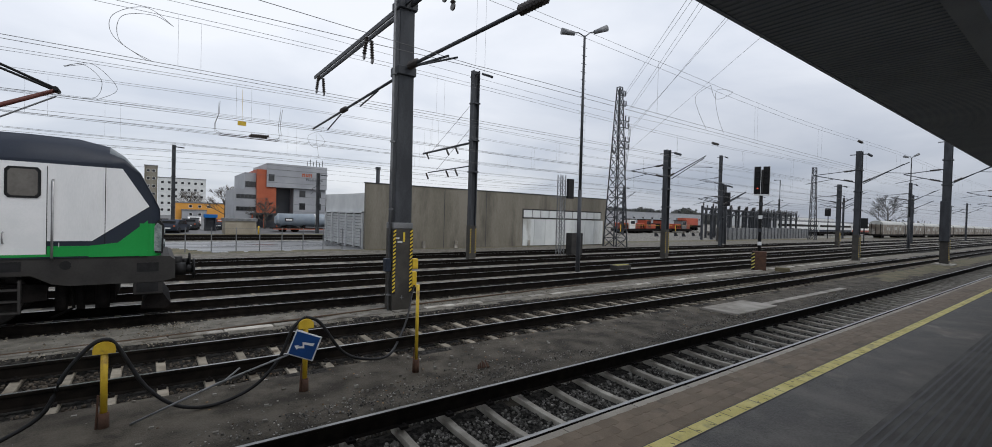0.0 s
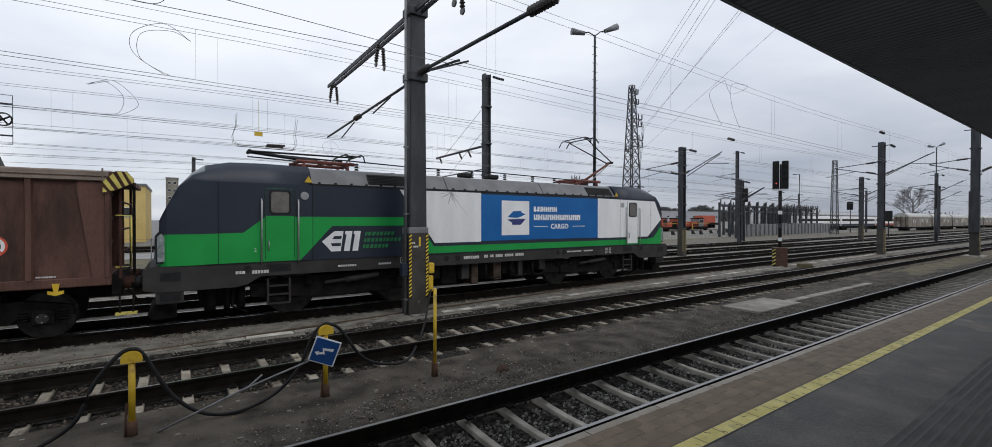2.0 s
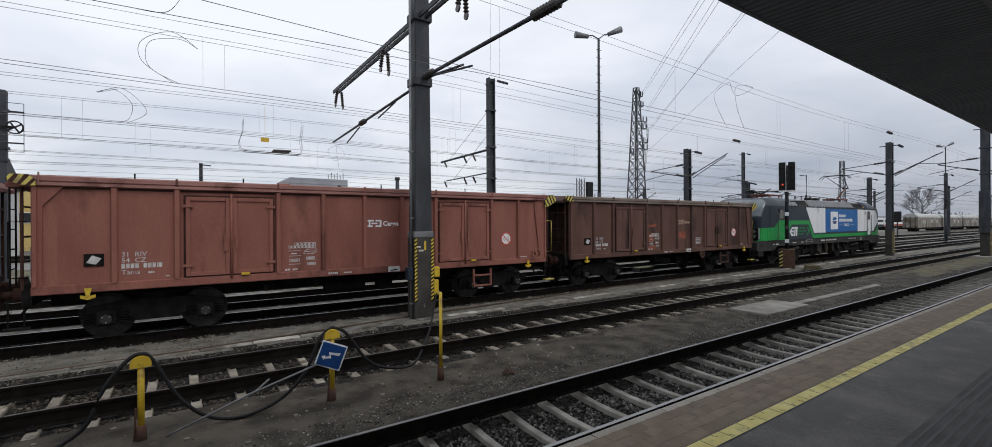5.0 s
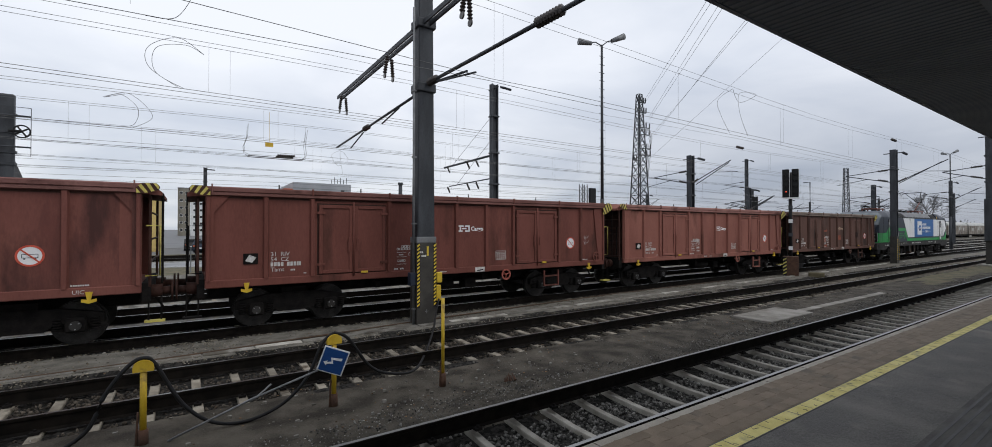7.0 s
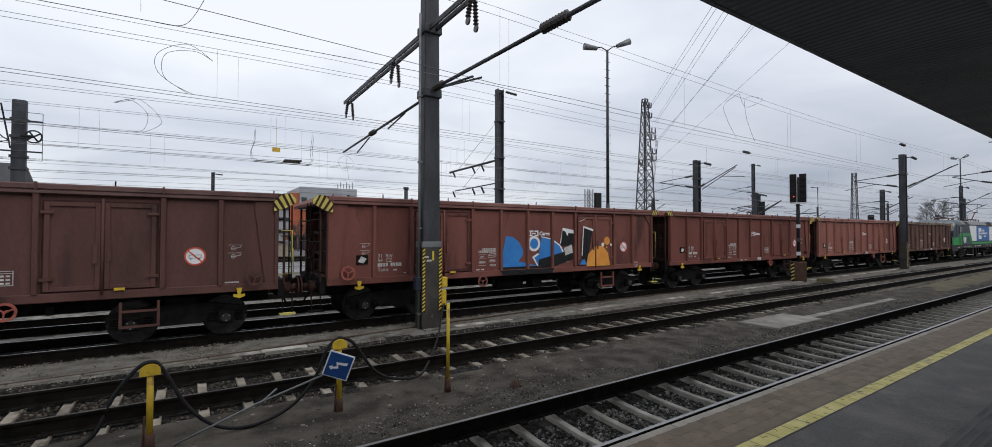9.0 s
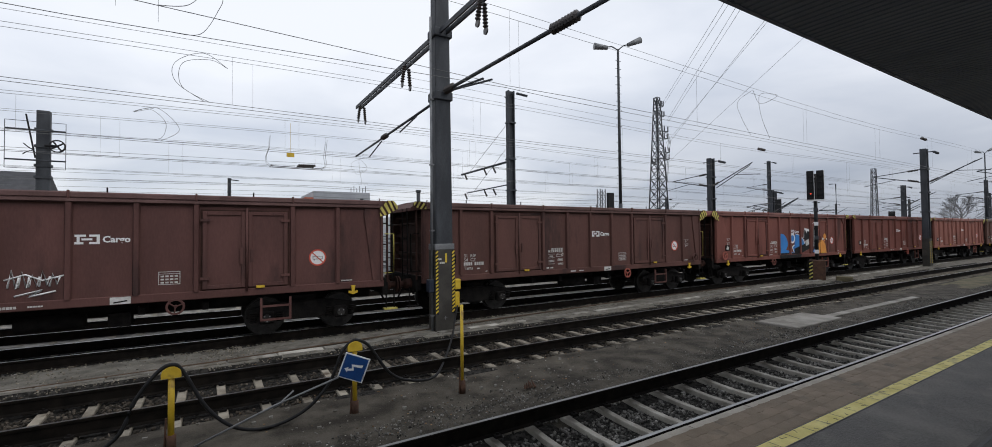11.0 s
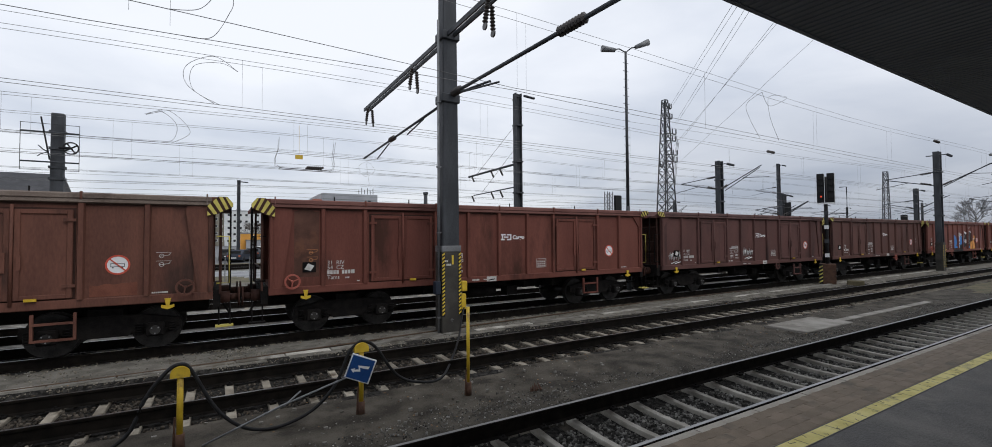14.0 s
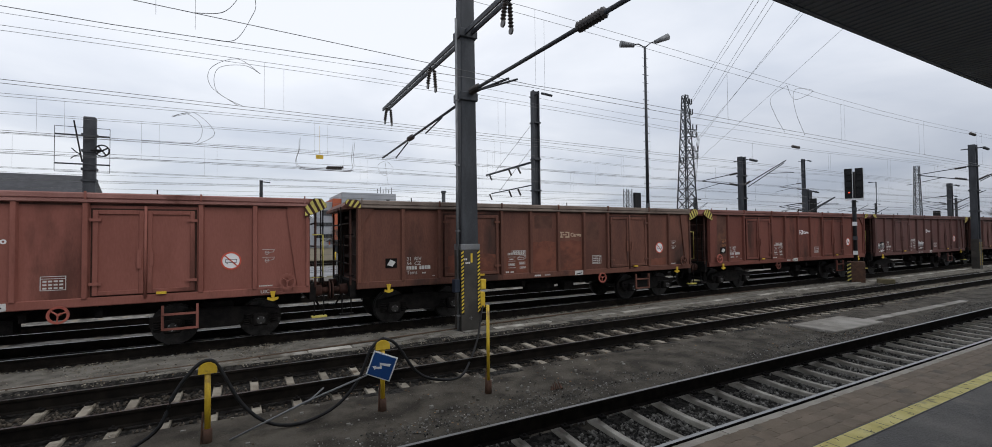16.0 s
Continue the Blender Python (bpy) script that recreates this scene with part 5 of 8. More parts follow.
# ---------- platform ----------
def platform():
    P = tagged(part("platform", E([(-0.98, -0.4), (-0.98, 0.50), (-1.02, 0.576), (-9.0, 0.576), (-9.0, -0.4)], "x", -60, 260), M["platform"]), kind="structure")
    prof = [(-0.95, 0.44), (-0.95, 0.57), (-0.965, 0.582), (-1.052, 0.582), (-1.052, 0.44)]
    for a, b in ((-60, -8), (82, 260)):
        part("edge_beam", E(prof, "x", a, b), M["edge"], P, "pale concrete platform edge")
    # single edge stones with open joints
    bm = E(prof, "x", 0.009, 0.991)
    me = bpy.data.meshes.new("edge_stone")
    bm.to_mesh(me)
    bm.free()
    me.materials.append(M["edge"])
    for i in range(90):
        o = new("edge_stone", me)
        o.parent = P
        o.matrix_basis = pose(-8 + i, 0.004 * (hash01(i, 3) - 0.5), -0.004 * hash01(i, 8))
    part("yellow_line", B(-60, 260, -1.72, -1.58, 0.572, 0.5805), M["yellow_paint"], P, "worn yellow safety line")
    # joints between the painted stones, and short hairline cracks
    for i in range(70):
        x = -5.0 + i * 0.3
        part("paint_joint", B(x - 0.004, x + 0.004, -1.715, -1.585, 0.575, 0.5812), M["rib"], P)
    bm = bmesh.new()
    rr = random.Random(5)
    for i in range(60):
        x, y0, side = -5 + i * 0.22 + rr.uniform(-0.05, 0.05), rr.choice((-1.712, -1.59)), 0
        side = 1 if y0 < -1.65 else -1
        pts = [(x + 0.012 * k * rr.uniform(-1, 1.4), y0 + side * 0.014 * k, 0.5808) for k in range(4)]
        tube(bm, pts, 0.0028, n=4)
    tagged(part("paint_cracks", bm, M["rib"], P), kind="stuff")
    for y in (-1.726, -1.576):
        part("border_joint", B(-60, 200, y - 0.005, y + 0.005, 0.57, 0.5806), M["rib"], P)
    part("paver_bedding", B(-8, 82, -1.57, -1.054, 0.566, 0.5815), M["coping"], P)
    # ribbed guide strip
    part("guide_strip", B(-60, 200, -3.30, -2.58, 0.566, 0.5795), M["guide_base"], P, "dark guide paving")
    for i in range(9):
        y = -2.62 - i * 0.075
        part("guide_rib", E([(y, 0.572), (y - 0.007, 0.5835), (y - 0.031, 0.5835), (y - 0.038, 0.572)], "x", -60, 200), M["rib"], P)
    return P


M["rib"] = mat("dark_ribbed_paver", (0.030, 0.029, 0.028), (0.048, 0.046, 0.044), 0.5, scale=2, fine=60, bump=0.2)
M["guide_base"] = mat("dark_guide_paver", (0.055, 0.051, 0.046), (0.105, 0.099, 0.090), 0.6, scale=2, fine=60, bump=0.3, spec=0.2)
PLATFORM = platform()


# ---------- canopy over the platform ----------
def canopy():
    C = thing("platform_canopy", "dark platform canopy with finely ribbed sheet underside", "canopy", kind="structure")
    part("roof_sheet", B(-60, 160, -9.5, -1.05, 5.60, 5.68), M["roof_under"], C)
    part("fascia", B(-60, 160, -1.05, -1.0, 5.0, 5.70), M["roof_under"], C, "dark edge trim")
    part("soffit", B(-60, 160, -2.75, -1.05, 5.02, 5.06), M["roof_under"], C, "dark soffit sheet")
    bm = bmesh.new()
    x = -6.0
    while x < 45:
        extrude(bm, [(x, 5.0199), (x + 0.012, 5.006), (x + 0.07, 5.006), (x + 0.082, 5.0199)], "y", -2.74, -1.06)
        x += 0.13
    tagged(part("soffit_ribbing", bm, M["roof_under"], C, "fine ribs square to the track"), kind="stuff")
    part("longitudinal_beam", B(-60, 160, -3.0, -2.75, 4.86, 5.2), M["roof_under"], C, "dark steel beam")
    part("upper_beam", B(-60, 160, -4.9, -4.7, 5.2, 5.59), M["roof_under"], C)
    for i in range(16):
        x = -24 + i * 4.0
        part("cross_beam", B(x - 0.1, x + 0.1, -9.4, -3.01, 5.28, 5.598), M["roof_under"], C)
    for i in range(6):
        x = -20 + i * 16.0
        part("column", B(x - 0.15, x + 0.15, -7.65, -7.35, 0.576, 5.27, bev=0.02), M["mast"], C, "grey steel column")
    return C


canopy()


# ---------- overhead line ----------
M["insulator"] = mat("dark_glazed_insulator", (0.03, 0.025, 0.022), (0.05, 0.04, 0.035), 0.3, scale=5, fine=30, bump=0)
M["hazard_y"] = mat("hazard_yellow", (0.60, 0.42, 0.03), (0.70, 0.52, 0.05), 0.6, scale=9, fine=60, bump=0.05, c=(0.3, 0.22, 0.08), stain=0.25)


def ins_rod(bm, p, q, r=0.075):
    p, q = Vector(p), Vector(q)
    n = max(3, int((q - p).length / 0.08))
    d = (q - p).normalized()
    u = d.orthogonal().normalized()
    v = d.cross(u)
    rings = []
    for i in range(2 * n + 1):
        c, rr = p.lerp(q, i / (2 * n)), r if i % 2 else r * 0.5
        rings.append([bm.verts.new(c + (u * math.cos(a) + v * math.sin(a)) * rr) for a in [math.pi * k / 4 for k in range(8)]])
    for a, b in zip(rings, rings[1:]):
        for k in range(8):
            bm.faces.new((a[k], a[(k + 1) % 8], b[(k + 1) % 8], b[k]))
    bm.faces.new(rings[0][::-1])
    bm.faces.new(rings[-1])


def ins_part(parent, p, q, r=0.075):
    bm = bmesh.new()
    ins_rod(bm, p, q, r)
    return part("insulator", bm, M["insulator"], parent)


def main_mast():
    x, y = -0.63, 7.72
    T = thing("catenary_mast", "tapered dark grey steel box mast with black and yellow hazard edges", "catenary mast", pose(x, y, 0))
    bm = bmesh.new()
    for z0, z1, a0, a1, b0, b1 in ((-0.25, 9.8, 0.27, 0.20, 0.22, 0.17),):
        lo = [(-a0, -b0, z0), (a0, -b0, z0), (a0, b0, z0), (-a0, b0, z0)]
        hi = [(-a1, -b1, z1), (a1, -b1, z1), (a1, b1, z1), (-a1, b1, z1)]
        A, C = [bm.verts.new(p) for p in lo], [bm.verts.new(p) for p in hi]
        for i in range(4):
            bm.faces.new((A[i], A[(i + 1) % 4], C[(i + 1) % 4], C[i]))
        bm.faces.new(A[::-1]); bm.faces.new(C)
    bmesh.ops.bevel(bm, geom=bm.edges[:], offset=0.018, segments=2, affect="EDGES")
    part("shaft", bm, M["mast"], T, "tapered box shaft")
    part("sleeve", B(-0.283, 0.283, -0.233, 0.233, -0.25, 2.1, bev=0.01), M["sleeve"], T, "dark brown protective sleeve")
    part("collar", B(-0.285, 0.285, -0.235, 0.235, 2.1, 2.26, bev=0.01), M["mast_light"], T, "pale grey band")
    for (cx, cy, nxx) in ((-0.29, -0.24, 0), (0.20, -0.24, 0)):
        hz = part("hazard_edge", B(cx, cx + 0.085, cy - 0.004, cy + 0.003, 0.35, 2.08), M["black"], T, "black and yellow chevron tape")
        for k in range(17):
            z = 0.38 + k * 0.1
            plate("stripe", [(cx + 0.005, z), (cx + 0.08, z + 0.05), (cx + 0.08, z + 0.10), (cx + 0.005, z + 0.05)], M["hazard_y"], hz, y=cy - 0.0045, thick=0.003)
    plate("tag", [(0.0, 1.75), (0.055, 1.75), (0.055, 2.0), (0.0, 2.0)], M["hazard_y"], T, "small yellow tag", y=-0.2345)
    bars("stencil", T, M["mark"], -0.16, 1.72, [0.04, 0.04, 0.04], 0.05, y=-0.2345)
    bars("stencil", T, M["mark"], -0.2, 1.82, [0.04, 0.04], 0.05, y=-0.2345)
    bm = bmesh.new()
    box(bm, -0.05, 0.05, -0.24, -0.234, 0.24, 0.252)
    box(bm, -0.006, 0.006, -0.24, -0.234, 0.19, 0.30)
    part("level_mark", bm, M["mast_light"], T)
    bm = bmesh.new()
    rod(bm, (-0.325, -0.1, -0.2), (-0.325, -0.1, 8.5), 0.035, n=8)
    for z in (0.3, 1.2, 2.6, 4.4, 6.2):
        box(bm, -0.37, -0.26, -0.15, -0.05, z, z + 0.04)
    part("conduit", bm, M["mast_light"], T, "galvanised cable conduit")
    part("junction_box", B(-0.46, -0.3, -0.2, 0.0, 0.95, 1.3, bev=0.015), M["navy"], T, "dark blue junction box")
    part("socket_box", B(0.29, 0.45, -0.28, -0.1, 1.0, 1.28, bev=0.015), M["warn_yellow"], T, "yellow plug box")
    part("socket_box", B(0.285, 0.43, -0.26, -0.12, 0.5, 0.93, bev=0.02), M["warn_yellow"], T, "chipped yellow switch box")
    # two beams and two bracket tubes, square to the track
    for z, y0, y1 in ((8.12, -3.0, 8.5),):
        bm = bmesh.new()
        for dx in (-0.09, 0.09):
            box(bm, dx - 0.025, dx + 0.025, y0, y1, z - 0.065, z + 0.065)
        part("cross_beam", bm, M["mast"], T, "paired channel cross beam")
        for yy in (-2.4, 2.6, 7.9):
            for dx in (-0.12, 0.12):
                bm = bmesh.new()
                ins_rod(bm, (dx, yy + dx, z - 0.08), (dx * 1.5, yy + dx + 0.05, z - 0.65), 0.075)
                rod(bm, (dx * 1.5 - 0.02, yy + dx + 0.05, z - 0.72), (dx * 1.5 + 0.02, yy + dx + 0.05, z - 0.72), 0.09, n=12)
                part("insulator", bm, M["insulator"], T, "hanging insulator with pulley")
    bm = bmesh.new()
    rod(bm, (0.05, -0.25, 6.47), (0.05, -6.6, 6.30), 0.045, n=8)
    rod(bm, (0.05, -0.6, 6.40), (0.05, -2.3, 6.2), 0.03, n=8)
    rod(bm, (0.05, -0.8, 6.36), (0.05, -2.7, 6.06), 0.025, n=8)
    part("bracket_tube", bm, M["mast"], T, "steel bracket tube over the tracks")
    ins_part(T, (0.05, -4.9, 6.35), (0.05, -5.65, 6.33), 0.11)
    ins_part(T, (0.05, -0.26, 6.47), (0.05, -0.75, 6.455), 0.11)
    bm = bmesh.new()
    rod(bm, (0.05, 0.2, 6.35), (0.05, 9.1, 6.08), 0.04, n=8)
    rod(bm, (0.05, 1.9, 6.25), (0.05, 3.4, 6.05), 0.025, n=8)
    rod(bm, (0.05, 5.4, 6.1), (0.05, 7.0, 5.75), 0.025, n=8)
    part("bracket_tube", bm, M["mast"], T, "thin registration tube over the far tracks")
    ins_part(T, (0.05, 0.25, 6.35), (0.05, 0.7, 6.33), 0.1)
    ins_part(T, (0.05, 4.8, 6.21), (0.05, 5.3, 6.2), 0.1)
    for z in (8.12, 6.36):
        part("clamp", B(-0.27, 0.27, -0.25, 0.25, z - 0.14, z + 0.1, bev=0.02), M["mast"], T)


M["sleeve"] = mat("dark_brown_sleeve", (0.028, 0.025, 0.021), (0.05, 0.045, 0.038), 0.65, scale=3, fine=50, c=(0.07, 0.06, 0.05))
main_mast()


def cat_mast(x, y, h, w, label, arms, hazard=1.9, top_arm=True, group="far catenary masts"):
    """A slimmer mast with bracket arms; arms: (side, height, reach)."""
    T = thing("catenary_mast", label, "catenary mast", pose(x, y, 0), group=group)
    f = w * 0.9
    hp = [(-w - 0.03, -f), (-w + 0.03, -f), (-w + 0.03, -0.02), (w - 0.03, -0.02), (w - 0.03, -f), (w + 0.03, -f), (w + 0.03, f), (w - 0.03, f), (w - 0.03, 0.02), (-w + 0.03, 0.02), (-w + 0.03, f), (-w - 0.03, f)]
    part("shaft", E(hp, "z", -0.3, h), M["mast"], T, "grey steel H-section shaft")
    for z in (h * 0.45, h * 0.62, h * 0.82):
        part("clamp", B(-w - 0.07, w + 0.07, -w - 0.04, w + 0.04, z, z + 0.09), M["mast"], T)
    if hazard:
        hz = part("hazard_sleeve", B(-w - 0.035, w + 0.035, -w * 0.9 - 0.035, w * 0.9 + 0.03, -0.25, hazard), M["sleeve"], T, "dark sleeve with hazard stripes")
        for cx in (-w - 0.03, w - 0.05):
            for k in range(int(hazard / 0.16) - 1):
                z = 0.15 + k * 0.16
                plate("stripe", [(cx, z), (cx + 0.08, z + 0.06), (cx + 0.08, z + 0.12), (cx, z + 0.06)], M["hazard_y"], hz, y=-w * 0.9 - 0.036, thick=0.004)
    for s, z, reach in arms:
        bm = bmesh.new()
        if s > 0:  # two tubes meet over the far track
            rod(bm, (0, w, z), (0, reach, z - 0.25), 0.028, n=6)
            rod(bm, (0, w, z - 0.95), (0, reach, z - 0.27), 0.032, n=6)
            rod(bm, (0, reach * 0.55, z - 0.62), (0, reach * 1.2, z - 0.95), 0.02, n=6)
        else:  # a raked strut with a slim registration arm
            rod(bm, (-0.3, -w, z - 1.05), (-0.3, -reach, z + 0.35), 0.032, n=6)
            if reach < 2.9 or w > 0.19:
                rod(bm, (0.35, -w, z - 1.05), (0.35, -reach * 0.85, z + 0.3), 0.028, n=6)
            rod(bm, (0, -reach * 0.55, z - 0.3), (0, -reach * 1.1, z - 0.45), 0.02, n=6)
        a = part("bracket", bm, M["mast"], T, "cantilever bracket")
        if s > 0:
            ins_part(a, (0, w + 0.15, z - 0.02), (0, w + 0.75, z - 0.07), 0.085)
            ins_part(a, (0, w + 0.15, z - 0.88), (0, w + 0.75, z - 0.72), 0.085)
        else:
            ins_part(a, (-0.3, -w - 0.15, z - 0.96), (-0.3, -w - 0.6, z - 0.73), 0.085)
    if top_arm:
        bm = bmesh.new()
        rod(bm, (0, -0.5, h - 0.25), (0, 0.6, h - 0.25), 0.035, n=6)
        ins_rod(bm, (0.15, -0.5, h - 0.25), (1.0, -0.5, h - 0.3), 0.09)
        part("feeder_arm", bm, M["mast"], T)
    return T


GREY = "grey steel catenary mast with bracket arms beside the tracks"
m2 = cat_mast(10.15, 20.4, 11.7, 0.2, "tall grey steel catenary mast with two long arms", (), group="")
for z, reach in ((7.2, 6.8), (5.72, 6.0)):
    bm = bmesh.new()
    rod(bm, (0, 0.1, z), (0, reach, z - 0.08), 0.075 if z > 7 else 0.04, n=8)
    a = part("long_arm", bm, M["mast"], m2, "long tubular arm")
    for q in (2.2, 3.4, 6.3):
        ins_part(a, (0, q, z - 0.1), (0, q - 0.35, z - 0.55), 0.07)
    bm = bmesh.new()
    rod(bm, (0, 0.1, z + 2.6), (0, reach * 0.8, z), 0.012, n=4)
    part("stay_wire", bm, M["wire"], a)
cat_mast(37.6, 7.83, 8.35, 0.2, "grey steel catenary mast with double-sided brackets", ((1, 6.9, 3.0), (-1, 6.9, 3.0)))
m6 = cat_mast(41.3, 3.45, 9.3, 0.24, "thick grey catenary mast with cable guard and brackets", ((1, 7.0, 2.5), (-1, 7.0, 3.0)))
part("cable_guard", B(-0.42, -0.28, -0.28, 0.28, 1.6, 4.6, bev=0.02), M["mast"], m6, "ribbed cable guard")
part("base_block", B(-0.7, 0.7, -0.6, 0.6, -0.3, -0.05, bev=0.03), M["concrete_line"], m6, "concrete base block")
cat_mast(24.9, 16.2, 7.9, 0.2, GREY, ((1, 6.8, 3.2), (-1, 6.8, 3.2)))
cat_mast(60.1, 30.3, 12.4, 0.18, "tall slim grey mast beside the substation", ((1, 9.2, 3.2),))
cat_mast(64.4, 17.0, 7.9, 0.22, GREY, ((1, 6.5, 3), (-1, 6.5, 3)))
for x, y, h in ((45.5, 22.5, 7.0), (54, 26.5, 7.6), (75, 12.2, 8.6), (78, 4.5, 9.0), (88, 24, 8), (101, 17, 8.4), (115, 8.0, 9), (118, 32, 9), (150, 3.6, 9.5), (152, 17, 9), (105, 44, 9), (75, 38, 8.5), (66, 52, 9), (130, 50, 9.5), (180, 24, 9.5), (230, 9, 9.5)):
    cat_mast(x, y, h, 0.17, GREY, ((1, h - 1.4, 2.8), (-1, h - 1.4, 2.8)), hazard=0)
for x, y, h in ((-4.4, 62, 9.9), (10.4, 56, 7.4)):
    cat_mast(x, y, h, 0.16, GREY, ((1, h - 1.6, 2.8),), hazard=0)


def wheel_mast():
    T = thing("tensioning_mast", "grey mast with a wire-tensioning wheel and mesh guard", "catenary mast", pose(-11.65, 20.4, 0))
    part("shaft", B(-0.2, 0.2, -0.12, 0.12, -0.3, 7.5, bev=0.03), M["mast"], T)
    for z in (4.9, 5.35, 6.1, 6.75):
        part("clamp", B(-0.24, 0.24, -0.16, 0.16, z - 0.05, z + 0.05), M["mast"], T)
    bm = bmesh.new()
    ring(bm, (0.46, 6.1), 0.205, 0.25, -0.36, -0.30)
    for k in range(2):
        a = k * math.pi / 2 + 0.6
        rod(bm, (0.46 - 0.21 * math.cos(a), -0.33, 6.1 - 0.21 * math.sin(a)), (0.46 + 0.21 * math.cos(a), -0.33, 6.1 + 0.21 * math.sin(a)), 0.03, n=6)
    rod(bm, (0.1, -0.33, 6.1), (0.46, -0.33, 6.1), 0.05, n=6)
    part("wheel", bm, M["black"], T, "dark spoked tensioning wheel")
    bm = bmesh.new()
    for z in (6.68, 5.52):
        rod(bm, (-1.0, -0.3, z), (0.7, -0.3, z), 0.03, n=6)
    for u in (-1.0, 0.7):
        rod(bm, (u, -0.3, 5.2), (u, -0.3, 7.0), 0.012, n=4)
    for z in (5.2, 7.0):
        rod(bm, (-1.0, -0.3, z), (0.7, -0.3, z), 0.012, n=4)
    part("guard_frame", bm, M["mast"], T)
    bm = bmesh.new()
    rod(bm, (-0.15, -0.35, 5.6), (-0.42, -0.35, 7.25), 0.03, n=6)
    tube(bm, [(-0.2, -0.35, 5.9), (-0.35, -0.35, 6.0), (-0.48, -0.35, 6.14)], 0.022)
    tube(bm, [(-0.2, -0.35, 5.9), (-0.4, -0.35, 5.82), (-0.5, -0.35, 5.72)], 0.018)
    part("lever", bm, M["black"], T)


wheel_mast()

# wires: a pair of contact wires and a pair of carriers over each track
WIRES = ((5.3, 6.07, 7.75), (10.11, 6.0, 7.2), (13.55, 5.5, 6.55), (17.6, 5.5, 6.9), (22.2, 5.5, 7.0))
for k, (y, zc, zm) in enumerate(WIRES):
    T = thing("overhead_line", "thin dark contact wires and carriers with droppers", "overhead line", group="overhead lines")
    for s in (-0.17, 0.17):
        bm = bmesh.new()
        tube(bm, [(x, y + s + 0.12 * math.sin(x * 0.08 + k) + (0.065 * s / 0.17 * min(max(-x, 0), 8) - 0.6 * s if k == 0 and x <= 0 else 0), zc) for x in steps((-90, -10, 10), (-10, 10, 2), (10, 390, 10))], 0.0065, n=4)
        part("contact_wire", bm, M["wire"], T)
        bm = bmesh.new()
        tube(bm, [(x, y + s + 0.12 * math.sin(x * 0.08 + k), zm + 0.12 * math.cos((x + 0.6) * 2 * math.pi / 38.2)) for x in steps((-90, 400, 4.5))], 0.0055, n=4)
        part("carrier_wire", bm, M["wire"], T)
    bm = bmesh.new()
    for i in range(-9, 26):
        for s in (-0.17, 0.17):
            x = i * 7.3 + (0.5 if s > 0 else 0) + k * 1.7
            yy = y + s + 0.12 * math.sin(x * 0.08 + k)
            rod(bm, (x, yy, zc), (x, yy, zm + 0.12 * math.cos((x + 0.6) * 2 * math.pi / 38.2)), 0.0028, n=3, caps=False)
    tagged(part("dropper_wire", bm, M["wire"], T), kind="stuff")
    for x in ((28.5,), (20.3,), (), (), ())[k]:
        ins_part(T, (x, y + 0.17, zm + 0.02), (x + 0.7, y + 0.17, zm + 0.0), 0.08)
# more distant lines across the yard
for k, (y, z) in enumerate(((27, 5.6), (27.5, 7.1), (31, 5.9), (31, 7.4), (36, 6), (42, 6.2), (42, 7.6), (50, 6.2), (50, 7.9), (20.4, 11.3))):
    bm = bmesh.new()
    tube(bm, [(x, y, z + 0.15 * math.cos(x * 0.16)) for x in range(-120, 400, 10)], 0.009, n=4)
    solid("feeder_wire", bm, M["wire"], "thin dark feeder wire strung across the yard", "wire", group="feeder wires")


def jumper(y, pts):
    bm = bmesh.new()
    P = [Vector((x, y + 0.17 * (i % 2), z)) for i, (x, z) in enumerate(pts)]
    out = []
    for i in range(len(P) - 1):
        a, b, c, d = P[max(i - 1, 0)], P[i], P[i + 1], P[min(i + 2, len(P) - 1)]
        for q in range(8):
            t = q / 8
            out.append(0.5 * ((2 * b) + (c - a) * t + (2 * a - 5 * b + 4 * c - d) * t * t + (3 * b - a - 3 * c + d) * t ** 3))
    out.append(P[-1])
    tube(bm, out, 0.006, n=4)
    solid("jumper_wire", bm, M["wire"], "curled jumper wire linking carrier and contact wire", "wire", group="jumper wires")


jumper(10.11, [(-5.7, 6.98), (-6.25, 7.35), (-6.85, 6.95), (-6.85, 6.5), (-6.24, 6.04)])
jumper(10.11, [(-5.7, 6.98), (-6.1, 7.2), (-6.7, 6.95), (-6.72, 6.4), (-6.1, 6.02)])
jumper(13.55, [(-7.6, 6.5), (-8.1, 6.36), (-7.5, 6.52), (-6.95, 5.95), (-7.43, 5.5)])
jumper(13.55, [(-8.1, 6.34), (-7.7, 6.5), (-7.3, 6.1), (-7.4, 5.65), (-7.77, 5.5)])
jumper(5.3, [(10.8, 7.7), (10.1, 7.2), (10.0, 6.6), (10.9, 6.07)])
jumper(5.3, [(10.8, 7.7), (11.6, 7.35), (12.5, 7.75), (11.6, 7.7), (11.3, 6.85), (12.2, 6.1)])
jumper(4.73, [(-6.77, 6.07), (-6.38, 6.24), (-6.14, 6.47), (-6.0, 6.9), (-6.1, 7.3), (-6.5, 7.7)])
jumper(5.75, [(-6.63, 6.07), (-6.22, 6.2), (-5.95, 6.62), (-5.88, 7.0), (-6.05, 7.4), (-6.5, 7.72)])
jumper(22.2, [(1.3, 7.0), (0.6, 6.6), (0.9, 6.0), (1.5, 6.4), (1.0, 6.8), (1.2, 5.5)])
T = thing("section_insulator", "dark section insulator hanging in the contact wires", "insulator")
bm = bmesh.new()
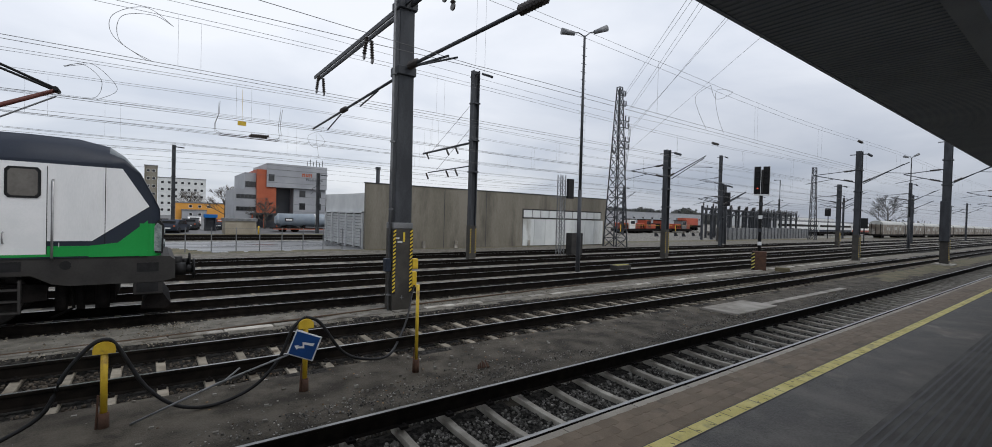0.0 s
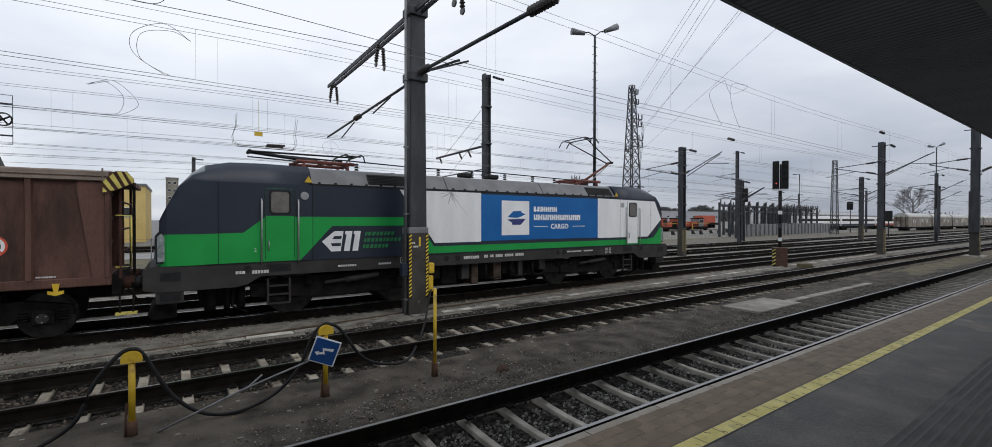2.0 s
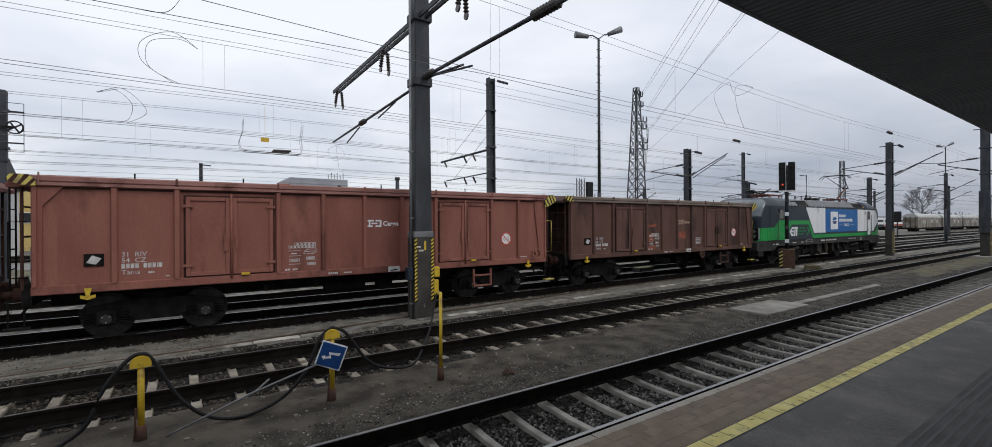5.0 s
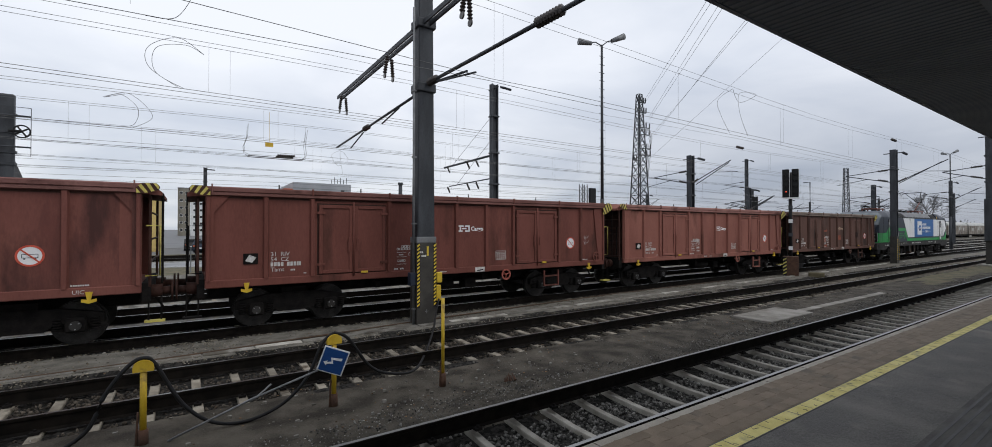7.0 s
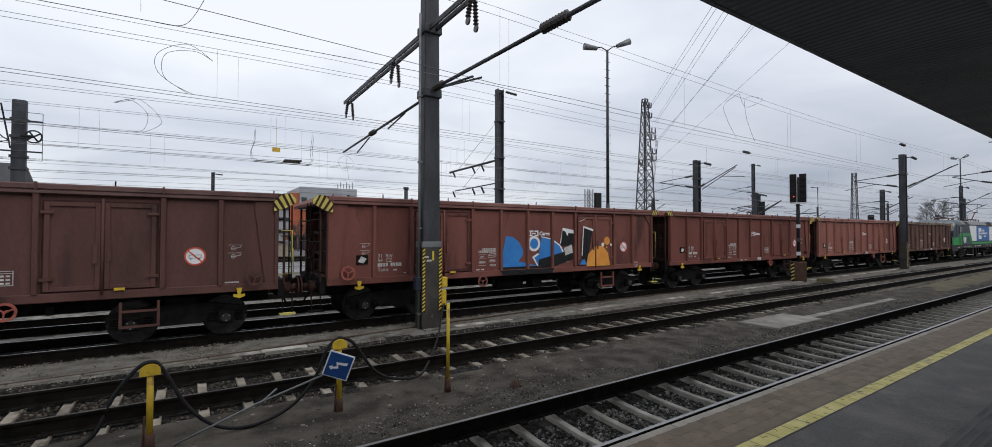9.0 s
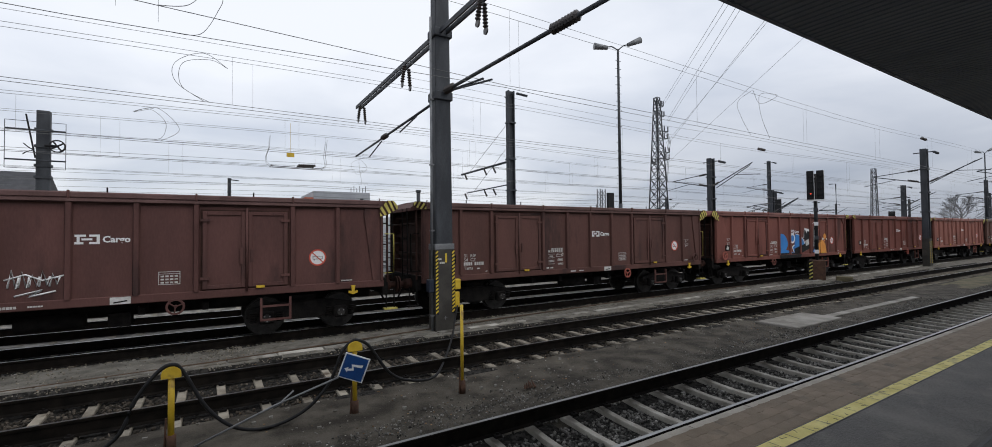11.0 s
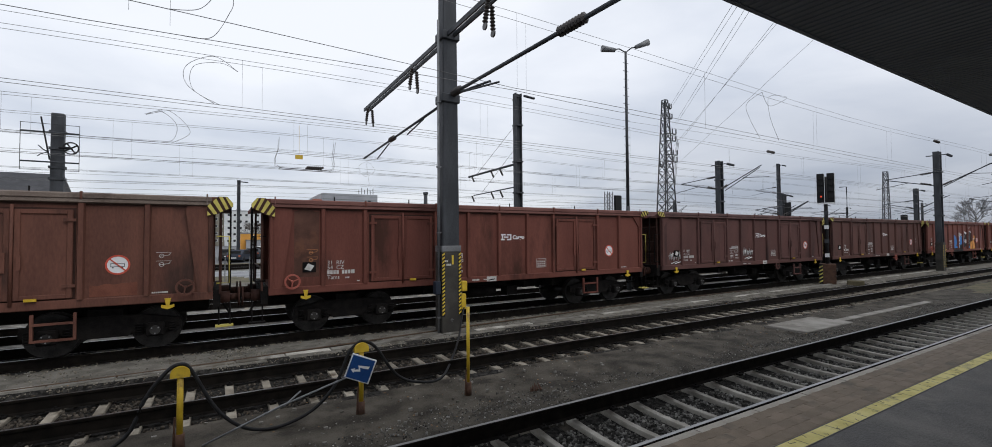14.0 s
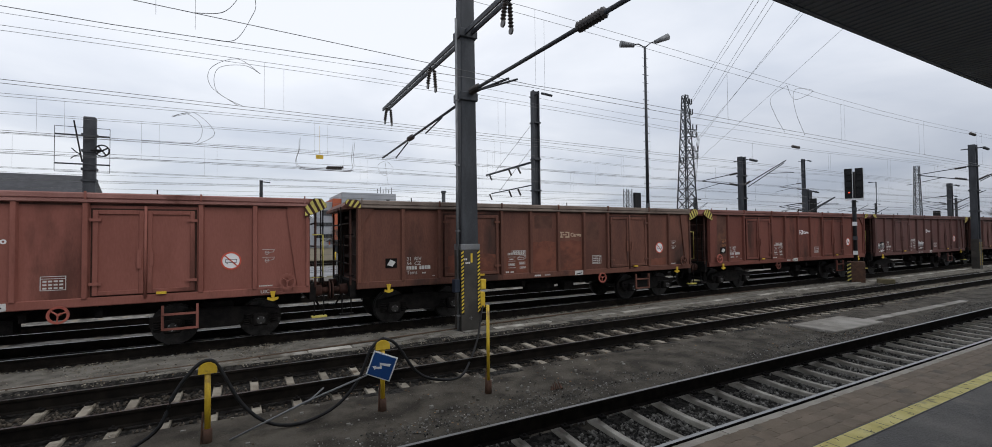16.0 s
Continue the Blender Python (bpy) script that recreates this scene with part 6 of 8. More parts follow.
for dy in (-0.2, 0.2):
    ins_rod(bm, (-2.9, 17.6 + dy, 5.6), (-2.2, 17.6 + dy, 5.62), 0.06)
    rod(bm, (-4.0, 17.6 + dy, 5.5), (-1.8, 17.6 + dy, 5.5), 0.02, n=4)
    tube(bm, [(-3.9, 17.6 + dy, 5.5), (-4.12, 17.6 + dy, 5.62), (-4.15, 17.6 + dy, 5.9), (-4.02, 17.6 + dy, 6.3), (-4.0, 17.6 + dy, 6.8)], 0.007, n=4)
    tube(bm, [(-1.9, 17.6 + dy, 5.5), (-1.72, 17.6 + dy, 5.7), (-1.78, 17.6 + dy, 6.1), (-1.7, 17.6 + dy, 6.8)], 0.007, n=4)
part("runner", bm, M["insulator"], T)
bm = bmesh.new()
box(bm, -3.85, -3.6, 13.5, 13.53, 5.30, 5.44)
rod(bm, (-3.72, 13.52, 5.44), (-3.72, 13.52, 6.5), 0.006, n=4)
solid("wire_tag", bm, M["warn_yellow"], "small yellow marker tag hanging on a wire", "tag")

# ---------- small things beside the tracks ----------
M["rust_foot"] = mat("rusty_foot", (0.055, 0.028, 0.017), (0.10, 0.048, 0.028), 0.85, scale=8, fine=60, bump=0.3)
M["sleeve_brown"] = mat("brown_conduit", (0.06, 0.04, 0.028), (0.09, 0.06, 0.04), 0.8, scale=4, fine=40, spec=0.2)
M["sign_blue"] = mat("enamel_blue", (0.010, 0.055, 0.20), (0.014, 0.07, 0.24), 0.35, scale=4, fine=50, bump=0.02)


def bollard(x, y, top, label, cap=True):
    T = thing("cable_bollard", label, "cable bollard", pose(x, y, -0.17), group="yellow cable bollards")
    h = top + 0.17
    bm = bmesh.new()
    rod(bm, (0, 0, 0.14), (0, 0, h - (0.1 if cap else 0)), 0.036 if cap else 0.028, n=14)
    part("post", bm, M["warn_yellow"], T, "yellow painted tube")
    bm = bmesh.new()
    rod(bm, (0, 0, -0.05), (0, 0, 0.2), 0.06, 0.055, n=12)
    part("foot", bm, M["rust_foot"], T, "rusty foot")
    if cap:
        bm = bmesh.new()
        prof = [(-0.105, h - 0.14), (-0.105, h - 0.085)] + [(0.105 * math.cos(a), h - 0.085 + 0.085 * math.sin(a)) for a in [math.pi * (1 - i / 10) for i in range(1, 10)]] + [(0.105, h - 0.085), (0.105, h - 0.14)]
        extrude(bm, prof, "y", -0.045, 0.045)
        part("saddle", bm, M["warn_yellow"], T, "rounded yellow cable saddle")
    bm = bmesh.new()
    rod(bm, (-0.07, -0.02, 0.0), (-0.05, -0.02, 0.42), 0.012, n=6)
    part("earth_wire", bm, M["rust_foot"], T)
    return T


bollard(-6.45, 3.2, 0.88, "yellow steel bollard with rounded cable saddle on rusty foot")
sb = bollard(-4.19, 3.15, 0.91, "yellow steel bollard with saddle beside the blue sign")
bollard(-2.4, 3.1, 1.3, "slim tall yellow steel post on rusty foot", cap=False)
# tilted sign leaning on the second bollard
S = thing("danger_sign", "tilted blue enamel sign with white lightning arrow", "sign", pose(-4.23, 3.03, 0.55, 8, 20, -20))
bm = bmesh.new()
box(bm, -0.185, 0.185, -0.012, 0.0, -0.195, 0.195, bev=0.004)
part("rim", bm, M["white"], S, "white sign rim")
part("face", B(-0.165, 0.165, -0.018, -0.0125, -0.175, 0.175), M["sign_blue"], S, "blue enamel face")
plate("arrow", [(-0.13, -0.04), (-0.08, -0.085), (-0.072, -0.062), (0.012, -0.035), (-0.012, 0.018), (0.112, 0.03), (0.118, 0.075), (0.06, 0.062), (-0.045, 0.045), (-0.02, -0.012), (-0.078, -0.035), (-0.075, -0.012)], M["white"], S, "white lightning arrow", y=-0.0185, thick=0.003)
bm = bmesh.new()
tube(bm, [(-6.2, 3.1, -0.14), (-5.3, 3.05, 0.2), (-4.45, 3.02, 0.45)], 0.014, n=6)
tube(bm, [(-5.5, 3.06, 0.13), (-5.25, 3.05, 0.2), (-5.05, 3.05, 0.36)], 0.012, n=6)
solid("signal_rod", bm, M["mast_light"], "thin bent grey rod lying against the sign", "rod")


def cable(pts, label):
    bm = bmesh.new()
    P = [Vector(p) for p in pts]
    out = []
    for i in range(len(P) - 1):
        a, b, c, d = P[max(i - 1, 0)], P[i], P[i + 1], P[min(i + 2, len(P) - 1)]
        for q in range(6):
            t = q / 6
            out.append(0.5 * ((2 * b) + (c - a) * t + (2 * a - 5 * b + 4 * c - d) * t * t + (3 * b - a - 3 * c + d) * t ** 3))
    out.append(P[-1])
    tube(bm, out, 0.024, n=8)
    return solid("heating_cable", bm, M["black"], label, "cable", group="heavy cables")


cable([(-7.5, 3.1, -0.15), (-7.0, 3.2, 0.1), (-6.81, 3.2, 0.52), (-6.6, 3.2, 0.82), (-6.45, 3.2, 0.90), (-6.33, 3.2, 0.8), (-6.06, 3.2, 0.27), (-5.73, 3.2, -0.05), (-5.32, 3.2, -0.13), (-4.86, 3.2, 0.02), (-4.54, 3.2, 0.35), (-4.36, 3.18, 0.78), (-4.19, 3.16, 0.93)], "thick black rubber cable draped over yellow bollards")
cable([(-4.19, 3.16, 0.93), (-3.98, 3.16, 0.82), (-3.64, 3.2, 0.34), (-3.28, 3.25, 0.14), (-2.66, 3.7, -0.03), (-1.93, 4.8, -0.08), (-1.19, 5.95, 0.08), (-0.5, 7.15, 0.33), (-0.28, 7.45, 0.55)], "thick black rubber cable hanging to the mast")
tagged(part("cover_slab", B(7.5, 10.1, 2.42, 3.55, -0.3, -0.105, bev=0.02), M["slab"]), "pale concrete cover slab set in the ground", "slab")
tagged(part("trough_lid", B(10.11, 17.6, 2.72, 2.98, -0.3, -0.13, bev=0.01), M["slab"]), "pale concrete cable trough lid in the ground", "cable trough")
# row of trough lids along the cess path, each lid a piece
TR = thing("cable_trough", "row of worn pale concrete trough lids along the path", "cable trough")
lid = bpy.data.meshes.new("lid")
bm = B(-0.47, 0.47, -0.1, 0.1, -0.02, 0.03, bev=0.012)
bm.to_mesh(lid); bm.free()
lid.materials.append(M["concrete_line"])
for i in range(60):
    o = new("lid", lid)
    o.parent = TR
    o.matrix_basis = pose(-13 + i * 0.965, 7.12 + 0.020 * (i * 0.965) + 0.01 * math.sin(i * 2.3), -0.114 + 0.012 * hash01(i), 0, 0, 1.1 + 1.2 * (hash01(i, 3) - 0.5))
bm = bmesh.new()
tube(bm, [(-14, 6.98, -0.09), (-6, 7.3, -0.08), (0, 7.95, -0.08), (8, 8.5, -0.085), (16, 8.62, -0.09)], 0.022, n=6)
solid("ground_conduit", bm, M["sleeve_brown"], "rust-brown conduit lying on the path", "conduit")
bm = bmesh.new()
rr = random.Random(3)
for i in range(140):
    x, y = rr.uniform(-9, 14), rr.uniform(2.3, 4.2)
    s = rr.uniform(0.008, 0.03)
    box(bm, x, x + s * 2, y, y + s * 1.4, -0.17, -0.145 + s * 0.6, bev=0)
solid("litter", bm, M["concrete_line"], "pale pebbles and scraps scattered on the ground", "pebbles", kind="stuff")
bm = bmesh.new()
for i in range(5):
    rod(bm, (-1.45 + 0.05 * i, 2.6 + 0.03 * math.sin(i * 3), -0.16), (-1.44 + 0.05 * i, 2.62 + 0.02 * i, -0.09 + 0.02 * (i % 3)), 0.025, 0.01, n=6)
solid("dry_weed", bm, M["rust_foot"], "small brown clump of withered weed", "weed")


# ---------- lamps, signals, lattice towers ----------
def street_lamp(x, y, h, label, s=1.0):
    T = thing("yard_lamp", label, "lamp post", pose(x, y, 0), group="yard lamp posts")
    bm = bmesh.new()
    rod(bm, (0, 0, -0.3), (0, 0, 4.0), 0.12, 0.10, n=10)
    rod(bm, (0, 0, 4.0), (0, 0, h), 0.085, 0.06, n=10)
    part("pole", bm, M["mast"], T, "slim dark grey tapered pole")
    bm = bmesh.new()
    for i in range(16):
        z = 5 + i * 0.42
        rod(bm, (-0.2, 0, z), (0.2, 0, z), 0.012, n=4)
    tagged(part("climbing_peg", bm, M["mast"], T), kind="stuff")
    for sx, sy, dz in ((-1, 0.45, 0.1), (1, -0.4, 0.55)):
        bm = bmesh.new()
        tube(bm, [(0, 0, h - 0.05), (0.3 * sx, sy * 0.3, h + 0.1 + dz * 0.2), (0.75 * sx, sy * 0.75, h + dz * 0.6)], 0.03, n=6)
        part("arm", bm, M["mast"], T)
        bm = bmesh.new()
        a, b = Vector((0.5 * sx, sy * 0.5, h + dz * 0.45)), Vector((1.15 * sx, sy * 1.15, h + dz))
        rod(bm, a, b, 0.10, 0.17, n=10)
        part("lantern", bm, M["mast_light"], T, "flat grey lantern head")
    return T


street_lamp(11.52, 12.47, 11.9, "tall slim lamp post with two lantern heads")
street_lamp(74.4, 12.1, 11.9, "tall slim lamp post far along the yard")


def lattice(x, y, w0, w1, h, label, n=14):
    T = thing("lattice_tower", label, "lattice tower", pose(x, y, 0), group="lattice towers")
    P = lambda i, k: Vector((((-1, 1, 1, -1)[i]) * (w0 + (w1 - w0) * k), ((-1, -1, 1, 1)[i]) * (w0 + (w1 - w0) * k), -0.3 + (h + 0.3) * k))
    for i in range(4):
        bm = bmesh.new()
        rod(bm, P(i, 0), P(i, 1), 0.075, 0.05, n=4)
        part("leg", bm, M["mast"], T, "angle-steel corner leg")
    for i in range(4):
        bm = bmesh.new()
        j = (i + 1) % 4
        for k in range(n):
            a, b = k / n, (k + 1) / n
            rod(bm, P(i, a), P(j, b), 0.035, n=4)
            rod(bm, P(j, a), P(i, b), 0.035, n=4)
            rod(bm, P(i, b), P(j, b), 0.03, n=4)
        part("lattice_panel", bm, M["mast"], T, "crossed lattice bracing")
    return T


tw = lattice(31.6, 26.2, 0.84, 0.2, 16.0, "tall rusty-grey steel lattice tower carrying power lines", 16)
for z, r in ((15.2, 0.7), (14.2, 0.8), (12.7, 1.35), (12.0, 1.3), (10.6, 1.5), (9.9, 1.45), (9.3, -1.1)):
    bm = bmesh.new()
    rod(bm, (0, 0, z), (r, -0.2, z), 0.05, n=6)
    rod(bm, (0, 0, z - 0.35), (r, -0.2, z - 0.02), 0.03, n=4)
    ins_rod(bm, (r, -0.2, z + 0.02), (r, -0.2, z + 0.5), 0.08)
    ins_rod(bm, (r * 0.6, -0.2, z + 0.02), (r * 0.6, -0.2, z + 0.5), 0.08)
    part("cross_arm", bm, M["mast"], tw, "cross arm with insulators")
bm = bmesh.new()
for k in range(3):
    tube(bm, [(1.3 - 0.2 * k, -0.2, 12.7), (1.6 - 0.15 * k, -0.3, 11.7), (1.5 - 0.2 * k, -0.2, 10.6), (1.2 - 0.2 * k, -0.3, 9.0), (0.7, -0.5, 7.5)], 0.025, n=4)
part("down_lead", bm, M["wire"], tw)
lattice(96.3, 30.6, 0.55, 0.3, 13.8, "distant grey lattice tower with cross arm", 10)
for k, ((ax, ay, az), (bx, by, bz)) in enumerate((((32.3, 26.2, 15.4), (0.34, 0, 5.8)), ((32.4, 26.2, 15.2), (0.5, 0, 5.86)), ((33.0, 26.1, 13.9), (0.74, 0, 5.92)), ((33.1, 26.1, 13.7), (0.92, 0, 5.98)), ((33.1, 26.0, 11.6), (1.56, 0, 5.92)), ((32.6, 26.0, 11.5), (1.67, 0, 5.94)), ((32.9, 26, 9.6), (2.83, 0, 5.91)))):
    # power lines leave the tower and pass high over the platform roof
    a = Vector((ax, ay, az))
    eye = Vector((-5.98, -3.88, 2.48))
    b = eye + (Vector((bx, by, bz)) - eye) * 3.0
    far = a + (b - a) * 1.35
    bm = bmesh.new()
    tube(bm, [a.lerp(far, i / 10) for i in range(11)], 0.011, n=4)
    solid("power_line", bm, M["wire"], "high-voltage wire running up from the lattice tower", "wire", group="power lines")


def signal_post(x, y):
    T = thing("railway_signal", "two-headed black railway signal on a rusty base", "railway signal", pose(x, y, 0, 0, 0, -66))
    bm = bmesh.new()
    rod(bm, (0, 0, -0.2), (0, 0, 5.6), 0.09, n=10)
    part("post", bm, M["black"], T)
    for k in range(4):
        part("white_band", B(-0.1, 0.1, -0.11, 0.02, 1.3 + k * 0.75, 1.5 + k * 0.75), M["white"] if k % 2 == 0 else M["mast"], T)
    for dx in (-0.22, 0.22):
        hd = part("signal_head", B(dx - 0.16, dx + 0.16, -0.35, -0.15, 4.2, 5.75, bev=0.02), M["black"], T, "tall black backboard with lamp hoods")
        part("border", B(dx + 0.162, dx + 0.185, -0.36, -0.14, 4.2, 5.75), M["white"], hd, "thin white edge")
        for z in (4.5, 4.85, 5.2, 5.5):
            bm = bmesh.new()
            rod(bm, (dx, -0.35, z), (dx, -0.5, z), 0.09, n=10)
            part("hood", bm, M["black"], hd)
    # lit lamp of the left head
    part("lens", E(disc_pts(-0.2, 4.5, 0.035), "y", -0.512, -0.50), M["red_light"], T, "glowing red lamp")
    part("edge_plate", B(-0.38, 0.38, -0.33, -0.14, 4.12, 4.2), M["white"], T)
    bm = bmesh.new()
    tube(bm, [(0.15, 0, 3.6), (0.9, 0, 3.6), (0.9, 0, 5.0), (0.6, 0, 5.0)], 0.03, n=6)
    part("ladder_rail", bm, M["mast"], T)
    part("base_cabinet", B(-0.36, 0.36, -0.4, 0.3, -0.15, 0.95, bev=0.02), M["rust_foot"], T, "rusty brown base cabinet")
    hz = part("hazard_edge", B(-0.37, -0.2, -0.42, -0.403, -0.1, 0.94), M["black"], T, "yellow and black striped edge")
    for k in range(5):
        z = -0.05 + k * 0.19
        plate("stripe", [(-0.365, z), (-0.205, z + 0.1), (-0.205, z + 0.18), (-0.365, z + 0.08)], M["soft_yellow"], hz, y=-0.421, thick=0.004)
    part("point_box", B(0.8, 1.5, -0.35, 0.1, -0.15, 0.12, bev=0.03), M["grass"], T, "low mossy yellow-green box")
    return T


M["red_light"] = glow("red_signal_light", (1.0, 0.08, 0.03), 0.8)
signal_post(21.7, 8.05)


def small_signal():
    T = thing("yard_signal", "lattice signal post with dark signal head", "railway signal", pose(17.85, 20.2, 0))
    bm = bmesh.new()
    for dx, dy in ((-0.25, -0.15), (0.25, -0.15), (0.25, 0.15), (-0.25, 0.15)):
        rod(bm, (dx, dy, -0.2), (dx, dy, 5.7), 0.035, n=4)
    for k in range(14):
        z = k * 0.4
        for dy in (-0.15, 0.15):
            rod(bm, (-0.25, dy, z), (0.25, dy, z + 0.4), 0.02, n=4)
            rod(bm, (0.25, dy, z), (-0.25, dy, z + 0.4), 0.02, n=4)
    part("post", bm, M["mast_light"], T, "pale lattice post")
    part("signal_head", B(0.4, 1.0, -0.3, -0.1, 4.0, 5.45, bev=0.02), M["black"], T)
    bm = bmesh.new()
    box(bm, -0.9, 0.9, -0.02, 0.02, 4.02, 4.08)
    part("platform", bm, M["mast_light"], T)
    part("relay_cabinet", B(0.9, 2.1, -0.3, 0.3, -0.2, 1.45, bev=0.02), M["frame_grey"], T, "grey relay cabinet")
    return T


small_signal()


# ---------- buildings ----------
def windows(parent, x0, x1, z0, z1, nxw, nzw, y, w, h, frame_m, pane_m):
    for i in range(nxw):
        for k in range(nzw):
            cx, cz = x0 + (x1 - x0) * (i + 0.5) / nxw, z0 + (z1 - z0) * (k + 0.5) / nzw
            f = part("window", B(cx - w / 2 - 0.06, cx + w / 2 + 0.06, y - 0.05, y + 0.1, cz - h / 2 - 0.06, cz + h / 2 + 0.06), frame_m, parent)
            part("pane", B(cx - w / 2, cx + w / 2, y - 0.06, y - 0.04, cz - h / 2, cz + h / 2), pane_m, f)


M["grey_clad"] = mat("grey_cladding", (0.26, 0.27, 0.29), (0.33, 0.34, 0.36), 0.5, scale=0.4, fine=12, bump=0.03)
M["brick_orange"] = mat("orange_red_facade", (0.34, 0.075, 0.032), (0.42, 0.105, 0.045), 0.7, scale=0.5, fine=12, bump=0.05)
M["pale_shed"] = mat("beige_shed_boards", (0.25, 0.22, 0.17), (0.34, 0.305, 0.24), 0.8, scale=0.8, fine=14, bump=0.1, c=(0.2, 0.17, 0.13))
M["dark_void"] = mat("dark_recess", (0.04, 0.045, 0.055), (0.06, 0.065, 0.075), 0.4, scale=0.5, fine=10, bump=0)
M["orange_wall"] = mat("orange_facade", (0.58, 0.26, 0.04), (0.66, 0.32, 0.06), 0.7, scale=0.4, fine=10, bump=0.03)
M["yellow_wall"] = mat("ochre_facade", (0.50, 0.36, 0.12), (0.60, 0.45, 0.17), 0.8, scale=0.4, fine=10, bump=0.03)
M["tile_roof"] = mat("dark_slate_roof", (0.025, 0.025, 0.028), (0.045, 0.045, 0.05), 0.7, scale=2, fine=18, bump=0.3)
M["translucent"] = mat("milky_corrugated_panel", (0.50, 0.52, 0.52), (0.64, 0.66, 0.65), 0.45, scale=0.9, fine=20, bump=0.03, c=(0.34, 0.34, 0.31), stretch=(1, 1, 0.3), stain=0.4)


M["louvre_grey"] = mat("grey_louvre_paint", (0.34, 0.35, 0.345), (0.44, 0.45, 0.44), 0.6, scale=2, fine=20, bump=0.02, c=(0.25, 0.25, 0.23))


def hall():
    T = thing("workshop_hall", "long low weathered concrete workshop hall with louvred end", "building")
    part("wall", B(6.35, 33.1, 28.75, 29.05, -0.3, 4.72), M["concrete_wall"], T, "streaked grey concrete front wall")
    part("end_wall", E([(29.05, -0.3), (39.2, -0.3), (39.2, 4.12), (29.05, 4.0)], "x", 6.5, 6.75), M["pale_render"], T, "pale end wall")
    part("rear_wall", B(6.5, 33.1, 39.0, 39.2, -0.3, 4.1), M["concrete_wall"], T)
    part("roof", B(6.75, 33.1, 29.05, 39.0, 3.95, 4.05), M["tile_roof"], T, "flat dark roof")
    part("side_wall", B(32.85, 33.1, 29.05, 39.0, -0.3, 4.5), M["concrete_wall"], T)
    lv = part("louvre_gate", B(6.42, 6.5, 29.4, 38.6, -0.1, 2.5), M["frame_grey"], T, "white louvred gate")
    for k in range(5):
        y0 = 29.45 + k * 1.83
        for j in range(11):
            z = -0.02 + j * 0.225
            part("louvre", E([(6.34, z), (6.42, z + 0.16), (6.42, z + 0.2), (6.33, z + 0.03)], "y", y0, y0 + 1.68), M["louvre_grey"], lv)
    for k in range(6):
        part("gate_pillar", B(6.28, 6.42, 29.28 + k * 1.83, 29.43 + k * 1.83, -0.15, 2.6), M["pale_render"], T)
    part("gate_lintel", B(6.28, 6.5, 29.28, 38.58, 2.5, 2.62), M["pale_render"], T)
    wb = part("window_band", B(21.35, 32.3, 28.70, 28.78, 2.46, 3.34), M["frame_grey"], T, "ribbon window of milky panes")
    for i in range(10):
        part("pane", B(21.45 + i * 1.08, 21.45 + i * 1.08 + 1.0, 28.68, 28.70, 2.55, 3.22), M["translucent"], wb)
    for i in range(8):
        part("gate_panel", B(21.4 + i * 1.4, 21.4 + i * 1.4 + 1.37, 28.68, 28.75, -0.1, 2.40), M["translucent"], T, "stained pale corrugated panel" if i == 0 else "")
    part("coping", B(6.3, 33.15, 28.7, 29.1, 4.72, 4.78), M["mast"], T)
    for x in (13.0, 17.2):
        part("wall_joint", B(x - 0.02, x + 0.02, 28.742, 28.76, -0.2, 4.7), M["mast"], T)
    bm = bmesh.new()
    rod(bm, (8.95, 33, 4.05), (8.95, 33, 6.35), 0.16, n=10)
    rod(bm, (8.95, 33, 6.2), (8.95, 33, 6.4), 0.22, n=10)
    part("flue", bm, M["mast"], T, "dark steel flue")
    for x in (11, 14, 22):
        part("downpipe", B(x, x + 0.25, 28.6, 28.75, -0.3, 0.4), M["concrete_line"], T)


hall()


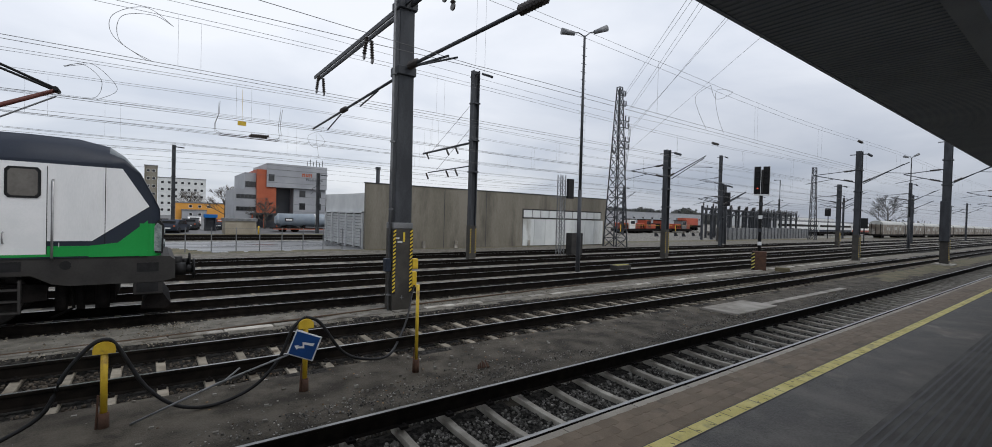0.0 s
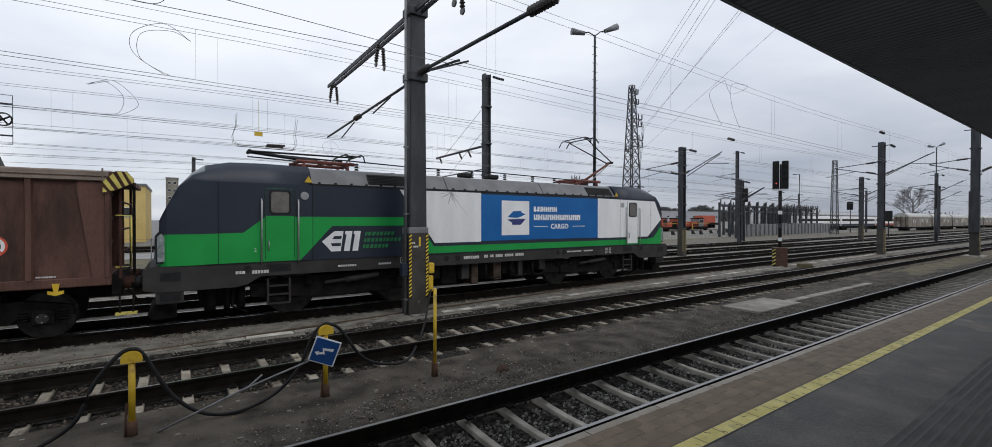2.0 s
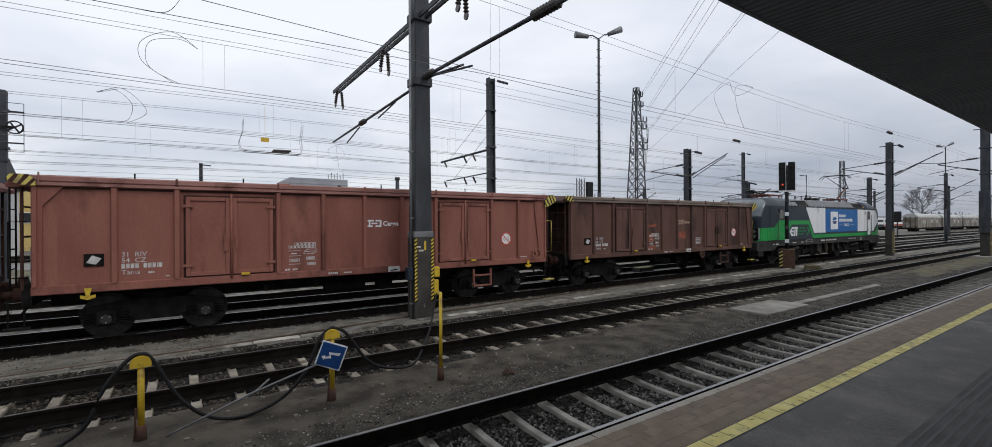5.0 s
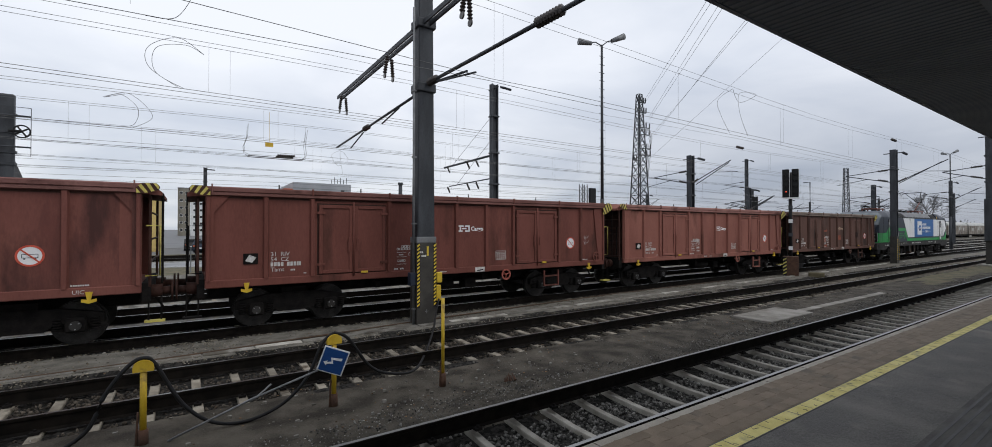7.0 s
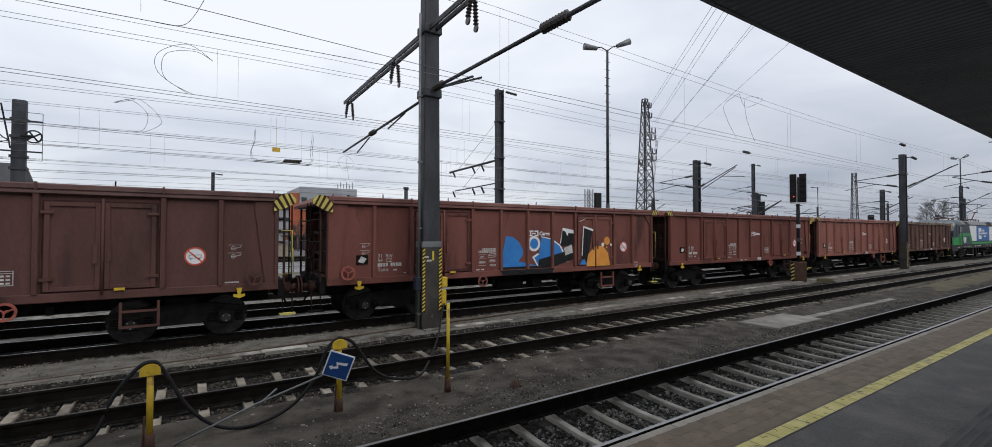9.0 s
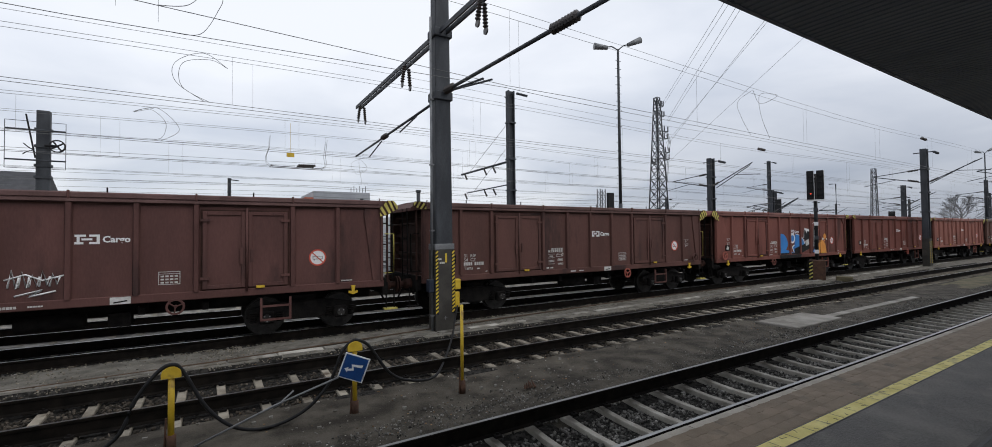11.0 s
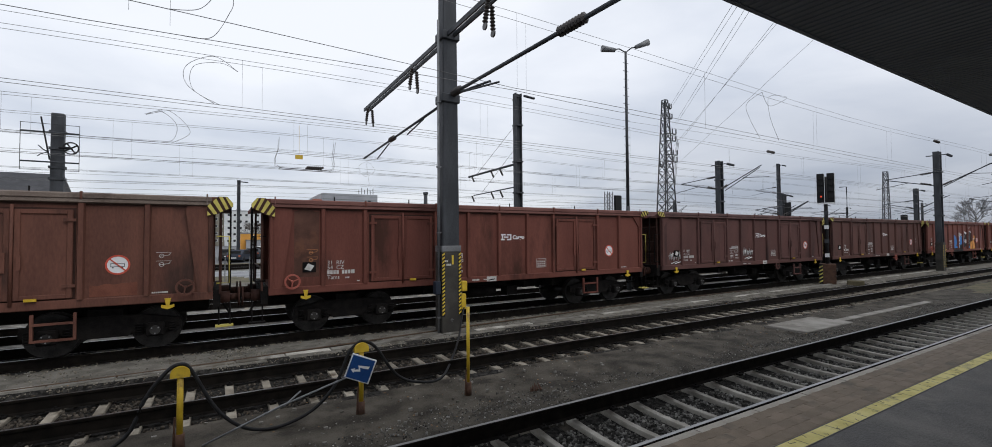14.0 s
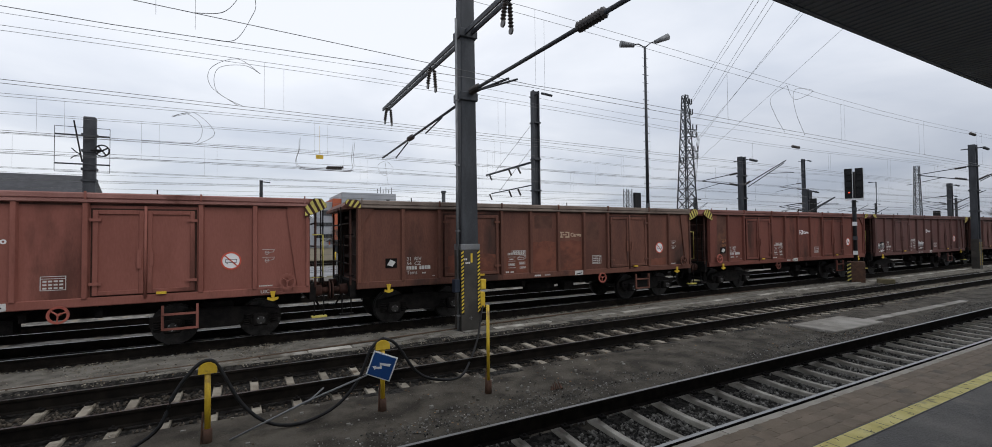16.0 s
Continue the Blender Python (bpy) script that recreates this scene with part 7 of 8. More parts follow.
def office():
    T = thing("office_block", "grey clad office block with orange-red stair tower", "building", pose(0, 75, 0))
    part("wing", B(3.55, 6.4, 0, 12, -0.3, 5.75), M["grey_clad"], T)
    part("wing_upper", B(4.85, 6.4, 0.5, 12, 5.75, 8.3), M["grey_clad"], T)
    part("stair_tower", B(6.4, 9.15, -0.4, 10, 2.1, 8.85), M["brick_orange"], T, "orange-red facade strip")
    part("upper_block", B(7.72, 16.8, -0.7, 12, 6.2, 9.9), M["grey_clad"], T, "grey upper storeys")
    part("lower_block", B(11.77, 16.8, -0.2, 12, -0.3, 6.2), M["grey_clad"], T)
    part("recess", B(9.15, 11.77, 2.5, 12, -0.3, 6.2), M["dark_void"], T, "dark recessed entrance")
    part("porch", B(6.4, 9.15, 1.5, 10, -0.3, 2.0), M["dark_void"], T, "dark glazed ground floor")
    part("porch_roof", B(5.6, 9.4, -1.2, 0.6, 1.9, 2.1), M["mast"], T, "flat porch roof")
    for x in (5.75, 7.4, 9.2):
        part("porch_post", B(x - 0.09, x + 0.09, -1.1, -0.92, -0.2, 1.9), M["brick_orange"], T)
    for k in range(1, 5):
        part("cladding_joint", B(11.78, 16.8, -0.215, -0.2, 1.2 * k, 1.2 * k + 0.05), M["mast_light"], T)
    for k in range(3):
        part("cladding_joint", B(7.73, 16.8, -0.715, -0.7, 6.9 + k * 1.0, 6.95 + k * 1.0), M["mast_light"], T)
    windows(T, 4.95, 6.35, 6.0, 7.0, 3, 1, 0.5, 0.38, 0.75, M["mast"], M["glass"])
    windows(T, 3.7, 6.35, 4.2, 5.0, 5, 1, 0, 0.42, 0.5, M["mast"], M["glass"])
    windows(T, 3.7, 6.35, 2.3, 3.1, 5, 1, 0, 0.42, 0.5, M["mast"], M["glass"])
    windows(T, 12.5, 13.7, 2.3, 6.4, 1, 2, -0.2, 0.8, 0.95, M["mast"], M["glass"])
    windows(T, 15.2, 16.2, 2.3, 6.4, 1, 2, -0.2, 0.55, 0.95, M["mast"], M["glass"])
    windows(T, 7.9, 8.85, 7.0, 8.3, 1, 1, -0.7, 0.7, 0.95, M["mast"], M["glass"])
    letters("sign_word", "Produktion", 0.58, M["mast"], T, 13.5, -0.74, 7.5, "dark lettering on the facade")
    bars("brand_letters", T, M["brick_orange"], 12.88, 8.1, [0.45, 0.42, 0.42], 0.55, y=-0.72)
    bm = bmesh.new()
    for i in range(6):
        rod(bm, (14.3 + i * 0.5, 2, 10.2), (14.3 + i * 0.5, 2, 10.9 + 0.4 * (i % 2)), 0.05, n=6)
    part("roof_aerials", bm, M["mast"], T)


office()


def block(name, label, x0, x1, y, d, h, wall_m, rows_, cols, roof_m=None, pitched=False, w=1.2, wh=1.3):
    T = thing(name, label, "building", pose(0, y, 0))
    part("wall", B(x0, x1, 0, d, -0.3, h), wall_m, T)
    if pitched:
        part("roof", E([(-0.4, h), (d + 0.4, h), (d / 2, h + d * 0.3)], "x", x0 - 0.3, x1 + 0.3), roof_m or M["tile_roof"], T, "dark pitched roof")
    else:
        part("roof", B(x0 - 0.1, x1 + 0.1, -0.1, d, h, h + 0.3), roof_m or M["mast_light"], T)
    windows(T, x0 + 0.3, x1 - 0.3, 0.6, h - 0.3, cols, rows_, 0, w, wh, M["white"], M["glass"])
    return T


block("apartment_block", "distant white apartment block with small windows", -5.6, 8.95, 200, 14, 13.3, M["pale_render"], 5, 7, w=0.85, wh=0.85)
block("apartment_block", "distant brownish apartment tower", -9.5, -5.75, 200, 12, 17.3, M["concrete_wall"], 6, 2, w=0.85, wh=0.85)
ob = block("orange_building", "orange flat-roofed building with small square windows", -2.2, 9.0, 130, 10, 3.8, M["orange_wall"], 0, 0)
windows(ob, -0.2, 5.4, 2.4, 3.7, 3, 1, 0, 0.6, 0.55, M["white"], M["glass"])
ob = block("low_annex", "pale blue-grey annex before the orange building", -1.05, 3.9, 128, 1.9, 2.0, M["grey_clad"], 0, 0)
windows(ob, -0.2, 3.4, 0.5, 1.7, 2, 1, 0, 0.6, 0.6, M["white"], M["glass"])
block("garden_shed", "small windowless beige shed beside the fence", 0.04, 3.05, 53.2, 3, 1.25, M["pale_shed"], 0, 0)
T = thing("kiosk", "dark open kiosk with blue fascia", "kiosk", pose(-0.6, 62, -0.18))
part("back_wall", B(-0.6, 0.6, 0.9, 1.0, 0, 1.9), M["dark_void"], T)
for u in (-0.6, 0.52):
    part("side_wall", B(u, u + 0.08, 0, 0.9, 0, 1.7), M["dark_void"], T)
part("fascia", B(-0.72, 0.72, -0.1, 1.05, 1.62, 2.02), M["blue"], T, "blue fascia")
T = thing("red_notice_board", "small red notice board on legs", "sign", pose(0.45, 62.5, -0.18))
bd = part("board", B(-0.35, 0.35, -0.03, 0.03, 1.1, 1.5), M["brick_orange"], T)
part("text_bar", B(-0.25, 0.2, -0.036, -0.03, 1.25, 1.36), M["white"], bd)
for u in (-0.3, 0.25):
    part("leg", B(u, u + 0.06, -0.02, 0.02, 0, 1.1), M["mast"], T)
bm = bmesh.new()
rod(bm, (3.25, 53.0, -0.2), (3.25, 53.0, 0.75), 0.09, n=10)
solid("guard_post", bm, M["warn_yellow"], "yellow steel guard post beside the shed", "post")
block("ochre_depot", "ochre depot building with dark windows behind the yard", -24, -9, 62, 14, 6.2, M["yellow_wall"], 1, 5, pitched=False, w=1.6, wh=1.0)
block("slate_house", "house with dark slate pitched roof", -40, -18.3, 45, 9, 5.5, M["pale_render"], 2, 6, pitched=True)
block("grey_warehouse", "long grey flat warehouse far behind the yard", -60, -25, 80, 20, 5.2, M["grey_clad"], 1, 8)
block("far_hall", "long pale industrial hall on the horizon", 120, 260, 240, 40, 9, M["pale_render"], 1, 16, w=3, wh=1.5)
block("far_hall", "low grey shed on the horizon", 300, 470, 260, 40, 11, M["grey_clad"], 1, 12, w=3, wh=1.5)
block("far_hall", "low white depot on the horizon", 560, 800, 240, 40, 13, M["pale_render"], 2, 16, w=3, wh=1.5)

FE = thing("yard_fence", "thin mesh fence on grey posts along the yard", "fence")
for i in range(16):
    x = -14 + i * 1.35
    bm = bmesh.new()
    rod(bm, (x, 29.4, -0.2), (x, 29.4, 1.35), 0.03, n=6)
    part("post", bm, M["mast_light"], FE)
bm = bmesh.new()
for z in (0.1, 0.7, 1.3):
    rod(bm, (-14, 29.4, z), (6.3, 29.4, z), 0.008, n=4)
part("fence_wire", bm, M["wire"], FE)


def tank_wagon():
    T = thing("tank_wagon", "blue-grey tank wagon with white band partly behind the hall", "tank wagon", pose(6.25, 60, 0))
    bm = bmesh.new()
    rod(bm, (0.35, 0, 1.34), (12.0, 0, 1.34), 0.85, n=24)
    rod(bm, (0.0, 0, 1.34), (0.35, 0, 1.34), 0.45, 0.85, n=24)
    rod(bm, (12.0, 0, 1.34), (12.3, 0, 1.34), 0.85, 0.45, n=24)
    part("tank", bm, M["tank"], T)
    part("underframe", B(-0.4, 12.8, -1.2, 1.2, 0.2, 0.38), M["under"], T)
    part("side_sill", B(-0.4, 12.8, -1.26, -1.2, 0.16, 0.28), M["brick_orange"], T, "red side sill")
    em = part("emblem", B(1.0, 2.0, -0.88, -0.80, 1.2, 1.6), M["black"], T, "black plate with pale border")
    part("emblem_bar", B(1.12, 1.88, -0.886, -0.88, 1.3, 1.5), M["white"], em)
    bm = bmesh.new()
    rod(bm, (4.75, 0, 1.34), (4.95, 0, 1.34), 0.862, n=24)
    part("white_band", bm, M["white"], T)
    for x in (1.2, 3.4, 7.4, 10.8):
        part("saddle", B(x - 0.15, x + 0.15, -0.8, 0.8, 0.38, 0.72), M["under"], T)
    for x in (0.9, 2.4, 9.9, 11.4):
        bm = bmesh.new()
        rod(bm, (x, -0.8, 0.16), (x, 0.8, 0.16), 0.36, n=16)
        part("wheelset", bm, M["under"], T)


M["tank"] = mat("pale_blue_tank", (0.20, 0.24, 0.28), (0.27, 0.31, 0.35), 0.45, scale=1, fine=20, bump=0.02)
tank_wagon()


def parked_car(x, y, m, rz=0):
    T = thing("parked_car", "small parked car beside the sheds", "car", pose(x, y, -0.17, 0, 0, rz), group="parked cars")
    bm = bmesh.new()
    extrude(bm, [(-2.0, 0.3), (2.0, 0.3), (2.05, 0.75), (1.2, 0.88), (0.6, 1.38), (-1.1, 1.42), (-1.9, 0.95), (-2.05, 0.7)], "y", -0.82, 0.82)
    part("body", bm, m, T)
    part("rear_window", B(-1.80, -1.72, -0.62, 0.62, 1.02, 1.30), M["glass"], T)
    for v in (-0.68, 0.5):
        part("tail_lamp", B(-2.07, -2.0, v, v + 0.18, 0.66, 0.84), M["brick_orange"], T)
    part("number_plate", B(-2.08, -2.03, -0.25, 0.25, 0.48, 0.6), M["white"], T)
    part("side_window", E([(-1.5, 0.95), (1.0, 0.92), (0.55, 1.3), (-1.05, 1.34)], "y", -0.835, -0.82), M["glass"], T)
    for u in (-1.25, 1.25):
        bm = bmesh.new()
        rod(bm, (u, -0.85, 0.32), (u, 0.85, 0.32), 0.32, n=14)
        part("wheel", bm, M["black"], T)


parked_car(-4.3, 57, M["navy"], 70)
parked_car(-2.4, 66, M["mast"], 82)
parked_car(-5.6, 63, M["frame_grey"], 88)
parked_car(0.9, 67, M["navy"], 80)
parked_car(-1.2, 82, M["white"], 90)
for c in (42.6, 47.2):
    T = thing("siding_track", "dark siding track crossing behind the hall", "railway track", pose(0, c, 0), group="sidings")
    for u in (-0.752, 0.752):
        part("rail", B(-70, 34, u - 0.036, u + 0.036, -0.18, 0.0), M["rail_side"], T)


# ---------- far yard ----------
for x, y in ((88, 20.4), (112, 33), (52, 25.2)):
    T = thing("distant_signal", "slim distant signal post with black head", "railway signal", pose(x, y, 0), group="distant signals")
    bm = bmesh.new()
    h = 4.0 if x == 88 else 6.4
    rod(bm, (0, 0, -0.2), (0, 0, h), 0.09, n=8)
    part("post", bm, M["mast"], T)
    part("signal_head", B(-0.35, -0.15, -0.55, 0.55, h - 1.7, h, bev=0.03), M["black"], T)
T = thing("point_machine", "low grey point machine with striped lid between the tracks", "point machine", pose(14.2, 11.85, -0.17))
part("body", B(-0.6, 0.6, -0.25, 0.25, 0, 0.26, bev=0.03), M["frame_grey"], T)
for k in range(4):
    part("stripe", B(-0.5 + k * 0.28, -0.38 + k * 0.28, -0.2, 0.2, 0.262, 0.268), M["soft_yellow"], T)

M["loco_orange"] = mat("orange_red_loco_paint", (0.30, 0.045, 0.02), (0.42, 0.075, 0.03), 0.5, scale=0.6, fine=8, bump=0.02, c=(0.10, 0.04, 0.025))
for i, (x, y, hood, cabm) in enumerate(((75.5, 58, "loco_orange", "white"), (84, 60, "loco_orange", "loco_orange"), (93, 62, "under", "loco_orange"), (102, 62, "loco_orange", "mast_light"))):
    T = thing("shunting_locomotive", "orange-red shunting locomotive with dark running gear", "locomotive", pose(x, y, 0), group="parked shunters")
    part("cab", B(-1.0, 1.0, -1.2, 1.2, 0.8, 2.75, bev=0.08), M[cabm], T)
    part("cab_roof", B(-1.15, 1.15, -1.25, 1.25, 2.75, 2.95, bev=0.05), M["under"], T)
    part("bonnet", B(-3.8, -1.0, -0.9, 0.9, 0.8, 2.05, bev=0.1), M[hood], T)
    part("bonnet", B(1.0, 3.2, -0.9, 0.9, 0.8, 1.9, bev=0.1), M["loco_orange"], T)
    for k in range(3):
        part("grille", B(-3.5 + k * 0.85, -2.95 + k * 0.85, -0.92, -0.9, 1.0, 1.75), M["under"], T)
    for u in (-3.0, -1.6, 1.4, 2.8):
        bm = bmesh.new()
        rod(bm, (u, -0.8, 0.3), (u, 0.8, 0.3), 0.46, n=14)
        part("wheelset", bm, M["under"], T)
    part("cab_window", B(-0.7, 0.7, -1.23, -1.19, 1.85, 2.5), M["glass"], T)
    part("underframe", B(-4.2, 3.6, -1.2, 1.2, 0.3, 0.8), M["under"], T)
    part("step_board", B(-4.2, -3.9, -1.24, -1.2, 0.1, 1.6), M["warn_yellow"], T)
    bm = bmesh.new()
    rod(bm, (-4.1, -1.25, 1.6), (3.5, -1.25, 1.6), 0.03, n=6)
    part("handrail", bm, M["warn_yellow"], T)
solid("orange_container", B(131.5, 138.8, 78, 81, 1.6, 3.9, bev=0.05), M["loco_orange"], "orange-red freight container on a flat wagon", "container")
T = thing("flat_wagon", "dark flat wagon under the orange container", "freight wagon", pose(135, 79.5, 0))
part("deck", B(-6, 6, -1.4, 1.4, 0.9, 1.6), M["under"], T)
for u in (-4.5, -2.8, 2.8, 4.5):
    bm = bmesh.new()
    rod(bm, (u, -0.8, 0.4), (u, 0.8, 0.4), 0.5, n=14)
    part("wheelset", bm, M["under"], T)
for i in range(5):
    T = thing("buffer_stop", "low pale concrete buffer stop at a siding end", "buffer stop", pose(66 + i * 7.5, 44 + 0.8 * i, -0.18), group="buffer stops")
    part("beam", B(-0.3, 0.3, -1.2, 1.2, 0.6, 0.95, bev=0.03), M["concrete_line"], T)
    for u in (-0.8, 0.8):
        part("strut", E([(-0.1, 0), (0.9, 0), (0.1, 0.8), (-0.2, 0.8)], "y", u - 0.12, u + 0.12), M["mast"], T)

T = thing("substation_gantry", "dark steel gantry rows of a railway substation", "substation")
for i in range(28):
    x = 63 + (i % 14) * 3.6 + (10.0 if i > 13 else 0)
    y = 34.5 + (i % 14) * 0.3 + (4.8 if i > 13 else 0)
    bm = bmesh.new()
    for k in (0, 1):
        box(bm, x + 6.3 * k - 0.14, x + 6.3 * k + 0.14, y + 3.5 * k - 0.14, y + 3.5 * k + 0.14, -0.2, 5.2)
    rod(bm, (x, y, 4.85), (x + 6.3, y + 3.5, 4.85), 0.14, n=4)
    rod(bm, (x, y, 4.1), (x + 6.3, y + 3.5, 4.1), 0.07, n=4)
    rod(bm, (x, y, 3.2), (x + 1.6, y, 4.9), 0.06, n=4)
    part("frame", bm, M["mast"], T, "dark steel frame")
    for k in range(3):
        bm = bmesh.new()
        ins_rod(bm, (x + 0.3 + k * 2.2, y + k * 1.2, 4.95), (x + 0.3 + k * 2.2, y + k * 1.2, 5.7), 0.14)
        part("insulator", bm, M["insulator"], T)
for z, k in ((4.85, 0), (4.85, 0.5), (4.85, 1), (3.9, 0.02)):
    bm = bmesh.new()
    rod(bm, (62.8 + 6.3 * k, 34.5 + 3.5 * k, z), (110 + 6.3 * k, 38.4 + 3.5 * k, z), 0.13, n=4)
    part("rail_beam", bm, M["mast"], T)
for i in range(26):
    x = 66 + i * 1.7
    solid("switch_cabinet", B(x, x + 0.95, 33.2 + 0.1 * i, 33.8 + 0.1 * i, -0.2, 1.7 + 0.25 * hash01(i), bev=0.02), M["mast_light"], "pale grey switch cabinet in the substation row", "cabinet", group="substation cabinets")


def van_wagon(x, y):
    T = thing("sliding_wall_wagon", "dirty grey-brown sliding-wall wagon with rounded pale roof", "freight wagon", pose(x, y, 0), group="parked wagons")
    part("body", B(-9.6, 9.6, -1.4, 1.4, 0.9, 3.3), M["van"], T)
    prof = [(1.42 * math.cos(a), 3.3 + 0.95 * math.sin(a)) for a in [math.pi * i / 10 for i in range(11)]]
    part("roof", E(prof, "x", -9.65, 9.65), M["van_roof"], T, "rounded pale roof")
    for k in range(9):
        u = -9.6 + k * 2.4
        part("side_rib", B(u - 0.06, u + 0.06, -1.45, -1.4, 0.9, 3.35), M["van_roof"], T)
    for u, w, z in ((-6.2, 0.9, 1.9), (-4.4, 0.7, 1.8), (1.0, 1.2, 2.0), (5.4, 1.0, 1.9)):
        part("pale_placard", B(u, u + w, -1.415, -1.4, z, z + 0.8), M["van_roof"], T)
    part("end_wall", B(-9.66, -9.6, -1.3, 1.3, 0.95, 3.3), M["van"], T, "ribbed rusty end wall")
    for u in (-0.9, 0.0, 0.9):
        part("end_rib", B(-9.72, -9.66, u - 0.06, u + 0.06, 0.95, 3.5), M["under"], T)
    part("underframe", B(-10.2, 10.2, -1.3, 1.3, 0.5, 0.898), M["under"], T)
    for u in (-8, -6.4, 6.4, 8):
        bm = bmesh.new()
        rod(bm, (u, -0.8, 0.44), (u, 0.8, 0.44), 0.46, n=14)
        part("wheelset", bm, M["under"], T)


M["van"] = mat("grimy_wagon_side", (0.10, 0.078, 0.058), (0.24, 0.205, 0.165), 0.7, scale=0.7, fine=10, bump=0.03, c=(0.36, 0.34, 0.30), stain=0.35)
M["van_roof"] = mat("pale_wagon_roof", (0.34, 0.34, 0.32), (0.46, 0.46, 0.43), 0.5, scale=0.6, fine=10, bump=0.02)
for i in range(11):
    van_wagon(145.8 + i * 21.2, 30.5)
for i in range(4):
    T = thing("passenger_coach", "white and dark blue passenger coach in the far yard", "railway coach", pose(126 + i * 26.6, 45, 0), group="parked coaches")
    part("body", B(-13, 13, -1.4, 1.4, 0.9, 3.5, bev=0.1), M["white"], T)
    part("window_strip", B(-12.5, 12.5, -1.43, -1.4, 2.25, 2.8), M["glass"], T)
    part("waist_stripe", B(-12.9, 12.9, -1.425, -1.4, 0.95, 1.5), M["navy"] if i < 2 else M["loco_orange"], T)
    part("roof", B(-13, 13, -1.25, 1.25, 3.5, 3.9, bev=0.1), M["mast_light"], T)
    part("underframe", B(-12.5, 12.5, -1.2, 1.2, 0.25, 0.9), M["under"], T)
    for u in (-10, -7.6, 7.6, 10):
        bm = bmesh.new()
        rod(bm, (u, -0.8, 0.3), (u, 0.8, 0.3), 0.48, n=14)
        part("wheelset", bm, M["under"], T)


def bare_tree(x, y, h, seed, label, bark="bark"):
    T = thing("bare_tree", label, "tree", pose(x, y, -0.2))
    rr = random.Random(seed)
    bm = bmesh.new()
    rod(bm, (0, 0, 0), (0, 0, h * 0.45), h * 0.025, h * 0.016, n=7)
    part("trunk", bm, M[bark], T)
    bm = bmesh.new()

    def grow(p, d, l, r, depth):
        q = p + d * l
        rod(bm, p, q, r, r * 0.65, n=4, caps=False)
        if depth:
            for _ in range(4 if depth > 1 else 5):
                e = (d + Vector((rr.uniform(-1, 1), rr.uniform(-1, 1), rr.uniform(-0.3, 0.7))) * 0.75).normalized()
                grow(p.lerp(q, rr.uniform(0.55, 1)), e, l * rr.uniform(0.55, 0.8), r * 0.55, depth - 1)
    for k in range(12):
        a = k * 2.4
        grow(Vector((0, 0, h * (0.16 + 0.03 * k))), Vector((math.cos(a), math.sin(a), 0.35 + 0.11 * k)).normalized(), h * (0.24 - 0.007 * k), h * 0.009, 4 if k % 2 else 3)
    part("crown", bm, M[bark], T, "bare winter twigs")
    return T


M["far_bark"] = mat("hazy_grey_bark", (0.15, 0.15, 0.155), (0.20, 0.20, 0.205), 0.95, scale=1, fine=5, bump=0)
M["bark"] = mat("winter_bark", (0.07, 0.06, 0.05), (0.12, 0.105, 0.09), 0.9, scale=3, fine=20, bump=0.2)
bare_tree(285, 62, 24, 1, "large bare winter tree on the horizon", "far_bark")
bare_tree(4.5, 96, 9, 2, "bare grey tree beside the office block")
bare_tree(6.8, 70, 5.5, 3, "small bare tree before the office block")
bare_tree(1.5, 150, 10, 4, "bare tree behind the orange building")


def wood(name, label, x0, x1, y, h, n, seed, m):
    """A far wood: many uneven clumps of twig and leaf."""
    rr = random.Random(seed)
    V, F = [], []
    for i in range(n):
        t = rr.random()
        x = x0 + (x1 - x0) * t
        hh = h * (0.62 + 0.4 * noise.noise((x * 0.012, seed, 0)) + 0.12 * noise.noise((x * 0.08, seed, 4)))
        c = Vector((x, y + rr.uniform(-10, 10), rr.random() ** 0.8 * max(hh, 1)))
        s = h * rr.uniform(0.08, 0.2)
        b = len(V)
        for k in range(3):
            d1 = Vector((rr.uniform(-1, 1), rr.uniform(-.5, .5), rr.uniform(-1, 1))) * s
            d2 = Vector((rr.uniform(-1, 1), rr.uniform(-.5, .5), rr.uniform(-1, 1))) * s
            V += [c, c + d1, c + d2]
            F.append((b + 3 * k, b + 3 * k + 1, b + 3 * k + 2))
    me = bpy.data.meshes.new(name)
    me.from_pydata([tuple(v) for v in V], [], F)
    me.materials.append(m)
    return tagged(new(name, me), label, "wood", kind="stuff")


M["far_wood"] = mat("hazy_winter_wood", (0.075, 0.08, 0.085), (0.115, 0.12, 0.105), 0.95, scale=0.05, fine=1, bump=0)
M["near_wood"] = mat("winter_hedge", (0.05, 0.048, 0.035), (0.10, 0.09, 0.07), 0.95, scale=0.3, fine=4, bump=0)
wood("far_wood", "dark line of winter woods on the horizon", 150, 1500, 420, 19, 30000, 1, M["far_wood"])
wood("far_wood", "wooded hill line on the horizon", 180, 1700, 620, 40, 30000, 2, M["far_wood"])
wood("far_wood", "bare bushes at the end of the yard", 330, 1500, 75, 9, 6000, 3, M["near_wood"])

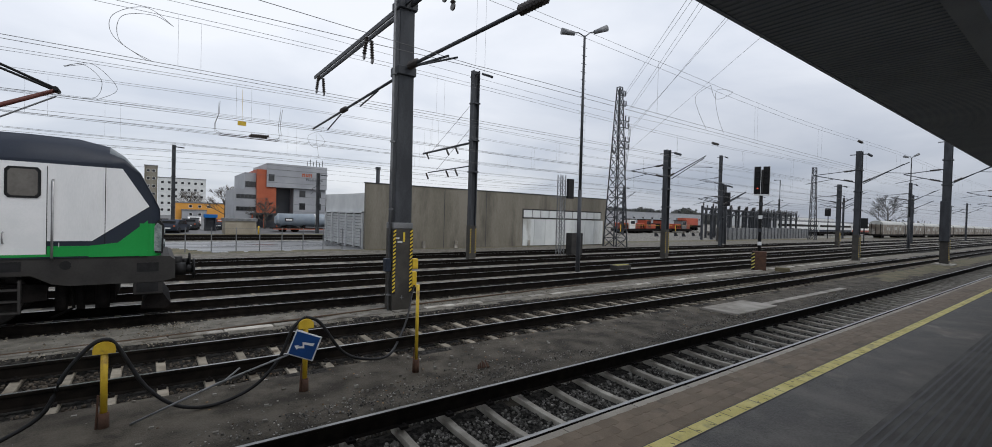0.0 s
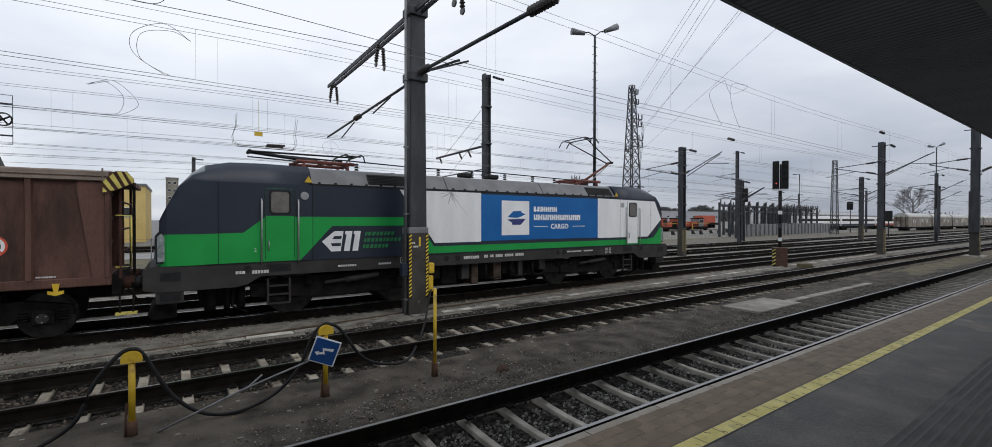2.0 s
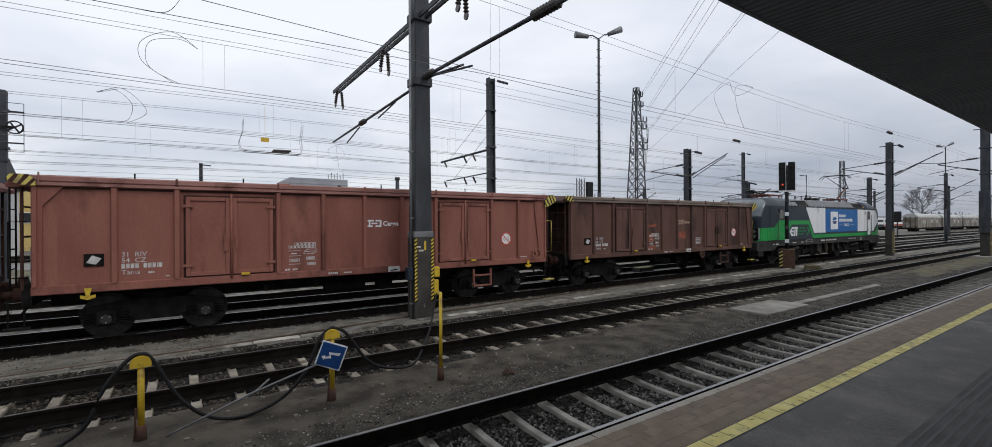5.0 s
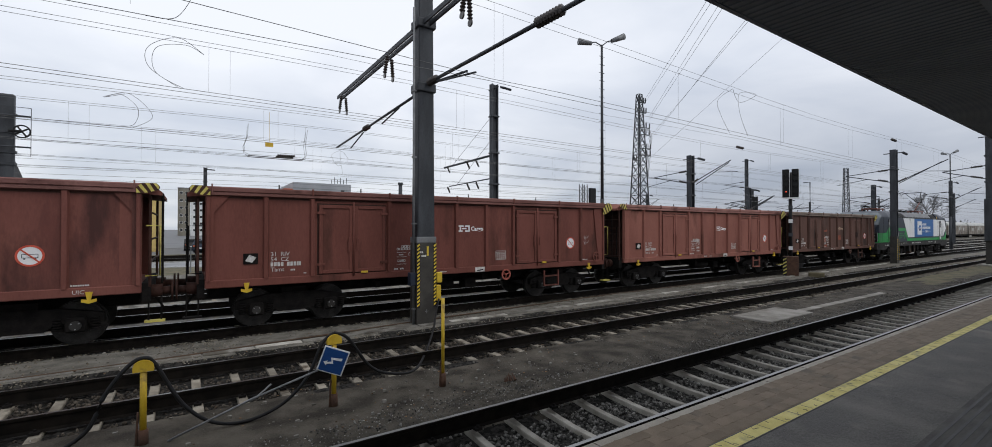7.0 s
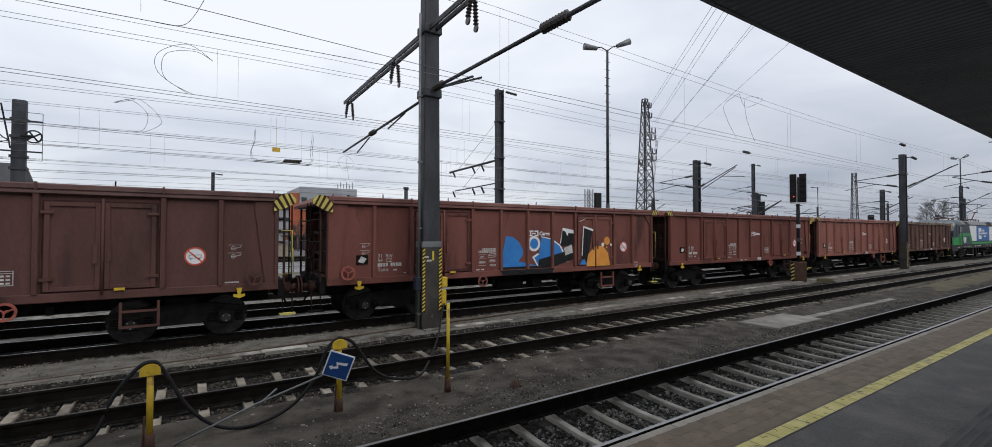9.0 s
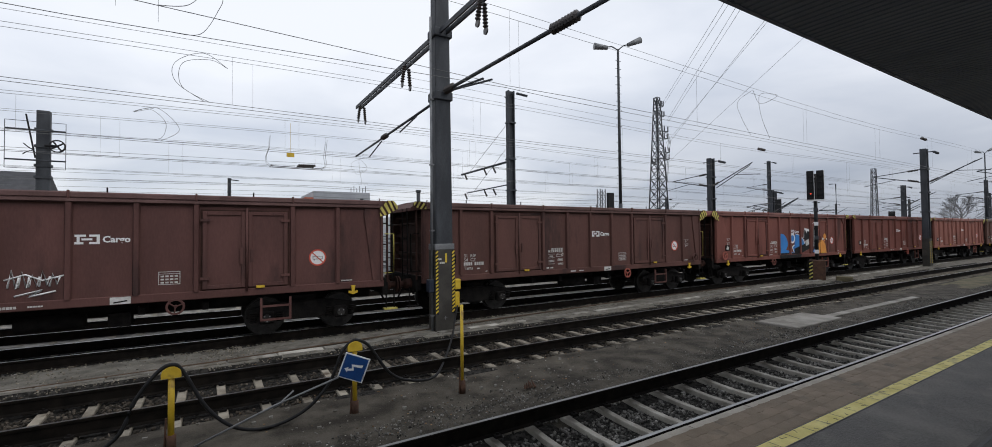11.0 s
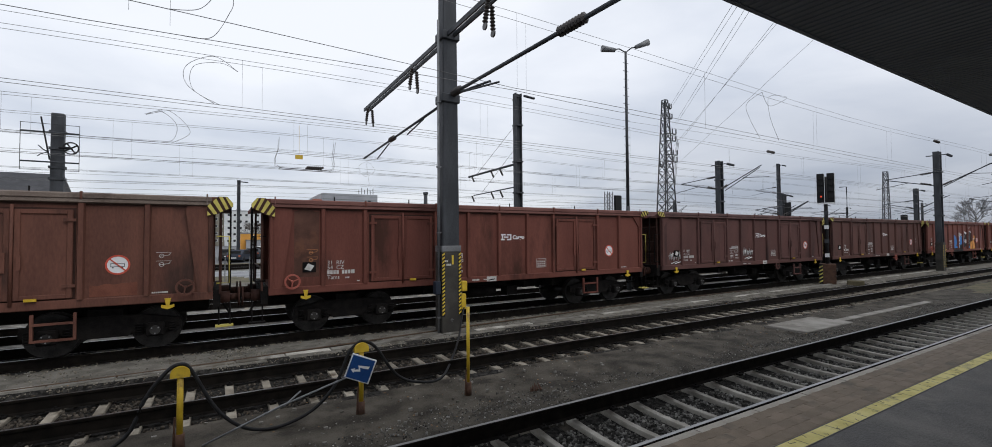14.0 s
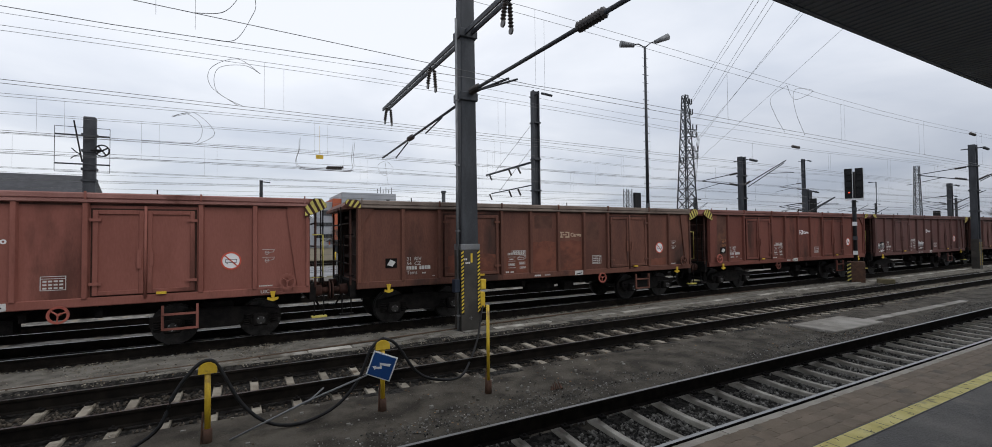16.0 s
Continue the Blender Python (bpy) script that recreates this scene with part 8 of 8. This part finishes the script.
# ---------- pieces: sleepers, pavers, ballast ----------
for k, T in enumerate(track_things):
    sp, off = SPACING[k], OFFSET[k]
    a, b = ((-8, 62), (-14, 60), (-16, 40), (-14, 40), (-14, 40), (-14, 40))[k]
    i0, i1 = math.ceil((a - off) / sp), math.floor((b - off) / sp)
    me = SLEEPER if k == 0 else SLEEPER_N
    for i in range(i0, i1 + 1):
        o = new("sleeper", me)
        o.parent = T
        o.matrix_basis = pose(off + i * sp + 0.02 * (hash01(i, k) - 0.5), 0, -0.012 * hash01(i, k + 9) - (0.0, 0.0, 0.012, 0.0, 0.005, 0.0)[k], 0, 0, 1.2 * (hash01(i, k + 5) - 0.5))
    V, F = [], []
    src_v, src_f = [tuple(v.co) for v in me.vertices], [tuple(p.vertices) for p in me.polygons]
    for i in list(range(math.ceil((-70 - off) / sp), i0)) + list(range(i1 + 1, math.floor((300 - off) / sp))):
        n0 = len(V)
        V += [(x + off + i * sp, y, z - (0.0, 0.0, 0.012, 0.0, 0.005, 0.0)[k]) for x, y, z in src_v]
        F += [tuple(q + n0 for q in f) for f in src_f]
    far = bpy.data.meshes.new("distant_sleepers")
    far.from_pydata(V, [], F)
    far.materials.append(M["sleeper" if k == 0 else "old_sleeper"])
    o = new("distant_sleepers", far)
    o.parent = T
    tagged(o, kind="stuff")
# rail clips on the two nearest tracks
for k in (0, 1):
    bm = bmesh.new()
    sp, off = SPACING[k], OFFSET[k]
    for i in range(math.ceil((-9 - off) / sp), math.floor((22 - off) / sp)):
        for s in (-0.752, 0.752):
            for d in (-0.10, 0.10):
                x = off + i * sp
                box(bm, x - 0.05, x + 0.05, s + d - 0.045, s + d + 0.045, -0.226, -0.19)
                rod(bm, (x, s + d, -0.196), (x, s + d, -0.162), 0.02, n=6)
    tagged(part("rail_fastening", bm, M["under"], track_things[k], "dark rail clips and bolts"), kind="stuff")

# edge pavers of the platform: four courses of interlocking stones
pm = [(-0.118, -0.055), (-0.04, -0.063), (0.0, -0.05), (0.06, -0.063), (0.118, -0.055), (0.123, 0.0), (0.118, 0.055), (0.06, 0.058), (0.0, 0.068), (-0.04, 0.056), (-0.118, 0.055), (-0.113, 0.0)]
bm = E([(u * 1.046, v * 1.05) for u, v in pm], "z", -0.03, 0.0)
paver = bpy.data.meshes.new("paver")
bm.to_mesh(paver)
bm.free()
paver.materials.append(M["coping"])
src_v, src_f = [tuple(v.co) for v in paver.vertices], [tuple(p.vertices) for p in paver.polygons]
V, F = [], []
for row in range(4):
    for i in range(360):
        x = -6 + i * 0.245 + (0.12 if row % 2 else 0)
        y, z = -1.1165 - row * 0.127, 0.5825 + 0.002 * hash01(i, row)
        if -3.5 < x < 14.5:
            o = new("paver", paver)
            o.parent = PLATFORM
            o.matrix_basis = pose(x, y, z, 0.4 * (hash01(i, row + 7) - 0.5), 0, 1.2 * (hash01(i, row + 4) - 0.5))
        else:
            n0 = len(V)
            V += [(a + x, b + y, c + z) for a, b, c in src_v]
            F += [tuple(q + n0 for q in f) for f in src_f]
far = bpy.data.meshes.new("distant_pavers")
far.from_pydata(V, [], F)
far.materials.append(M["coping"])
o = new("distant_pavers", far)
o.parent = PLATFORM
tagged(o, kind="stuff")
part("far_pavers", B(82, 260, -1.57, -1.053, 0.56, 0.582), M["coping"], PLATFORM)


def stones(name, label, spots, lo, hi, seed, key="stone_mix", flat=1.0):
    """Broken ballast: small rough stones, each an uneven polyhedron."""
    rs = np.random.RandomState(seed)
    g = (1 + 5 ** 0.5) / 2
    base = np.array([(-1, g, 0), (1, g, 0), (-1, -g, 0), (1, -g, 0), (0, -1, g), (0, 1, g), (0, -1, -g), (0, 1, -g), (g, 0, -1), (g, 0, 1), (-g, 0, -1), (-g, 0, 1)]) / 1.9
    tri = np.array([(0, 11, 5), (0, 5, 1), (0, 1, 7), (0, 7, 10), (0, 10, 11), (1, 5, 9), (5, 11, 4), (11, 10, 2), (10, 7, 6), (7, 1, 8), (3, 9, 4), (3, 4, 2), (3, 2, 6), (3, 6, 8), (3, 8, 9), (4, 9, 5), (2, 4, 11), (6, 2, 10), (8, 6, 7), (9, 8, 1)])
    n = len(spots)
    sc = rs.uniform(lo, hi, (n, 1, 1)) * rs.uniform(0.6, 1.25, (n, 1, 3))
    pts = base[None] * sc * rs.uniform(0.75, 1.25, (n, 12, 1))
    a = rs.uniform(0, 2 * math.pi, n)
    ca, sa = np.cos(a)[:, None], np.sin(a)[:, None]
    x, y = pts[..., 0] * ca - pts[..., 1] * sa, pts[..., 0] * sa + pts[..., 1] * ca
    pts = np.stack([x, y, pts[..., 2] * flat], -1) + np.asarray(spots)[:, None, :]
    F = (tri[None] + (np.arange(n) * 12)[:, None, None]).reshape(-1, 3)
    me = bpy.data.meshes.new(name)
    me.from_pydata(pts.reshape(-1, 3).tolist(), [], F.tolist())
    me.materials.append(M[key])
    return tagged(new(name, me), label, "ballast", kind="stuff")


def stone_mix(name, a, b, lo, hi):
    m = mat(name, a, b, 0.85, scale=7, fine=40, bump=0.25, spec=0.25)
    nt, lk = m.node_tree.nodes, m.node_tree.links
    geo, hsv, mr = nt.new("ShaderNodeNewGeometry"), nt.new("ShaderNodeHueSaturation"), nt.new("ShaderNodeMapRange")
    mr.inputs["To Min"].default_value, mr.inputs["To Max"].default_value = lo, hi
    lk.new(geo.outputs["Random Per Island"], mr.inputs["Value"])
    lk.new(mr.outputs[0], hsv.inputs["Value"])
    pb = nt["Principled BSDF"]
    lk.new(pb.inputs["Base Color"].links[0].from_socket, hsv.inputs["Color"])
    lk.new(hsv.outputs["Color"], pb.inputs["Base Color"])
    return m


M["stone_mix"] = stone_mix("ballast_stone_mix", (0.036, 0.034, 0.031), (0.135, 0.129, 0.118), 0.35, 2.9)
M["old_stone_mix"] = stone_mix("old_ballast_mix", (0.024, 0.019, 0.014), (0.075, 0.063, 0.05), 0.35, 2.0)
M["pale_grit"] = stone_mix("pale_grit", (0.22, 0.20, 0.17), (0.42, 0.40, 0.36), 0.5, 1.6)
M["path_grit"] = stone_mix("path_grit", (0.07, 0.06, 0.045), (0.19, 0.17, 0.135), 0.4, 2.0)
M["leaf_litter"] = stone_mix("brown_leaf_litter", (0.10, 0.055, 0.025), (0.26, 0.16, 0.08), 0.3, 1.6)


def scatter(x0, x1, y0, y1, n, seed, z, keep=lambda x, y: True):
    rs = np.random.RandomState(seed)
    out = []
    for x, y, u in zip(rs.uniform(x0, x1, n), rs.uniform(y0, y1, n), rs.uniform(-0.02, 0.015, n)):
        if keep(x, y):
            out.append((x, y, z + u))
    return out


def clear_of(k):
    sp, off, c = SPACING[k], OFFSET[k], TRACKS[k]

    def f(x, y):
        q = ((x - off) / sp + 0.5) % 1 - 0.5
        if abs(abs(y - c) - 0.752) < 0.115:
            return False
        return not (abs(q) * sp < 0.10 and abs(y - c) < 1.31) or (abs(y - c) > 1.2 and hash01(x, y) > 0.6)
    return f


stones("ballast_stones", "loose dark grey ballast stones between the sleepers", [(x, y, z - 0.06 * max(0.0, 1 - ((y - 0.75) / 0.9) ** 2)) for x, y, z in scatter(-5, 15, -0.9, 2.5, 30000, 1, -0.336, clear_of(0)) + scatter(15, 45, -0.9, 2.4, 9000, 2, -0.34, clear_of(0))], 0.016, 0.031, 1)
stones("ballast_stones", "loose ballast stones around half-buried sleepers", scatter(-13, 12, 4.05, 6.95, 20000, 3, -0.272, clear_of(1)) + scatter(12, 40, 4.05, 6.9, 7000, 4, -0.272, clear_of(1)), 0.016, 0.033, 2, "old_stone_mix")
stones("ballast_stones", "grimy ballast stones under the freight train", scatter(-16, 22, 8.6, 11.6, 12000, 5, -0.252, clear_of(2)), 0.02, 0.04, 3)
stones("ballast_stones", "fine dark gravel along the rail", scatter(-6, 30, 1.75, 2.45, 8000, 8, -0.16) + scatter(-8, 20, 2.35, 2.9, 1200, 9, -0.168), 0.007, 0.017, 5)
stones("ballast_stones", "small stones strewn on the cinder ground", scatter(-10, 20, 2.0, 4.2, 1100, 6, -0.168) + scatter(-10, 15, 6.8, 8.7, 900, 7, -0.10), 0.006, 0.013, 4)
stones("leaf_litter", "scattered brown dead leaves and grit on the cinder ground", scatter(-6, 16, 2.0, 4.3, 420, 11, -0.15) + scatter(-9, 12, 6.6, 8.6, 260, 12, -0.095), 0.008, 0.022, 7, "leaf_litter", 0.3)
stones("litter_specks", "pale grit and scraps strewn over the ground", scatter(-6, 16, 1.9, 4.3, 180, 13, -0.155) + scatter(-5, 12, 1.9, 2.6, 320, 17, -0.155) + scatter(-9, 12, 6.6, 8.6, 160, 14, -0.095), 0.006, 0.014, 8, "pale_grit", 0.5)
stones("path_gravel", "coarse tan gravel of the path between the tracks", scatter(-13, 14, 6.75, 8.7, 9000, 15, -0.105, lambda x, y: abs(y - 7.38 - 0.02 * x) > 0.12) + scatter(14, 40, 6.8, 8.7, 3000, 16, -0.10, lambda x, y: abs(y - 7.38 - 0.02 * x) > 0.12), 0.008, 0.02, 9, "path_grit", 0.8)

motions()
